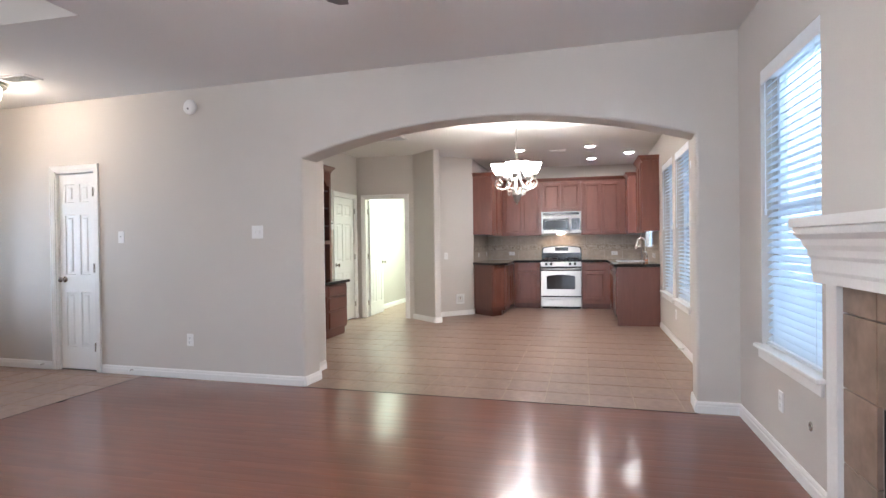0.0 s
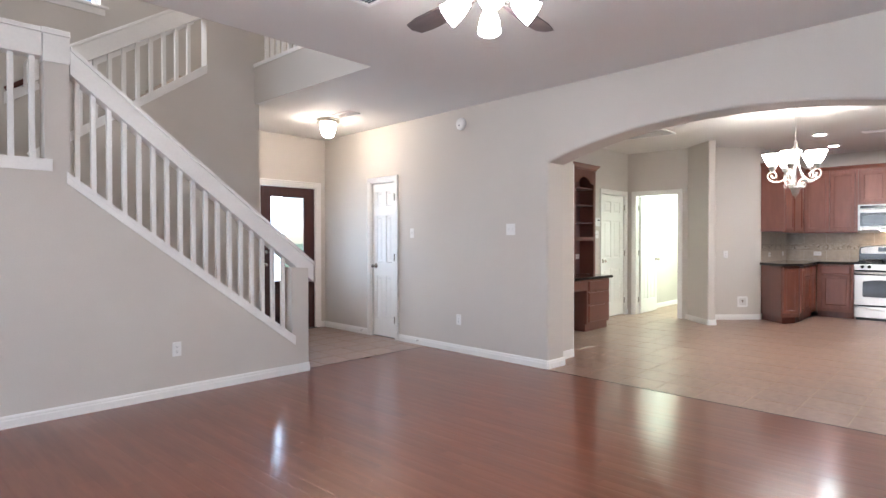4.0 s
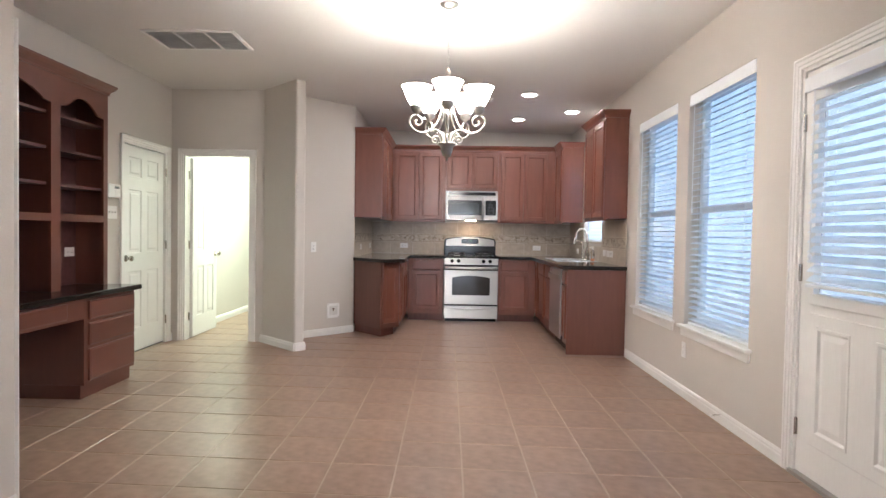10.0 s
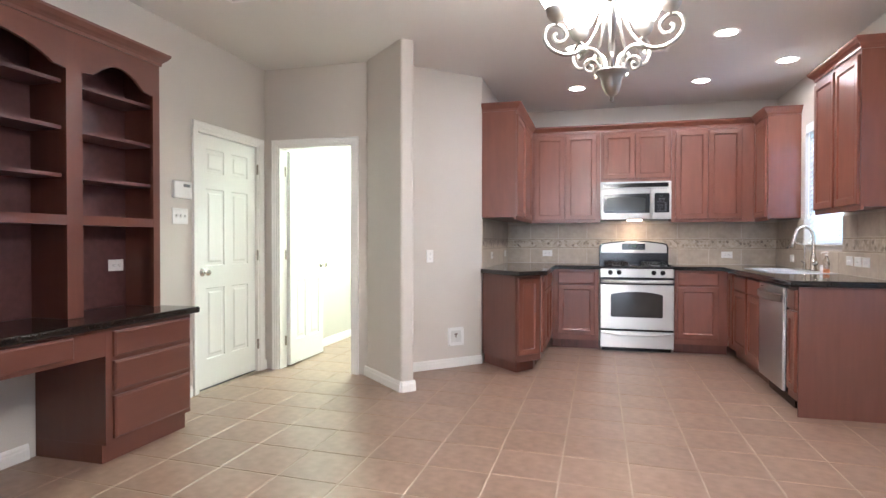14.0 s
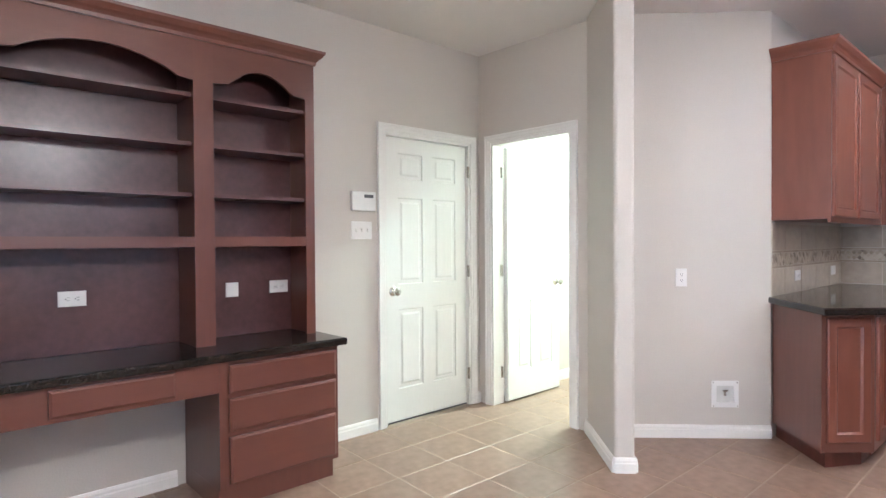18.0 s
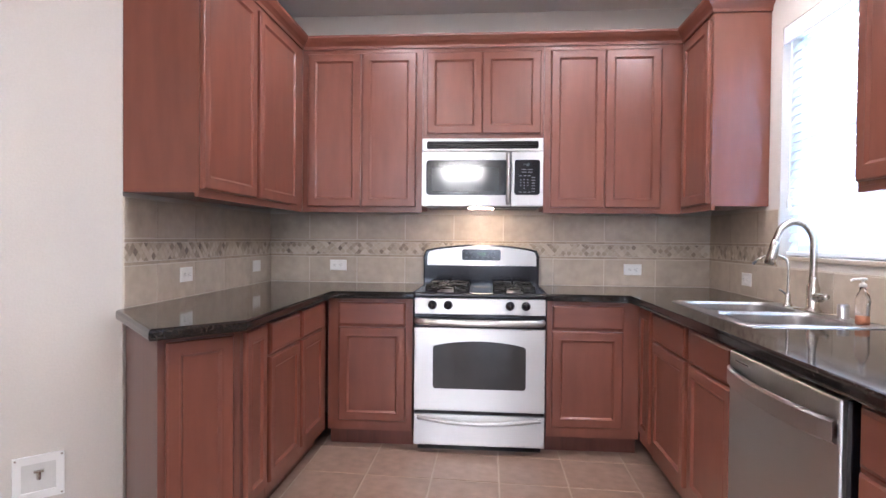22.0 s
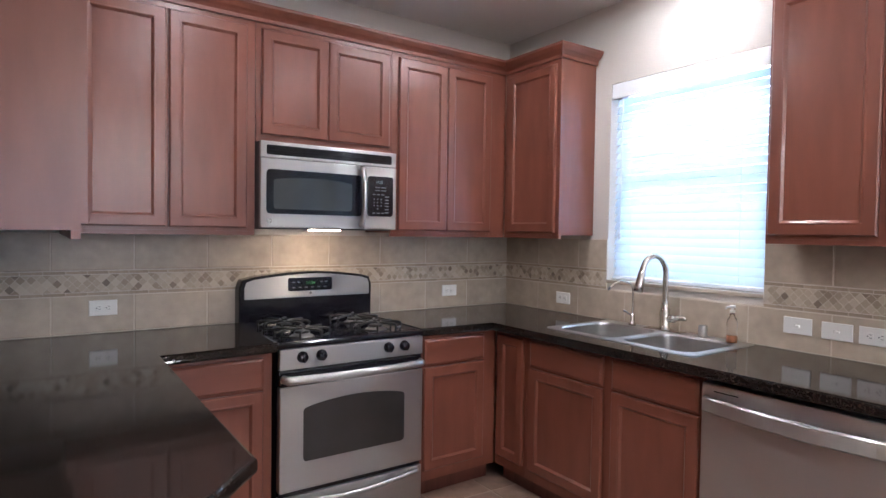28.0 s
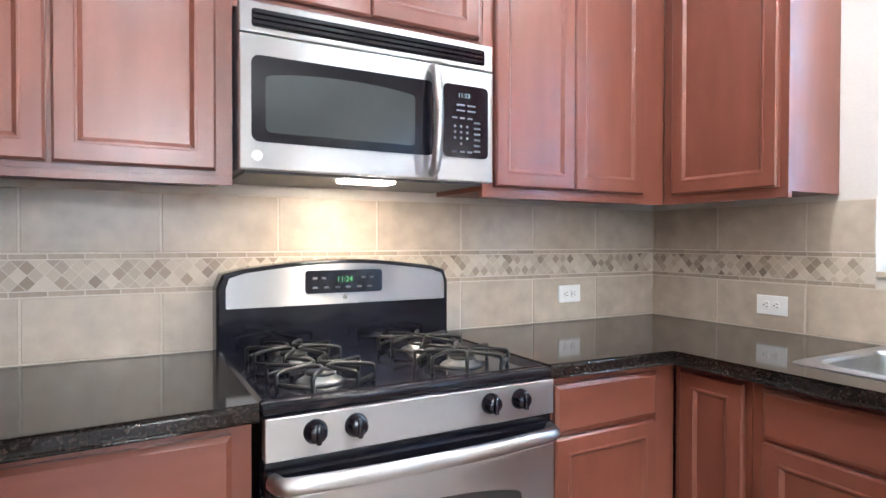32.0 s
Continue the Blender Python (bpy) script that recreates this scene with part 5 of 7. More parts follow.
def dishwasher():
    t = thing("dishwasher", "stainless steel dishwasher with a curved bar handle", "dishwasher", pose(FR, 11.397, 0, 0, 0, -90))
    W = 0.655
    part("body", boxed(0.004, 0.03, 0.1, W - 0.004, 0.58, 0.862), BLACK, t)
    part("top_gap", boxed(0.004, 0.012, 0.853, W - 0.004, 0.03, 0.872), BLACK, t)
    d = part("door", soften(boxed(0.006, -0.028, 0.115, W - 0.020, 0.028, 0.852), 0.006, 2), STEELV, t, "brushed stainless steel door")
    part("side_seal", boxed(W - 0.019, -0.012, 0.115, W - 0.002, 0.028, 0.852), BLACK, t)
    part("vent_slot", boxed(0.055, -0.0288, 0.822, 0.15, -0.0278, 0.826), BLACK, d)
    bm = bmesh.new()
    n = 16
    rows = []
    for k in range(n + 1):
        s = k / n
        x = 0.018 + (W - 0.048) * s
        y = -0.034 - 0.040 * math.sin(math.pi * s) ** 0.7
        rows.append([bm.verts.new((x, y, 0.742)), bm.verts.new((x, y - 0.007, 0.748)), bm.verts.new((x, y - 0.007, 0.795)), bm.verts.new((x, y, 0.801)), bm.verts.new((x, y + 0.008, 0.801)), bm.verts.new((x, y + 0.008, 0.742))])
    for a, b in zip(rows, rows[1:]):
        for j in range(6):
            bm.faces.new((a[j], b[j], b[(j + 1) % 6], a[(j + 1) % 6]))
    bm.faces.new(rows[0][::-1])
    bm.faces.new(rows[-1])
    bmesh.ops.recalc_face_normals(bm, faces=bm.faces[:])
    part("door_handle", bm, STEEL, d, "curved stainless steel handle")
    for x in (0.018, W - 0.045):
        part("handle_mount", boxed(x, -0.036, 0.758, x + 0.015, -0.028, 0.790), STEEL, d)
    part("toe_kick", boxed(0.004, 0.05, 0.0, W - 0.004, 0.07, 0.112), BLACK, t)


dishwasher()

# ---- built-in desk with open shelves ----
def desk():
    # local frame: x along the wall from the desk end, y into the wall, z up
    m = pose(-3.862, 7.735, 0, 0, 0, 90)
    D = -3.862 - XL - 0.003
    t = thing("built_in_desk", "cherry-stained built-in desk with drawers and a black granite top", "desk", m)
    part("drawer_box", boxed(0.90, 0.0, 0.10, 1.55, D, 0.721), DESKW, t)
    part("toe_kick", boxed(0.90, 0.025, 0.0, 1.53, D, 0.0995), DESKW, t)
    part("apron", boxed(0.0, 0.0, 0.572, 0.8995, 0.02, 0.721), DESKH, t)
    part("support", boxed(0.0, 0.021, 0.572, 0.018, D, 0.721), DESKW, t)
    part("pencil_drawer", drawer_front(0.475, 0.112, 0.225, 0.592), DESKH, t)
    for z, h in ((0.562, 0.135), (0.378, 0.160), (0.125, 0.228)):
        part("drawer_front", drawer_front(0.585, h, 0.945, z), DESKH, t)
    bm = prism(bmesh.new(), [(-0.003, -0.045), (1.585, -0.045), (1.585, D), (-0.003, D)], 0.722, 0.762)
    soften(bm, 0.010, 3, [e for e in bm.edges if (all(v.co.y < 0 for v in e.verts) or all(v.co.x > 1.5 for v in e.verts)) and abs(e.verts[0].co.z - e.verts[1].co.z) < 1e-4])
    part("worktop", bm, GRANITE, t, "polished black granite top")
    # shelves above
    hx = -4.075
    m2 = pose(hx, 7.760, 0.763, 0, 0, 90)
    D2 = hx - XL - 0.003
    s = thing("bookcase", "cherry-stained open bookcase with arched tops, empty, on the desk", "bookcase", m2)
    TOP = 1.545
    part("back_panel", boxed(0.0, D2 - 0.012, 0.0, 1.515, D2, TOP), INSIDE, s)
    for x0, x1 in ((0.0, 0.022), (0.848, 0.866), (0.925, 0.943), (1.493, 1.515)):
        part("side_panel", boxed(x0, 0.019, 0.0, x1, D2 - 0.013, TOP), DESKW, s)
    for x0, x1 in ((0.0, 0.060), (0.846, 0.944), (1.460, 1.515)):
        part("stile", boxed(x0, 0.0, 0.0, x1, 0.0188, TOP), DESKW, s)
    for a, b in ((0.023, 0.847), (0.944, 1.492)):
        part("fixed_shelf", boxed(a, 0.0195, 0.505, b, D2 - 0.013, 0.548), DESKH, s)
        part("rail", boxed(a + 0.038 if a < 0.1 else a + 0.0005, 0.0, 0.500, b - 0.0015 if a < 0.1 else b - 0.033, 0.0188, 0.552), DESKH, s)
        for z in (0.752, 1.005, 1.250):
            part("shelf", boxed(a, 0.035, z, b, D2 - 0.013, z + 0.020), INSIDE, s, "adjustable shelf board")
        part("top_board", boxed(a, 0.0195, TOP - 0.02, b, D2 - 0.013, TOP), INSIDE, s)
    for a, b in ((0.060, 0.846), (0.944, 1.460)):
        w = b - a
        pts = [(a, TOP), (a, 1.325), (a + 0.075, 1.335)]
        n = 14
        for k in range(n + 1):
            q = k / n
            pts.append((a + 0.10 + (w - 0.20) * q, 1.352 + 0.072 * math.sin(math.pi * q) ** 0.85))
        pts += [(b - 0.075, 1.335), (b, 1.325), (b, TOP)]
        part("arched_valance", side_prism(bmesh.new(), pts, 0.0, 0.0188), DESKH, s, "arched valance board")
    bm = sweep(bmesh.new(), [(0.0, 0.0), (1.515, 0.0), (1.515, D2)], [(o, TOP - 0.02 + z) for o, z in CROWN])
    part("crown", bm, DESKH, s, "stepped crown moulding")


desk()

# ---- tiled splash-back ----
def tile_run(parent, length, holes, first=0.275, pitch=0.343, top=1.385):
    """Two rows of large tiles and a band of small stone between them, on the wall's own frame."""
    edges = [0.0]
    x = first
    while x < length - 0.02:
        edges.append(x)
        x += pitch
    edges.append(length)
    for z0, z1 in ((0.9165, 1.0935), (1.2095, top)):
        for a, b in zip(edges, edges[1:]):
            pieces = [(a, b, z0, z1)]
            for h in holes:
                nxt = []
                for p in pieces:
                    if p[1] <= h[0] or p[0] >= h[1] or p[3] <= h[2] or p[2] >= h[3]:
                        nxt.append(p)
                        continue
                    if p[0] < h[0]:
                        nxt.append((p[0], h[0], p[2], p[3]))
                    if p[1] > h[1]:
                        nxt.append((h[1], p[1], p[2], p[3]))
                    if p[2] < h[2]:
                        nxt.append((max(p[0], h[0]), min(p[1], h[1]), p[2], h[2]))
                pieces = nxt
            for p in pieces:
                if p[1] - p[0] > 0.012 and p[3] - p[2] > 0.012:
                    bm = boxed(p[0] + 0.0025, -0.009, p[2] + 0.0025, p[1] - 0.0025, -0.001, p[3] - 0.0025)
                    soften(bm, 0.0018, 1, [e for e in bm.edges if all(v.co.y < -0.008 for v in e.verts)])
                    part("wall_tile", bm, SPLASH, parent)
    bm = bmesh.new()
    spans = [(0.0, length)]
    for h in holes:
        if h[2] < 1.15:
            spans = [q for s in spans for q in ((s[0], min(s[1], h[0])), (max(s[0], h[1]), s[1])) if q[1] - q[0] > 0.02]
    mid = 1.1508

    shared = {}

    def chip(pts, name=""):
        """A flat stone; with a name it is a part on a shared mesh, else it joins the small rest."""
        x0, z0 = pts[0] if name else (0.0, 0.0)
        to = bmesh.new() if name else bm
        key = (name, tuple((round(p[0] - x0, 4), round(p[1] - z0, 4)) for p in pts))
        if key not in shared:
            top = [to.verts.new((p[0] - x0, -0.0085, p[1] - z0)) for p in pts]
            low = [to.verts.new((p[0] - x0, -0.001, p[1] - z0)) for p in pts]
            to.faces.new(top)
            for k in range(len(pts)):
                to.faces.new((top[k], low[k], low[(k + 1) % len(pts)], top[(k + 1) % len(pts)]))
            if name:
                bmesh.ops.recalc_face_normals(to, faces=to.faces[:])
                shared[key] = part(name, to, BORDER if name == "border_stone" else CHIP, parent)
                shared[key].matrix_basis = pose(x0, 0, z0)
        else:
            to.free()
            again(shared[key], parent, pose(x0, 0, z0))
    for s0, s1 in spans:
        x = s0
        while x < s1 - 0.01:
            e = min(x + 0.085, s1)
            for z in (1.0950, 1.1945):
                chip([(x + 0.0015, z), (e - 0.0015, z), (e - 0.0015, z + 0.0125), (x + 0.0015, z + 0.0125)], "border_stone")
            x = e
        P, PZ, g = 0.0385, 0.0415, 0.0012
        i0, i1 = int(s0 / P) - 1, int(s1 / P) + 2
        for i in range(i0, i1):
            for j in (-2, -1, 0, 1, 2):
                cx, cz = (i + 0.5 * (j % 2)) * P, mid + j * PZ / 2
                r, rz = P / 2 - g, PZ / 2 - g
                pts = [(cx - r, cz), (cx, cz - rz), (cx + r, cz), (cx, cz + rz)]
                if j == 2:
                    pts = [(cx - r + 0.001, cz - 0.0012), (cx, cz - rz), (cx + r - 0.001, cz - 0.0012)]
                if j == -2:
                    pts = [(cx - r + 0.001, cz + 0.0012), (cx + r - 0.001, cz + 0.0012), (cx, cz + rz)]
                if min(p[0] for p in pts) > s0 and max(p[0] for p in pts) < s1:
                    chip(pts, "diamond_stone" if len(pts) == 4 else "")
    bmesh.ops.recalc_face_normals(bm, faces=bm.faces[:])
    tagged(part("stone_band", bm, MOSAIC, parent, "band of small tumbled stone diamonds"), kind="stuff")
    for a, b, z0, z1 in [(0.0, length, 0.9155, 1.096)] + [(s[0], s[1], 1.096, 1.386) for s in spans]:
        part("grout", boxed(a, -0.0074, z0, b, -0.0008, z1), SGROUT, parent)


kb = thing("backsplash", "beige stone-look wall tiles with a mosaic band behind the range", "backsplash", pose(-2.455, YB, 0), kind="structure")
tile_run(kb, XW + 2.455, [], first=0.284, pitch=0.3345)
ks = thing("backsplash", "beige stone-look wall tiles with a mosaic band beside the corner", "backsplash", pose(-2.455, 11.645, 0, 0, 0, 90), kind="structure")
tile_run(ks, YB - 11.645 - 0.01, [], first=0.24)
kr = thing("backsplash", "beige stone-look wall tiles with a mosaic band round the sink window", "backsplash", pose(XW, YB - 0.01, 0, 0, 0, -90), kind="structure")
wa, wb = YB - 0.01 - WINDOWS["window_4"][1], YB - 0.01 - WINDOWS["window_4"][0]
tile_run(kr, YB - 0.01 - 10.53, [(wa, wb, 1.128, 2.0)], first=0.327, pitch=0.350)
part("sill_tile", soften(boxed(wa, -0.012, 1.13, wb, 0.09, 1.1495), 0.003), SPLASH, kr, "tiled window sill")

# ---- stairs ----
def rail_bar(p0, p1, w, low, high):
    """A sloping bar between two points in y and z."""
    bm = bmesh.new()
    (y0, z0), (y1, z1) = p0, p1
    for hw, a, b in ((w / 2, low, high),):
        vs = [bm.verts.new(v) for v in ((-hw, y0, z0 + a), (hw, y0, z0 + a), (hw, y0, z0 + b), (-hw, y0, z0 + b), (-hw, y1, z1 + a), (hw, y1, z1 + a), (hw, y1, z1 + b), (-hw, y1, z1 + b))]
        for f in ((3, 2, 1, 0), (4, 5, 6, 7), (0, 1, 5, 4), (1, 2, 6, 5), (2, 3, 7, 6), (3, 0, 4, 7)):
            bm.faces.new([vs[i] for i in f])
    bmesh.ops.recalc_face_normals(bm, faces=bm.faces[:])
    return bm


def railing(label, x, low, high, base0, base1, rail0, rail1, count, skip=()):
    """White balusters between a sloping base board and a rail; points are (y, z)."""
    t = thing("stair_railing", label, "railing", pose(x, 0, 0), "stair railings")
    part("handrail", rail_bar(rail0, rail1, 0.115, -0.185, -0.0205), TRIM, t, "white painted handrail")
    part("rail_cap", soften(rail_bar(rail0, rail1, 0.142, -0.02, 0.014), 0.004), TRIM, t, "broad white rail cap")
    bm = bmesh.new()
    (y0, z0), (y1, z1) = base0, base1
    hw = 0.075
    vs = [bm.verts.new(v) for v in ((-hw, y0, z0), (hw, y0, z0), (hw, y0, z0 + 0.035), (-hw, y0, z0 + 0.035), (-hw, y1, z1), (hw, y1, z1), (hw, y1, z1 + 0.035), (-hw, y1, z1 + 0.035))]
    for f in ((3, 2, 1, 0), (4, 5, 6, 7), (0, 1, 5, 4), (1, 2, 6, 5), (2, 3, 7, 6), (3, 0, 4, 7)):
        bm.faces.new([vs[i] for i in f])
    bmesh.ops.recalc_face_normals(bm, faces=bm.faces[:])
    part("base_board", bm, TRIM, t, "white painted base board")
    bm = bmesh.new()
    vs = [bm.verts.new(v) for v in ((0.0605, y0, z0 - 0.05), (0.072, y0, z0 - 0.05), (0.072, y0, z0), (0.0605, y0, z0), (0.0605, y1, z1 - 0.05), (0.072, y1, z1 - 0.05), (0.072, y1, z1), (0.0605, y1, z1))]
    for f in ((3, 2, 1, 0), (4, 5, 6, 7), (0, 1, 5, 4), (1, 2, 6, 5), (2, 3, 7, 6), (3, 0, 4, 7)):
        bm.faces.new([vs[i] for i in f])
    bmesh.ops.recalc_face_normals(bm, faces=bm.faces[:])
    part("fascia", bm, TRIM, t)
    for k in range(count):
        s = (k + 0.5) / count
        y = low + (high - low) * s
        zb = z0 + (z1 - z0) * (y - y0) / (y1 - y0) + 0.03
        zt = rail0[1] + (rail1[1] - rail0[1]) * (y - rail0[0]) / (rail1[0] - rail0[0]) - 0.18
        part("baluster", soften(boxed(-0.017, y - 0.017, zb - 0.02, 0.017, y + 0.017, zt + 0.02), 0.002), TRIM, t)
    return t


railing("white painted stair railing on the half wall", -4.72, 2.66, 4.46, (4.505, 0.318), (2.632, 1.722), (4.72, 1.045), (2.662, 2.642), 17)
nb = thing("newel_block", "white painted square block joining the stair rails", "newel post", pose(-4.72, 2.577, 2.5215))
part("block", boxed(-0.06, -0.082, 0.0, 0.06, 0.082, 0.19), TRIM, nb)
part("cap", soften(boxed(-0.074, -0.096, 0.1905, 0.074, 0.084, 0.232), 0.005), TRIM, nb)
railing("white painted landing railing", -4.72, -0.4, 2.5, (2.545, 1.802), (-2.0, 1.802), (2.49, 2.735), (-2.0, 2.735), 24)
railing("white painted railing of the upper flight", -5.71, 2.70, 4.02, (2.62, 1.97), (4.12, 3.02), (2.60, 2.745), (4.12, 3.735), 11)
r = railing("white painted railing on the upper landing", 0.0, 0.1, 2.0, (0.0, 3.14), (2.1, 3.14), (0.0, 3.95), (2.1, 3.95), 17)
r.matrix_basis = pose(-3.56, 4.71, 0, 0, 0, 90)
bm = bmesh.new()
for k in range(10):
    box(bm, -5.649, 4.42 - 0.185 * (k + 1), 0.0, -4.781, 4.42 - 0.185 * k, 0.172 * (k + 1))
box(bm, -6.649, -1.99, 1.5, -4.781, 2.57, 1.72)
for k in range(7):
    box(bm, -6.649, 2.57 + 0.22 * k, 1.6, -5.771, 2.57 + 0.22 * (k + 1), 1.72 + 0.172 * (k + 1))
tagged(obj("stairs", bm, GROUT), "carpeted stairs in two flights with a landing", "stairs", kind="structure")
wr = thing("wall_handrail", "white wall rail with a dark wooden grip along the upper flight", "handrail", pose(-6.62, 0, 0))
bm = bmesh.new()
(ya, za), (yb, zb) = (2.62, 2.56), (4.42, 3.80)
vs = [bm.verts.new(v) for v in ((-0.028, ya, za), (0.0, ya, za), (0.0, ya, za + 0.11), (-0.028, ya, za + 0.11), (-0.028, yb, zb), (0.0, yb, zb), (0.0, yb, zb + 0.11), (-0.028, yb, zb + 0.11))]
for fc in ((3, 2, 1, 0), (4, 5, 6, 7), (0, 1, 5, 4), (1, 2, 6, 5), (2, 3, 7, 6), (3, 0, 4, 7)):
    bm.faces.new([vs[i] for i in fc])
bmesh.ops.recalc_face_normals(bm, faces=bm.faces[:])
part("backing_board", bm, TRIM, wr, "white painted backing board")
part("grip", tube(bmesh.new(), [(0.04, ya, za + 0.13), (0.04, yb, zb + 0.13)], 0.024, 10), DARKCH, wr, "dark wooden grip", True)
for q in (0.15, 0.5, 0.85):
    part("bracket", tube(bmesh.new(), [(0.0, ya + (yb - ya) * q, za + (zb - za) * q + 0.06), (0.035, ya + (yb - ya) * q, za + (zb - za) * q + 0.07), (0.04, ya + (yb - ya) * q, za + (zb - za) * q + 0.115)], 0.007, 7), NICKEL, wr)
upw = thing("window_5", "small white window high over the stairs", "window", pose(-6.65, -2.0, 0, 0, 0, 90), kind="structure")
for q in ((4.65, 4.70, 3.72, 4.9), (5.40, 5.45, 3.72, 4.9), (4.70, 5.40, 3.72, 3.77), (4.70, 5.40, 4.85, 4.9)):
    part("window_frame", boxed(q[0], 0.06, q[2], q[1], 0.12, q[3]), VINYL, upw)
pp = part("pane", boxed(4.70, 0.085, 3.77, 5.40, 0.09, 4.85), GLASS, upw)
pp.visible_shadow = False
part("window_sill", soften(boxed(4.58, -0.05, 3.695, 5.52, 0.06, 3.72), 0.005), TRIM, upw)
part("apron", boxed(4.61, -0.016, 3.63, 5.49, 0.0, 3.694), TRIM, upw)

# ---- fireplace ----
def fireplace():
    m = pose(XW, 4.42, 0, 0, 0, -90)
    t = thing("fireplace", "white painted fireplace mantel with brown tile surround", "fireplace", m)
    part("surround_board", boxed(0.0, -0.055, 0.0, 0.110, -0.001, 1.06), TRIM, t)
    part("surround_board", boxed(1.565, -0.055, 0.0, 1.675, -0.001, 1.06), TRIM, t)
    for x in range(5):
        for z in range(4):
            if 0 < x < 4 and z < 2:
                continue
            bm = boxed(0.114 + x * 0.290, -0.034, 0.011 + 0.312 * z, 0.114 + x * 0.290 + 0.285, -0.014, min(1.055, 0.012 + 0.312 * z + 0.305))
            soften(bm, 0.002, 1)
            part("surround_tile", bm, FPTILE, t)
    part("tile_bed", wall_mesh(1.45, 0.0, 1.058, 0.013, [(0.29, 1.155, 0.0, 0.63)]), GROUT, t).matrix_basis = pose(0.112, -0.0145, 0)
    part("firebox", boxed(0.37, -0.012, 0.0, 1.29, -0.002, 0.62), BLACK, t, "black firebox panel")
    F = [(0.0, 1.062), (0.055, 1.062), (0.058, 1.10), (0.066, 1.115), (0.066, 1.165), (0.080, 1.18), (0.084, 1.205), (0.105, 1.225), (0.118, 1.25), (0.150, 1.272), (0.155, 1.30), (0.175, 1.305), (0.175, 1.345), (0.0, 1.345)]
    bm = sweep(bmesh.new(), [(0.0, -0.0015), (0.0, -0.058), (1.675, -0.058), (1.675, -0.0015)], [(o * 0.62, z) for o, z in F])
    part("mantel_shelf", bm, TRIM, t, "stepped white mantel shelf")
    h = obj("hearth", boxed(0.06, -0.42, 0.0015, 1.62, -0.056, 0.03), FPTILE)
    h.matrix_basis = m
    tagged(h, "brown tiled hearth slab on the floor", "hearth")


fireplace()

# ---- small fittings on the walls ----
def wall_plate(kind, m, w=0.072, h=0.116, gang=1, label="", turned=False):
    """kind: outlet, switch or blank; m: on the wall's face."""
    t = thing("wall_" + kind if kind != "blank" else "wall_plate", label, {"outlet": "outlet", "switch": "light switch", "blank": "wall plate"}[kind], m @ (pose(0, 0, 0, 0, 90, 0) if turned else Matrix()))
    bm = boxed(-w / 2, -0.006, -h / 2, w / 2, -0.0005, h / 2)
    soften(bm, 0.003, 2, [e for e in bm.edges if all(v.co.y < -0.005 for v in e.verts)])
    part("plate", bm, PLASTIC, t)
    for g in range(gang):
        cx = (g - (gang - 1) / 2) * 0.046
        if kind == "outlet":
            for s in (-1, 1):
                bm = bmesh.new()
                lathe(bm, [(0, 0.0), (0.0165, 0.0), (0.0165, 0.002), (0.015, 0.0028), (0, 0.0028)], 16)
                for v in bm.verts:
                    v.co.y = max(-0.0125, min(0.0125, v.co.y))
                bmesh.ops.transform(bm, matrix=pose(cx, -0.006, s * 0.0195, 90), verts=bm.verts[:])
                f = part("socket", bm, PLASTIC, t)
                for dx in (-0.0065, 0.0065):
                    part("slot", boxed(cx + dx - 0.0012, -0.0092, s * 0.0195 - 0.001, cx + dx + 0.0012, -0.0088, s * 0.0195 + 0.008), GREYP, f)
                part("ground_hole", boxed(cx - 0.0025, -0.0092, s * 0.0195 - 0.010, cx + 0.0025, -0.0088, s * 0.0195 - 0.005), GREYP, f)
        elif kind == "switch":
            part("toggle", soften(boxed(cx - 0.0045, -0.018, -0.004, cx + 0.0045, -0.006, 0.012), 0.0015), PLASTIC, t)
            # Flat greyed patch painted as the shade round the toggle.
            part("toggle_slot", boxed(cx - 0.006, -0.0066, -0.012, cx + 0.006, -0.0061, 0.012), RECESS_SHADE, t)
    return t


def on_arch(x, z):
    return ARCH_M @ pose((x - ARCH_A[0]) / math.cos(math.atan2(0.428, 7.53)), 0, z)


def on_right(y, z):
    return pose(XW, y, z, 0, 0, -90)


def on_left(y, z):
    return pose(XL, y, z, 0, 0, 90)


wall_plate("switch", on_arch(-3.44, 1.379), 0.118, 0.118, 2, "white double light switch beside the arch")
wall_plate("switch", on_arch(-5.0, 1.357), label="white light switch beside the closet door")
wall_plate("outlet", on_arch(-4.198, 0.368), label="white wall outlet low on the living room wall")
wall_plate("outlet", pose(-4.66, 3.395, 0.38, 0, 0, 90), label="white wall outlet on the stair half wall")
wall_plate("outlet", on_right(5.20, 0.335), label="white wall outlet under the window")
wall_plate("outlet", on_right(9.03, 0.36), label="white wall outlet between the dining windows")
TZ = -0.0092
for x, z in ((-1.967, 1.034), (0.022, 1.027)):
    wall_plate("outlet", pose(x, YB + TZ, z), label="white outlet set sideways in the backsplash", turned=True)
for y, z in ((12.135, 1.03), (13.015, 1.033)):
    wall_plate("outlet" if y < 13 else "blank", pose(-2.455 - TZ, y, z, 0, 0, 90), label="white outlet set sideways in the backsplash beside the corner", turned=True)
wall_plate("outlet", pose(XW + TZ, 12.712, 1.008, 0, 0, -90), label="white outlet set sideways in the backsplash", turned=True)
wall_plate("switch", pose(XW + TZ, 11.325, 1.027, 0, 0, -90), label="white light switch set sideways in the backsplash", turned=True)
wall_plate("switch", pose(XW + TZ, 11.172, 1.024, 0, 0, -90), 0.072, 0.116, 1, "white light switch set sideways in the backsplash", True)
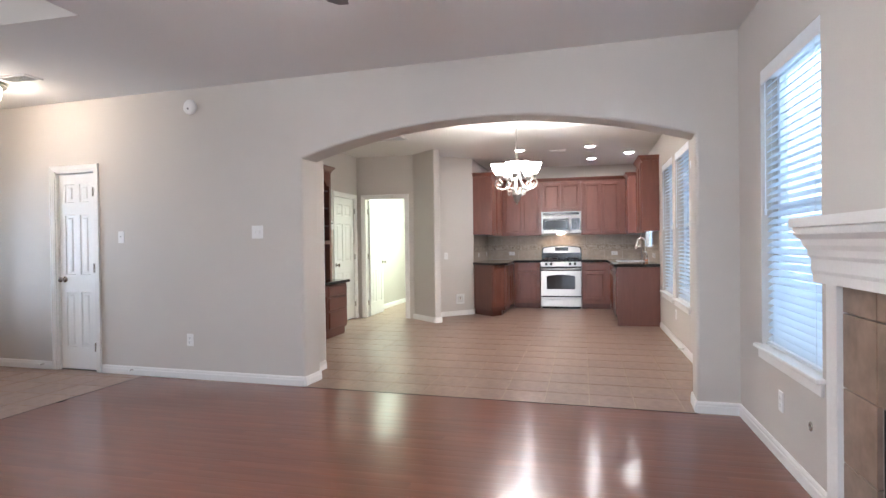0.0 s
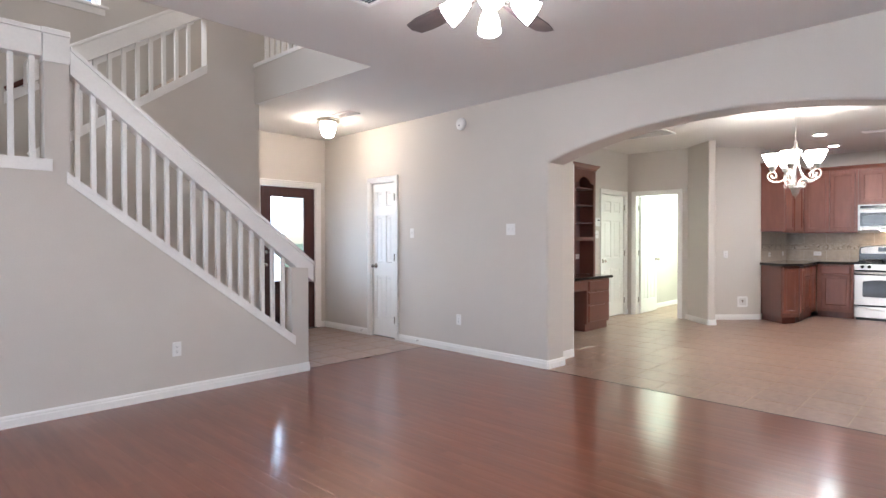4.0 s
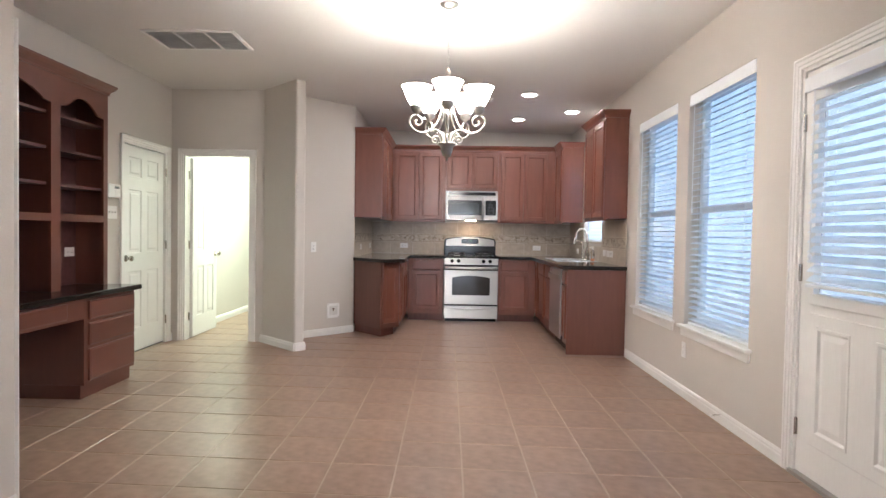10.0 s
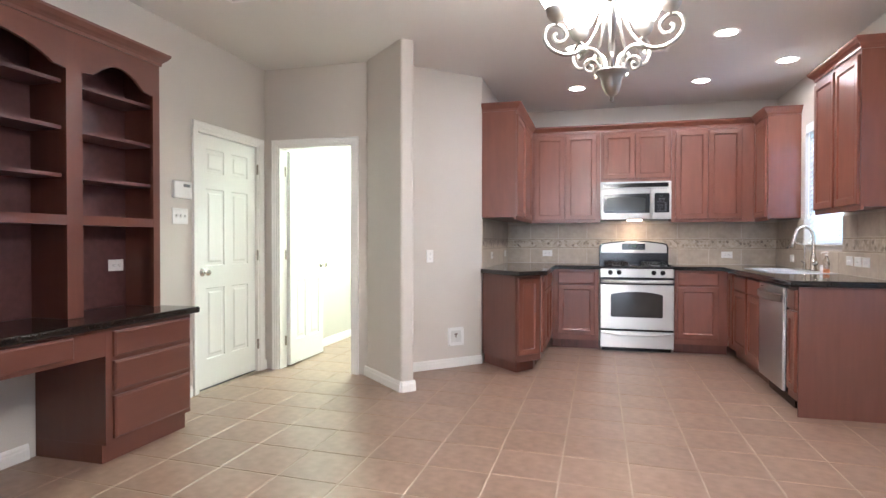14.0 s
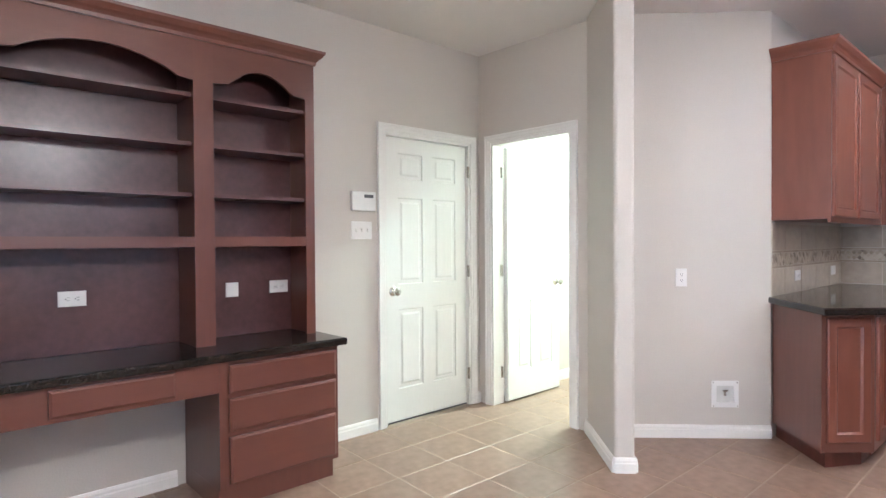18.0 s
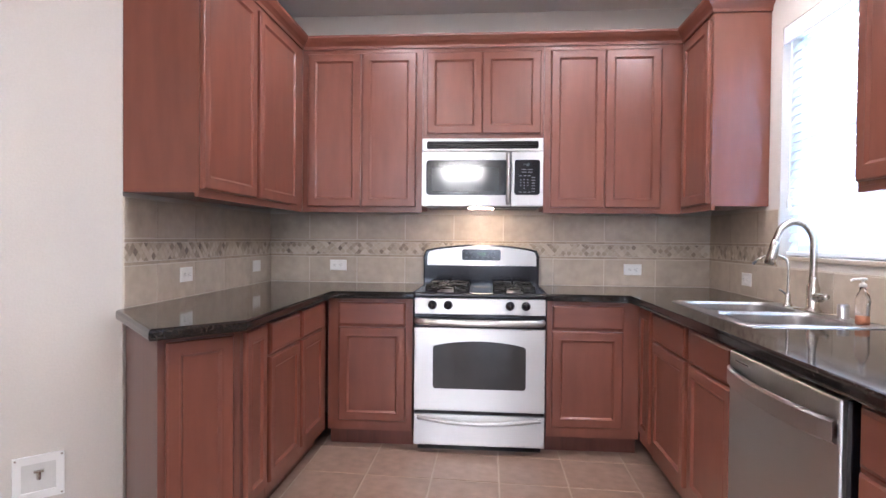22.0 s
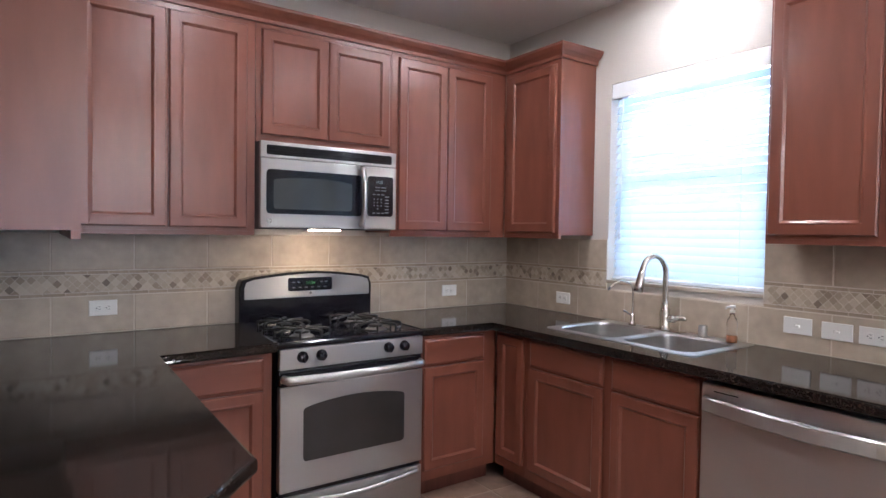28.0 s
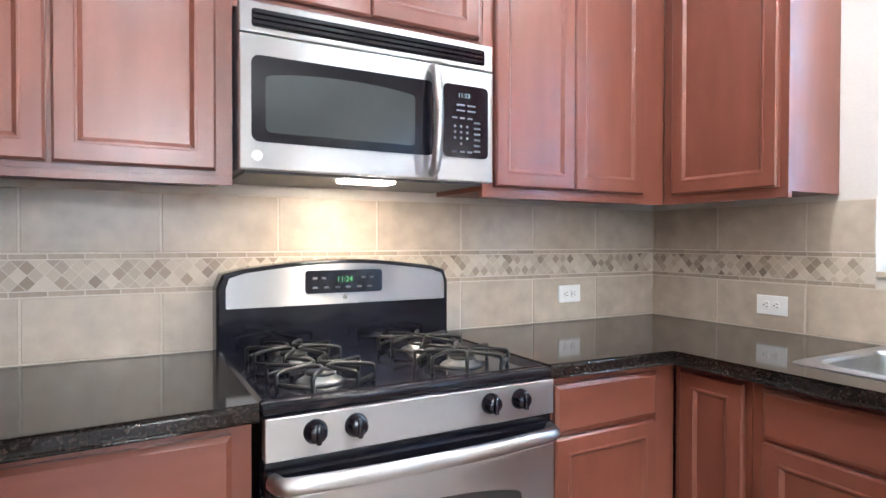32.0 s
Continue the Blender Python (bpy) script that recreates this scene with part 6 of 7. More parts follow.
wall_plate("outlet", pose(XW + TZ, 11.035, 1.024, 0, 0, -90), label="white outlet set sideways in the backsplash", turned=True)
wall_plate("switch", on_left(9.775, 1.360), 0.165, 0.118, 3, "white triple light switch beside the door")
for y in (8.125, 9.17):
    wall_plate("outlet", pose(XL + 0.0168, y, 1.024, 0, 0, 90), label="white outlet set sideways in the bookcase back", turned=True)
wall_plate("blank", pose(XL + 0.0168, 8.89, 1.02, 0, 0, 90), 0.072, 0.08, label="small white plate in the bookcase back")
mD, _ = wall_frame((-3.19, 10.91), (-2.455, 11.645))
wall_plate("outlet", mD @ pose(0.472, 0, 1.04), label="white wall outlet in the fridge recess")


def ice_box():
    t = thing("water_valve_box", "white recessed water valve box in the fridge recess", "valve box", mD @ pose(0.748, 0, 0.285))
    part("frame", wall_mesh(0.168, -0.085, 0.085, 0.012, [(0.028, 0.140, -0.055, 0.055)]), PLASTIC, t).matrix_basis = pose(-0.084, -0.0125, 0)
    # Greyed back in place of the shade inside a deep box.
    part("back", boxed(-0.056, -0.004, -0.055, 0.056, -0.0008, 0.055), RECESS_SHADE, t)
    bm = bmesh.new()
    tube(bm, [(0, -0.008, -0.01), (0, -0.008, 0.02)], 0.008, 8)
    tube(bm, [(-0.016, -0.010, 0.022), (0.016, -0.010, 0.022)], 0.006, 8)
    part("valve", bm, NICKEL, t)
    for x, z in ((-0.075, -0.076), (0.075, -0.076), (-0.075, 0.076), (0.075, 0.076)):
        part("screw", lathe(bmesh.new(), [(0, -0.001), (0.0045, -0.001), (0.0035, 0.0016), (0, 0.002)], 8), NICKEL, t).matrix_basis = pose(x, -0.0126, z, 90, 0, 0)


ice_box()


def keypad():
    t = thing("alarm_keypad", "white alarm keypad with a small grey display", "alarm keypad", on_left(9.784, 1.553))
    part("case", soften(boxed(-0.095, -0.026, -0.064, 0.095, -0.0005, 0.064), 0.006, 2), PLASTIC, t)
    part("display", boxed(0.0, -0.0268, 0.022, 0.072, -0.0262, 0.044), GREYP, t, "grey display")
    for r in range(4):
        for c in range(4):
            part("key", soften(boxed(0.0 + 0.019 * c, -0.0285, -0.05 + 0.016 * r, 0.013 + 0.019 * c, -0.0262, -0.04 + 0.016 * r), 0.001), PLASTIC, t)


keypad()


def smoke_detector():
    t = thing("smoke_detector", "round white smoke detector high on the wall", "smoke detector", on_arch(-4.149, 2.57))
    bm = bmesh.new()
    lathe(bm, [(0, 0), (0.068, 0), (0.070, 0.006), (0.068, 0.022), (0.055, 0.036), (0.03, 0.040), (0, 0.041)], 30)
    bmesh.ops.transform(bm, matrix=pose(0, -0.0005, 0, 90), verts=bm.verts[:])
    part("body", bm, PLASTIC, t, smooth=True)
    bm = bmesh.new()
    lathe(bm, [(0, 0), (0.009, 0), (0.009, 0.003), (0, 0.003)], 12)
    bmesh.ops.transform(bm, matrix=pose(0, -0.041, -0.02, 90), verts=bm.verts[:])
    part("test_button", bm, PRINT, t)


smoke_detector()


def ceiling_vent(x, y, w, d, label, n):
    t = thing("ceiling_vent", label, "vent", pose(x, y, H))
    part("frame", wall_frame_ring(w, d), TRIM, t)
    # Flat dark grey sheet painted as the shade of a hollow duct.
    part("duct", boxed(-w / 2 + 0.015, -d / 2 + 0.015, -0.0025, w / 2 - 0.015, d / 2 - 0.015, -0.0008), GREYP, t)
    for k in range(n):
        yy = -d / 2 + 0.022 + (d - 0.044) * (k + 0.5) / n
        o = part("slat", boxed(-w / 2 + 0.018, -0.008, -0.0012, w / 2 - 0.018, 0.008, 0.0012), TRIM, t)
        o.matrix_basis = pose(0, yy, -0.0075, 32)
    for k in (1, 2):
        if w > 0.5:
            part("divider", boxed(-w / 2 + w * k / 3 - 0.008, -d / 2 + 0.02, -0.012, -w / 2 + w * k / 3 + 0.008, d / 2 - 0.02, -0.004), TRIM, t)


def wall_frame_ring(w, d):
    bm = bmesh.new()
    z0, z1 = -0.013, -0.0006
    a, b = 0.024, 0.0
    for x0, y0, x1, y1 in ((-w / 2, -d / 2, w / 2, -d / 2 + a), (-w / 2, d / 2 - a, w / 2, d / 2), (-w / 2, -d / 2 + a, -w / 2 + a, d / 2 - a), (w / 2 - a, -d / 2 + a, w / 2, d / 2 - a)):
        box(bm, x0, y0, z0, x1, y1, z1)
    return bm


ceiling_vent(-3.33, 9.26, 0.72, 0.46, "wide white slatted return vent in the ceiling", 15)
ceiling_vent(-1.05, 8.0, 0.26, 0.16, "small white slatted vent in the ceiling", 6)
ceiling_vent(-0.95, 11.18, 0.26, 0.14, "small white slatted vent in the kitchen ceiling", 5)
ceiling_vent(-5.33, 5.62, 0.34, 0.18, "small white slatted vent in the entry ceiling", 6)
ceiling_vent(-2.54, 3.72, 0.34, 0.18, "white slatted vent in the living room ceiling", 6)


def door_stop(m):
    t = thing("door_stop", "spring door stop on the baseboard", "door stop", m)
    bm = bmesh.new()
    tube(bm, [(0.005 * math.cos(k * 0.9), -0.017 - 0.0012 * k, 0.005 * math.sin(k * 0.9)) for k in range(45)], 0.0014, 5)
    part("spring", bm, NICKEL, t)
    part("tip", tube(bmesh.new(), [(0, -0.068, 0), (0, -0.08, 0)], 0.0075, 10), PLASTIC, t)


door_stop(on_right(8.39, 0.055))
door_stop(on_arch(-4.865, 0.055))
door_stop(on_arch(-6.02, 0.055))
g = thing("gas_key_valve", "round metal gas key valve low on the wall", "gas valve", on_right(4.76, 0.33))
bm = bmesh.new()
lathe(bm, [(0, 0), (0.024, 0), (0.022, 0.005), (0.010, 0.006), (0.008, 0.003), (0, 0.003)], 18)
bmesh.ops.transform(bm, matrix=pose(0, -0.0005, 0, 90), verts=bm.verts[:])
part("rosette", bm, NICKEL, g, smooth=True)

# ---- outdoors ----
bm = boxed(0.70, -1.0, -0.60, 2.6, 20.0, -0.50)
tagged(obj("patio", bm, CONCRETE), "pale concrete walk along the house", "patio", kind="structure")
# Added pale slab: bounces sunlight so the front door pane looks white.
bm = boxed(-18.0, 3.0, -0.60, -7.20, 9.0, -0.12)
tagged(obj("pavement", bm, CONCRETE), "pale slab added to whiten the view through the front door", "porch", kind="structure")
bm = boxed(-400, -400, -0.75, 400, 400, -0.55)
tagged(obj("ground", bm, GRASS), "green lawn round the house", "lawn", kind="structure")
fn = thing("fence", "weathered wooden board fence across the yard", "fence", pose(3.4, 0, -0.55))
bd = None
for k in range(200):
    mm = pose(0.01 * math.sin(k * 2.3), -4 + 0.152 * k, 0.01 * math.sin(k * 5.1))
    if bd is None:
        bd = part("board", boxed(0, 0, 0, 0.02, 0.145, 1.85), FENCE, fn)
        bd.matrix_basis = mm
    else:
        again(bd, fn, mm)
for z in (0.35, 1.45):
    part("rail", boxed(0.021, -4, z, 0.06, 26.4, z + 0.09), FENCE, fn)


def tree(x, y, h, seed):
    rnd = random.Random(seed)
    t = thing("tree", "leafy green yard tree behind the fence", "tree", pose(x, y, -0.55), "yard trees")
    part("trunk", tube(bmesh.new(), [(0, 0, 0), (0.05, 0.03, h * 0.25), (-0.03, 0.06, h * 0.5), (0.04, 0, h * 0.8)], [0.16, 0.13, 0.09, 0.03], 10), BARK, t, smooth=True)
    bm = bmesh.new()
    for k in range(7):
        a = rnd.random() * 6.28
        tube(bm, [(0, 0, h * (0.3 + 0.07 * k)), (0.6 * math.cos(a), 0.6 * math.sin(a), h * (0.42 + 0.07 * k)), (1.2 * math.cos(a), 1.2 * math.sin(a), h * (0.5 + 0.07 * k))], [0.06, 0.04, 0.015], 6)
    part("limbs", bm, BARK, t)
    vs, fs = [], []
    for k in range(4200):
        a, u = rnd.random() * 6.28, rnd.random()
        r = (0.4 + 1.5 * math.sin(math.pi * (0.15 + 0.8 * u))) * (0.35 + 0.65 * rnd.random() ** 0.5) * (1 + 0.25 * math.sin(3 * a + seed) + 0.2 * math.sin(9 * u + a))
        c = Vector((r * math.cos(a), r * math.sin(a), h * (0.30 + 0.75 * u)))
        q = Euler((rnd.random() * 6.28, rnd.random() * 6.28, rnd.random() * 6.28)).to_matrix()
        s = rnd.uniform(0.05, 0.11)
        i = len(vs)
        vs += [tuple(c + q @ Vector(p)) for p in ((-s, 0, 0), (0, -s * 0.5, 0.01), (s, 0, 0), (0, s * 0.5, 0.01))]
        fs.append((i, i + 1, i + 2, i + 3))
    me = bpy.data.meshes.new("crown")
    me.from_pydata(vs, [], fs)
    me.materials.append(LEAF)
    o = new("crown", me)
    o.parent = t


for k, (x, y, h) in enumerate(((5.6, 6.0, 5.5), (5.8, 10.5, 6.2), (5.3, 13.6, 5.6), (6.0, 16.6, 6.4), (6.6, 20.0, 6.6), (7.0, 24.0, 7.0))):
    tree(x, y, h, k + 3)


sh = thing("wire_shelf", "white wire shelf on the laundry room wall", "shelf", pose(-4.33, 13.8, 1.78))
for q in (0.0, 0.035, 0.30):
    part("rod", tube(bmesh.new(), [(0.0, -0.02 - q if q else -0.305, -0.03 if not q else 0.0), (1.04, -0.02 - q if q else -0.305, -0.03 if not q else 0.0)], 0.004, 6), PLASTIC, sh)
bm = bmesh.new()
for k in range(40):
    tube(bm, [(0.01 + 0.026 * k, -0.004, 0.003), (0.01 + 0.026 * k, -0.322, 0.003), (0.01 + 0.026 * k, -0.326, -0.03)], 0.002, 4)
tagged(part("wires", bm, PLASTIC, sh), kind="stuff")
for k in (0.2, 0.75):
    part("bracket", tube(bmesh.new(), [(k, -0.003, -0.25), (k, -0.30, -0.004)], 0.005, 6), PLASTIC, sh)

# ---- lamps ----
def can_light(x, y, group="recessed kitchen lights"):
    t = thing("recessed_light", "round recessed ceiling light, lit, with white trim ring", "ceiling light", pose(x, y, H), group)
    part("trim_ring", lathe(bmesh.new(), [(0.070, 0.0), (0.095, 0.0), (0.097, -0.004), (0.090, -0.008), (0.072, -0.007), (0.070, 0.0)], 28), TRIM, t, smooth=True)
    part("lens", lathe(bmesh.new(), [(0, -0.0045), (0.068, -0.0045), (0.070, -0.002), (0, -0.002)], 28), CANLIGHT, t, "glowing lens", True)


for cx, cy in ((-0.445, 10.93), (0.198, 11.78), (-0.406, 12.29), (-1.588, 12.27), (-1.55, 11.0)):
    can_light(cx, cy)


def bell(bm, r0, r1, h, at, steps=28, thick=0.003):
    prof = []
    for k in range(9):
        s = k / 8
        prof.append((r0 + (r1 - r0) * (0.62 * s + 0.38 * s ** 4) + 0.012 * math.sin(s * math.pi), h * s))
    inner = [(max(r - thick, 0.002), z) for r, z in prof[::-1]]
    lathe(bm, [(0, 0)] + prof + inner + [(0, 0.004)], steps, at)
    return bm


def chandelier(cx, cy, cz):
    """cz is the height of the lowest tip."""
    t = thing("chandelier", "brushed nickel chandelier with five lit frosted glass bells and scrolled arms", "chandelier", pose(cx, cy, cz))
    top = H - cz
    part("canopy", lathe(bmesh.new(), [(0, top), (0.065, top), (0.062, top - 0.012), (0.035, top - 0.028), (0.012, top - 0.035), (0, top - 0.035)], 24), FORGED, t, smooth=True)
    bm = bmesh.new()
    z, k = 0.61, 0
    while z < top - 0.03:
        ring = [(0.008 * math.cos(a) if k % 2 else 0, 0 if k % 2 else 0.008 * math.cos(a), z + 0.014 + 0.016 * math.sin(a)) for a in [2 * math.pi * q / 10 for q in range(10)]]
        tube(bm, ring, 0.0018, 5, True)
        z, k = z + 0.025, k + 1
    part("chain", bm, FORGED, t)
    part("finial", lathe(bmesh.new(), [(0, 0), (0.007, 0.004), (0.006, 0.020), (0.012, 0.026), (0.026, 0.034), (0.036, 0.062), (0.041, 0.092), (0.052, 0.108), (0.061, 0.113), (0.059, 0.119), (0.02, 0.121), (0, 0.121)], 24), FORGED, t, smooth=True)
    part("stem", lathe(bmesh.new(), [(0, 0.12), (0.009, 0.12), (0.010, 0.15), (0.006, 0.17), (0.013, 0.20), (0.013, 0.33), (0.010, 0.42), (0.026, 0.50), (0.030, 0.53), (0.014, 0.56), (0.022, 0.585), (0.008, 0.61), (0, 0.62)], 16), FORGED, t, smooth=True)
    for q in range(5):
        a = radians(-18 + 72 * q)
        ca, sa = math.cos(a), math.sin(a)

        def around(pts):
            return [(r * ca, r * sa, z) for r, z in pts]
        R = 0.212
        s = [(0.030, 0.118), (0.040, 0.165), (0.068, 0.198), (0.108, 0.197), (0.150, 0.180), (0.190, 0.178), (0.232, 0.197), (0.258, 0.235), (0.250, 0.272), (0.220, 0.290), (0.188, 0.278), (0.176, 0.250), (0.190, 0.226), (0.215, 0.226), (0.224, 0.245), (0.212, 0.256)]
        arm = part("arm", tube(bmesh.new(), arc_path(around(s), 4), 0.0072, 9), FORGED, t, "scrolled nickel arm", True)
        part("collar", tube(bmesh.new(), around([(0.094, 0.200), (0.124, 0.190)]), 0.012, 10), FORGED, arm, smooth=True)
        bm = bmesh.new()
        tube(bm, arc_path(around([(0.010, 0.52), (0.020, 0.44), (0.034, 0.36), (0.055, 0.285), (0.085, 0.228), (0.118, 0.196)]), 4), 0.0062, 8)
        tube(bm, arc_path(around([(0.046, 0.120), (0.058, 0.150), (0.085, 0.160), (0.106, 0.142), (0.100, 0.118), (0.078, 0.116), (0.074, 0.134), (0.088, 0.138)]), 4), 0.0055, 8)
        part("scroll", bm, FORGED, t, smooth=True)
        part("cup", lathe(bmesh.new(), [(0, 0.285), (0.008, 0.285), (0.010, 0.296), (0.024, 0.304), (0.036, 0.320), (0.040, 0.342), (0.043, 0.350), (0.038, 0.352), (0, 0.352)], 20, (R * ca, R * sa, 0)), FORGED, t, "nickel shade holder", True)
        sh = part("glass_shade", bell(bmesh.new(), 0.038, 0.100, 0.124, (R * ca, R * sa, 0.350)), BULB, t, "lit frosted glass bell", True)
        sh.data.materials.append(LINING)
        for f in sh.data.polygons:
            f.material_index = int(f.index >= 280)


chandelier(-1.32, 8.47, 1.705)


def foyer_light(x, y, z):
    t = thing("flush_ceiling_light", "flush brushed nickel ceiling light with a lit glass bowl", "ceiling light", pose(x, y, z))
    part("rim", lathe(bmesh.new(), [(0, 0), (0.135, 0), (0.142, -0.018), (0.138, -0.040), (0.105, -0.048), (0, -0.048)], 30), NICKEL, t, smooth=True)
    part("bowl", lathe(bmesh.new(), [(0.098, -0.048), (0.099, -0.08), (0.082, -0.15), (0.064, -0.20), (0.030, -0.222), (0, -0.225)], 28), FOYLIGHT, t, "lit alabaster glass bowl", True)
    part("finial", lathe(bmesh.new(), [(0, -0.225), (0.012, -0.226), (0.012, -0.236), (0.006, -0.246), (0, -0.25)], 12), NICKEL, t, smooth=True)


foyer_light(-5.72, 5.66, H)
foyer_light(-4.3, 5.5, 5.3)


def ceiling_fan(cx, cy):
    t = thing("ceiling_fan", "ceiling fan with dark blades and lit glass bell shades", "ceiling fan", pose(cx, cy, H))
    part("canopy", lathe(bmesh.new(), [(0, 0), (0.075, 0), (0.07, -0.03), (0.03, -0.06), (0, -0.06)], 24), NICKEL, t, smooth=True)
    part("rod", lathe(bmesh.new(), [(0.013, -0.05), (0.013, -0.16), (0, -0.16)], 12), NICKEL, t)
    part("motor", lathe(bmesh.new(), [(0, -0.15), (0.06, -0.15), (0.115, -0.175), (0.12, -0.235), (0.085, -0.27), (0.05, -0.28), (0.045, -0.315), (0.05, -0.325), (0.03, -0.335), (0, -0.338)], 28), NICKEL, t, smooth=True)
    for k in range(5):
        a = 360 / 5 * k + 27
        bm = bmesh.new()
        out = [(0.19, -0.045), (0.30, -0.062), (0.55, -0.070), (0.655, -0.055), (0.68, 0.0), (0.655, 0.055), (0.55, 0.070), (0.30, 0.062), (0.19, 0.045)]
        prism(bm, out, -0.004, 0.004)
        b = part("blade", bm, FANBLADE, t)
        b.matrix_basis = pose(0, 0, -0.240, 0, 0, a) @ pose(0, 0, 0, 10, 0, 0)
        i = part("blade_iron", soften(boxed(0.10, -0.018, -0.01, 0.25, 0.018, -0.003), 0.003), NICKEL, t)
        i.matrix_basis = pose(0, 0, -0.240, 0, 0, a) @ pose(0, 0, 0, 10, 0, 0)
    for k in range(4):
        a = 90 * k + 40
        bm = bell(bmesh.new(), 0.028, 0.062, 0.12, (0, 0, 0.03))
        bmesh.ops.transform(bm, matrix=pose(0, 0, -0.275, 0, 0, a) @ pose(0.095, 0, 0, 0, 126, 0), verts=bm.verts[:])
        part("glass_shade", bm, FANLIGHT, t, "lit frosted glass bell", True)
        bm = bmesh.new()
        lathe(bm, [(0, -0.05), (0.009, -0.05), (0.010, 0.0), (0.014, 0.02), (0.028, 0.035), (0, 0.035)], 14)
        bmesh.ops.transform(bm, matrix=pose(0, 0, -0.275, 0, 0, a) @ pose(0.09, 0, 0, 0, 126, 0), verts=bm.verts[:])
        part("socket", bm, NICKEL, t, smooth=True)


ceiling_fan(-1.67, 3.72)

# ---- floors, laid piece by piece ----
def tile_floor(name, label, region, x0, y0, px, py, gap=0.0085, slope=0.0):
    """Square-edged tiles on a bed of grout; each region is a rectangle, trimmed along the arch if so told. The cross joints run at a slope."""
    f = new(name)
    tagged(f, label, "floor", kind="structure")
    shared = {}

    def clamp(v, lo, hi):
        return max(lo, min(hi, v))
    for (xa, ya, xb, yb), trim in region:
        lean = abs(slope) * (xb - xa)
        i0, i1 = math.floor((xa - x0) / px), math.ceil((xb - x0) / px)
        j0, j1 = math.floor((ya - lean - y0) / py), math.ceil((yb + lean - y0) / py)
        for i in range(i0, i1):
            for j in range(j0, j1):
                a, b = max(xa, x0 + i * px) + gap / 2, min(xb, x0 + (i + 1) * px) - gap / 2
                if b - a < 0.02:
                    continue
                ends = []
                for x in (a, b):
                    y = y0 + j * py + slope * (x - x0)
                    low = max(ya, arch_y(x) - 0.03) if trim else ya
                    ends.append((clamp(y + gap / 2, low, yb), clamp(y + py - gap / 2, low, yb)))
                (c0, d0), (c1, d1) = ends
                if min(d0 - c0, d1 - c1) < 0.015:
                    continue
                key = tuple(round(q, 3) for q in (b - a, d0 - c0, c1 - c0, d1 - c0))
                if key not in shared:
                    bm = bmesh.new()
                    w, e = b - a, 0.002
                    plan = ((0, 0), (w, c1 - c0), (w, d1 - c0), (0, d0 - c0))
                    rim = ((e, e), (w - e, c1 - c0 + e), (w - e, d1 - c0 - e), (e, d0 - c0 - e))
                    lo, mid = [[bm.verts.new((x, y, z)) for x, y in plan] for z in (-0.008, -0.001)]
                    hi = [bm.verts.new((x, y, 0)) for x, y in rim]
                    bm.faces.new(hi)
                    for k in range(4):
                        bm.faces.new((lo[k], lo[(k + 1) % 4], mid[(k + 1) % 4], mid[k]))
                        bm.faces.new((mid[k], mid[(k + 1) % 4], hi[(k + 1) % 4], hi[k]))
                    ob = part("tile", bm, FTILE, f)
                    shared[key] = ob
                else:
                    ob = again(shared[key], f)
                ob.matrix_basis = pose(a, c0, 0.0003 * math.sin(i * 7.3 + j * 3.1), 0.06 * math.sin(i * 3.7 + j), 0.06 * math.cos(i + j * 5.1), 0)
    return f


kf = tile_floor("floor_kitchen", "brown ceramic tile floor with pale grout", [((XL, 6.0, XW, YB), True), ((XL, 13.28, -3.28, 13.8), False)], -1.893, 8.69, 0.3425, 0.360, slope=-0.055)
part("grout_bed", boxed(-4.5, 6.0, -0.05, 0.7, 13.9, -0.002), GROUT, kf)
ef = tile_floor("floor_entry", "brown ceramic tile floor in the entry hall", [((-6.97, 4.6, -4.735, 6.6), False)], -4.735, 4.6, 0.3325, 0.3325)
part("grout_bed", boxed(-7.1, 4.6, -0.05, -4.735, 6.7, -0.002), GROUT, ef)


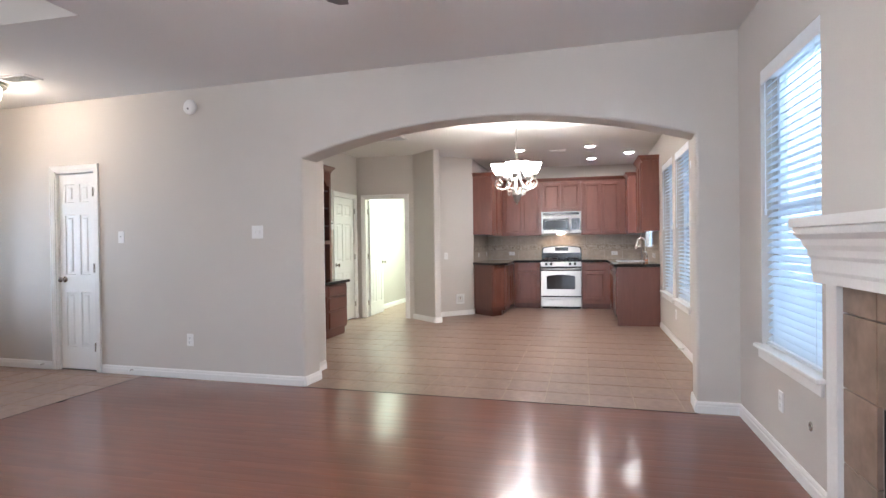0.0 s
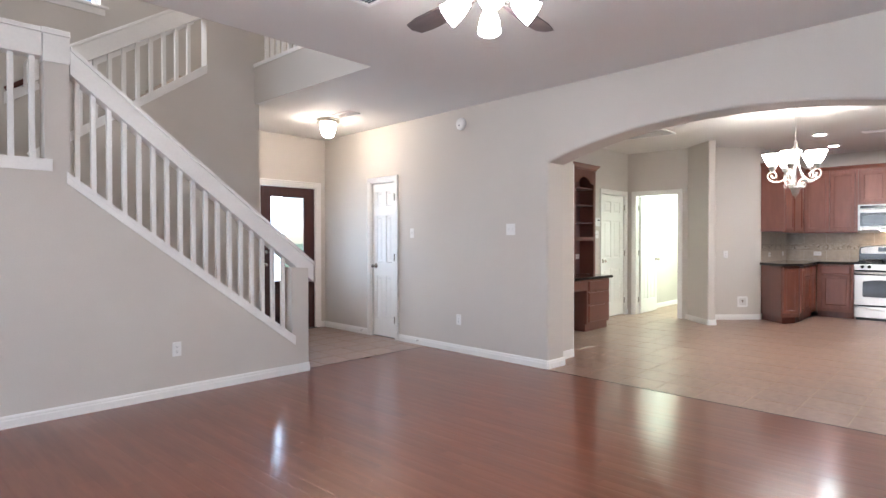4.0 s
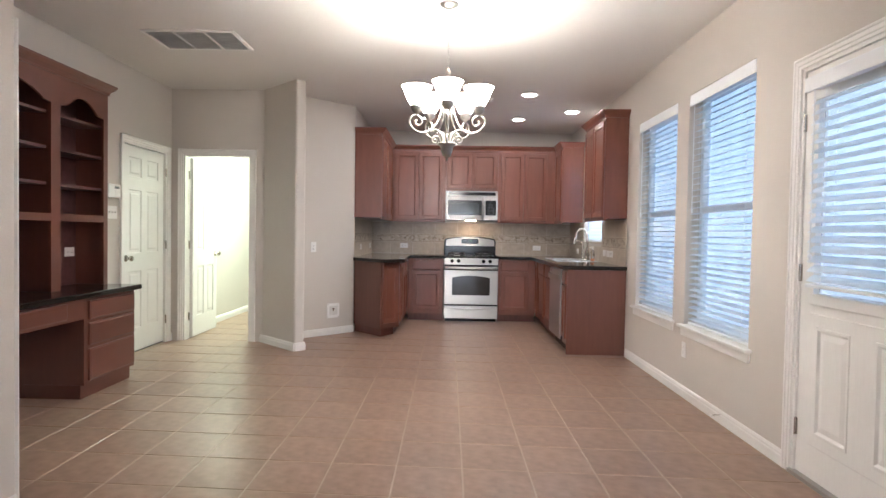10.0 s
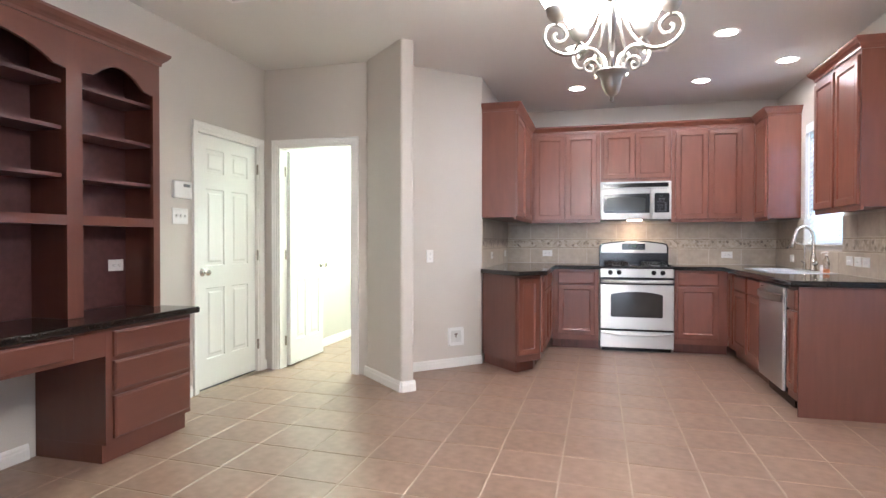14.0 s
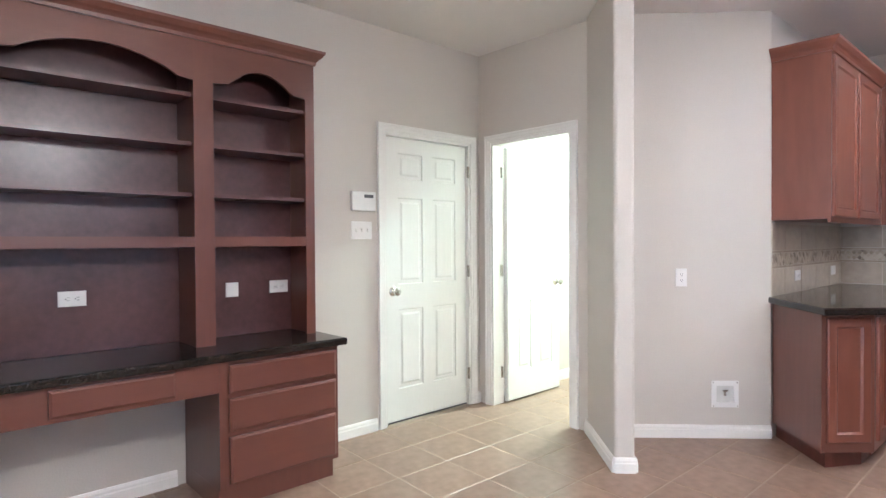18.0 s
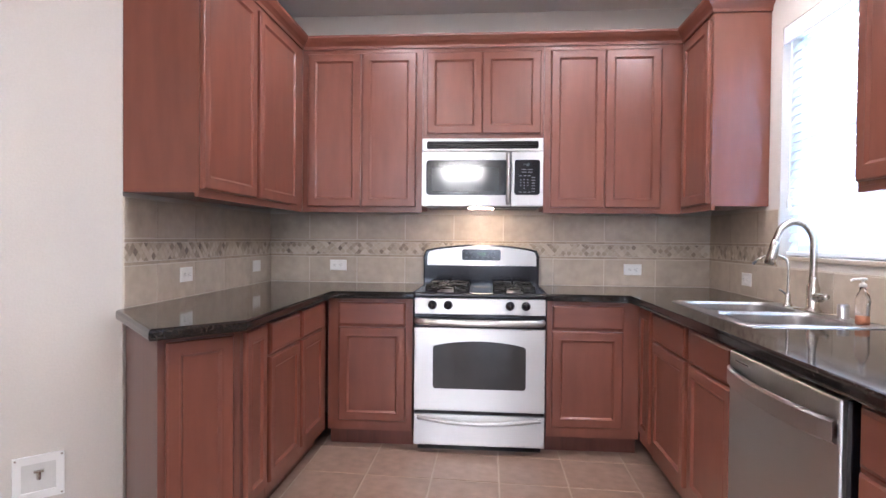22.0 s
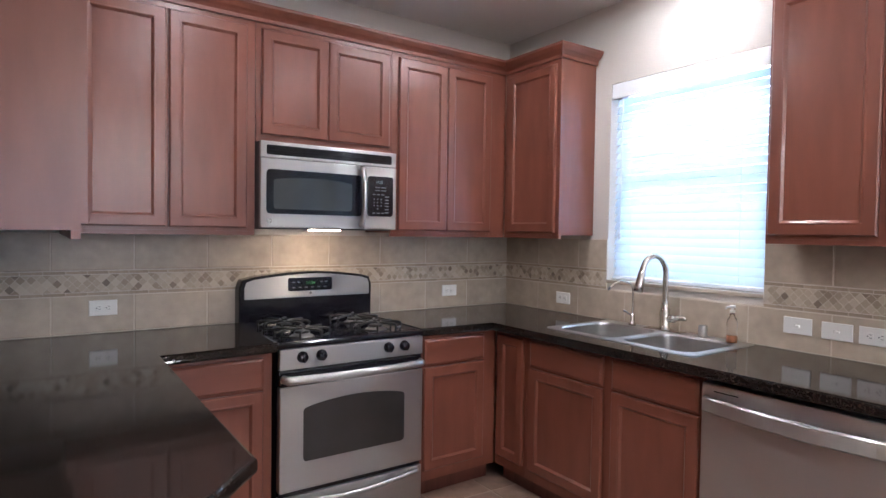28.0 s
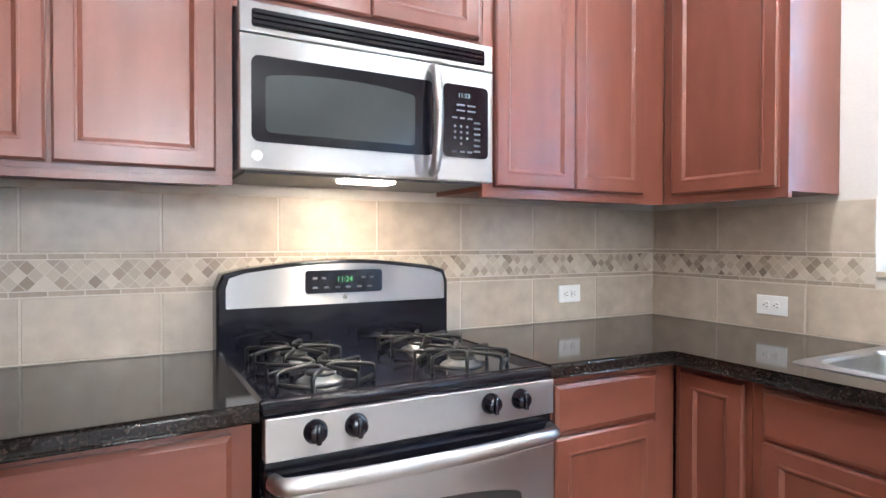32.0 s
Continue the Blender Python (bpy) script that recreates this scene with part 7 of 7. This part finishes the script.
def plank_floor():
    f = new("floor_living")
    tagged(f, "glossy red-brown cherry plank floor", "floor", kind="structure")
    rnd = random.Random(7)
    rest = bmesh.new()
    width, count = 0.083, 0
    y = -2.0
    rows = []
    while y < 6.5:
        rows.append(y)
        y += width

    def plank(bm, x0, y0, x1, ya, yb):
        rim = [bm.verts.new(v) for v in ((x0, y0, 0), (x1, y0, 0), (x1, yb, 0), (x0, ya, 0))]
        lo = [bm.verts.new((v.co.x, v.co.y, -0.012)) for v in rim]
        # eased long edges and a slight lean of its own
        lean, crown = rnd.uniform(-0.00022, 0.00022), rnd.uniform(0.00008, 0.00022)
        lines = [[rim[0], rim[1]]]
        for u, z in ((0.12, crown - lean), (0.5, crown * 1.35), (0.88, crown + lean)):
            lines.append([bm.verts.new((x0, y0 + (ya - y0) * u, 0.0002 + z)), bm.verts.new((x1, y0 + (yb - y0) * u, 0.0002 + z))])
        lines.append([rim[3], rim[2]])
        for p, q in zip(lines, lines[1:]):
            bm.faces.new((p[0], p[1], q[1], q[0]))
        bm.faces.new((lo[0], lo[1], rim[1], rim[0]))
        bm.faces.new((lo[2], lo[3], rim[3], rim[2]))
        bm.faces.new((lo[1], lo[2], rim[2], rim[1]))
        bm.faces.new((lo[3], lo[0], rim[0], rim[3]))
    for y in rows:
        x = -4.735 - rnd.random() * 0.9
        while x < 0.6:
            ln = rnd.uniform(0.5, 1.35)
            xa, xb = max(x, -4.73), min(x + ln, 0.6)
            x += ln
            lim = lambda q: min(y + width, arch_y(q) - 0.036)
            head, foot = arch_y(xa) - 0.036 - y, arch_y(xb) - 0.036 - y
            if head > 0.004 > foot:
                xb = xa + (xb - xa) * (head - 0.004) / (head - foot)
            ya, yb = lim(xa), lim(xb)
            if xb - xa < 0.03 or min(ya, yb) - y < 0.003:
                continue
            if y > 2.9 and count < 300:
                bm = bmesh.new()
                plank(bm, xa, y, xb, ya, yb)
                for v in bm.verts:
                    v.co.x -= xa
                    v.co.y -= y
                ob = part("plank", bm, PLANK, f)
                ob.matrix_basis = pose(xa, y, 0)
                count += 1
            else:
                plank(rest, xa, y, xb, ya, yb)
    tagged(part("planks", rest, PLANKS, f), kind="stuff")
    part("underlay", boxed(-4.735, -2.1, -0.06, 0.7, 6.0, -0.010), INSIDE, f)
    bm = prism(bmesh.new(), [(-3.0, arch_y(-3.0) - 0.036), (0.24, arch_y(0.24) - 0.036), (0.24, arch_y(0.24) - 0.029), (-3.0, arch_y(-3.0) - 0.029)], -0.01, 0.003)
    part("edge_strip", bm, IRON, f, "dark strip where wood meets tile")
    part("edge_strip", boxed(-4.738, 4.66, -0.01, -4.731, 6.33, 0.002), IRON, f)


plank_floor()
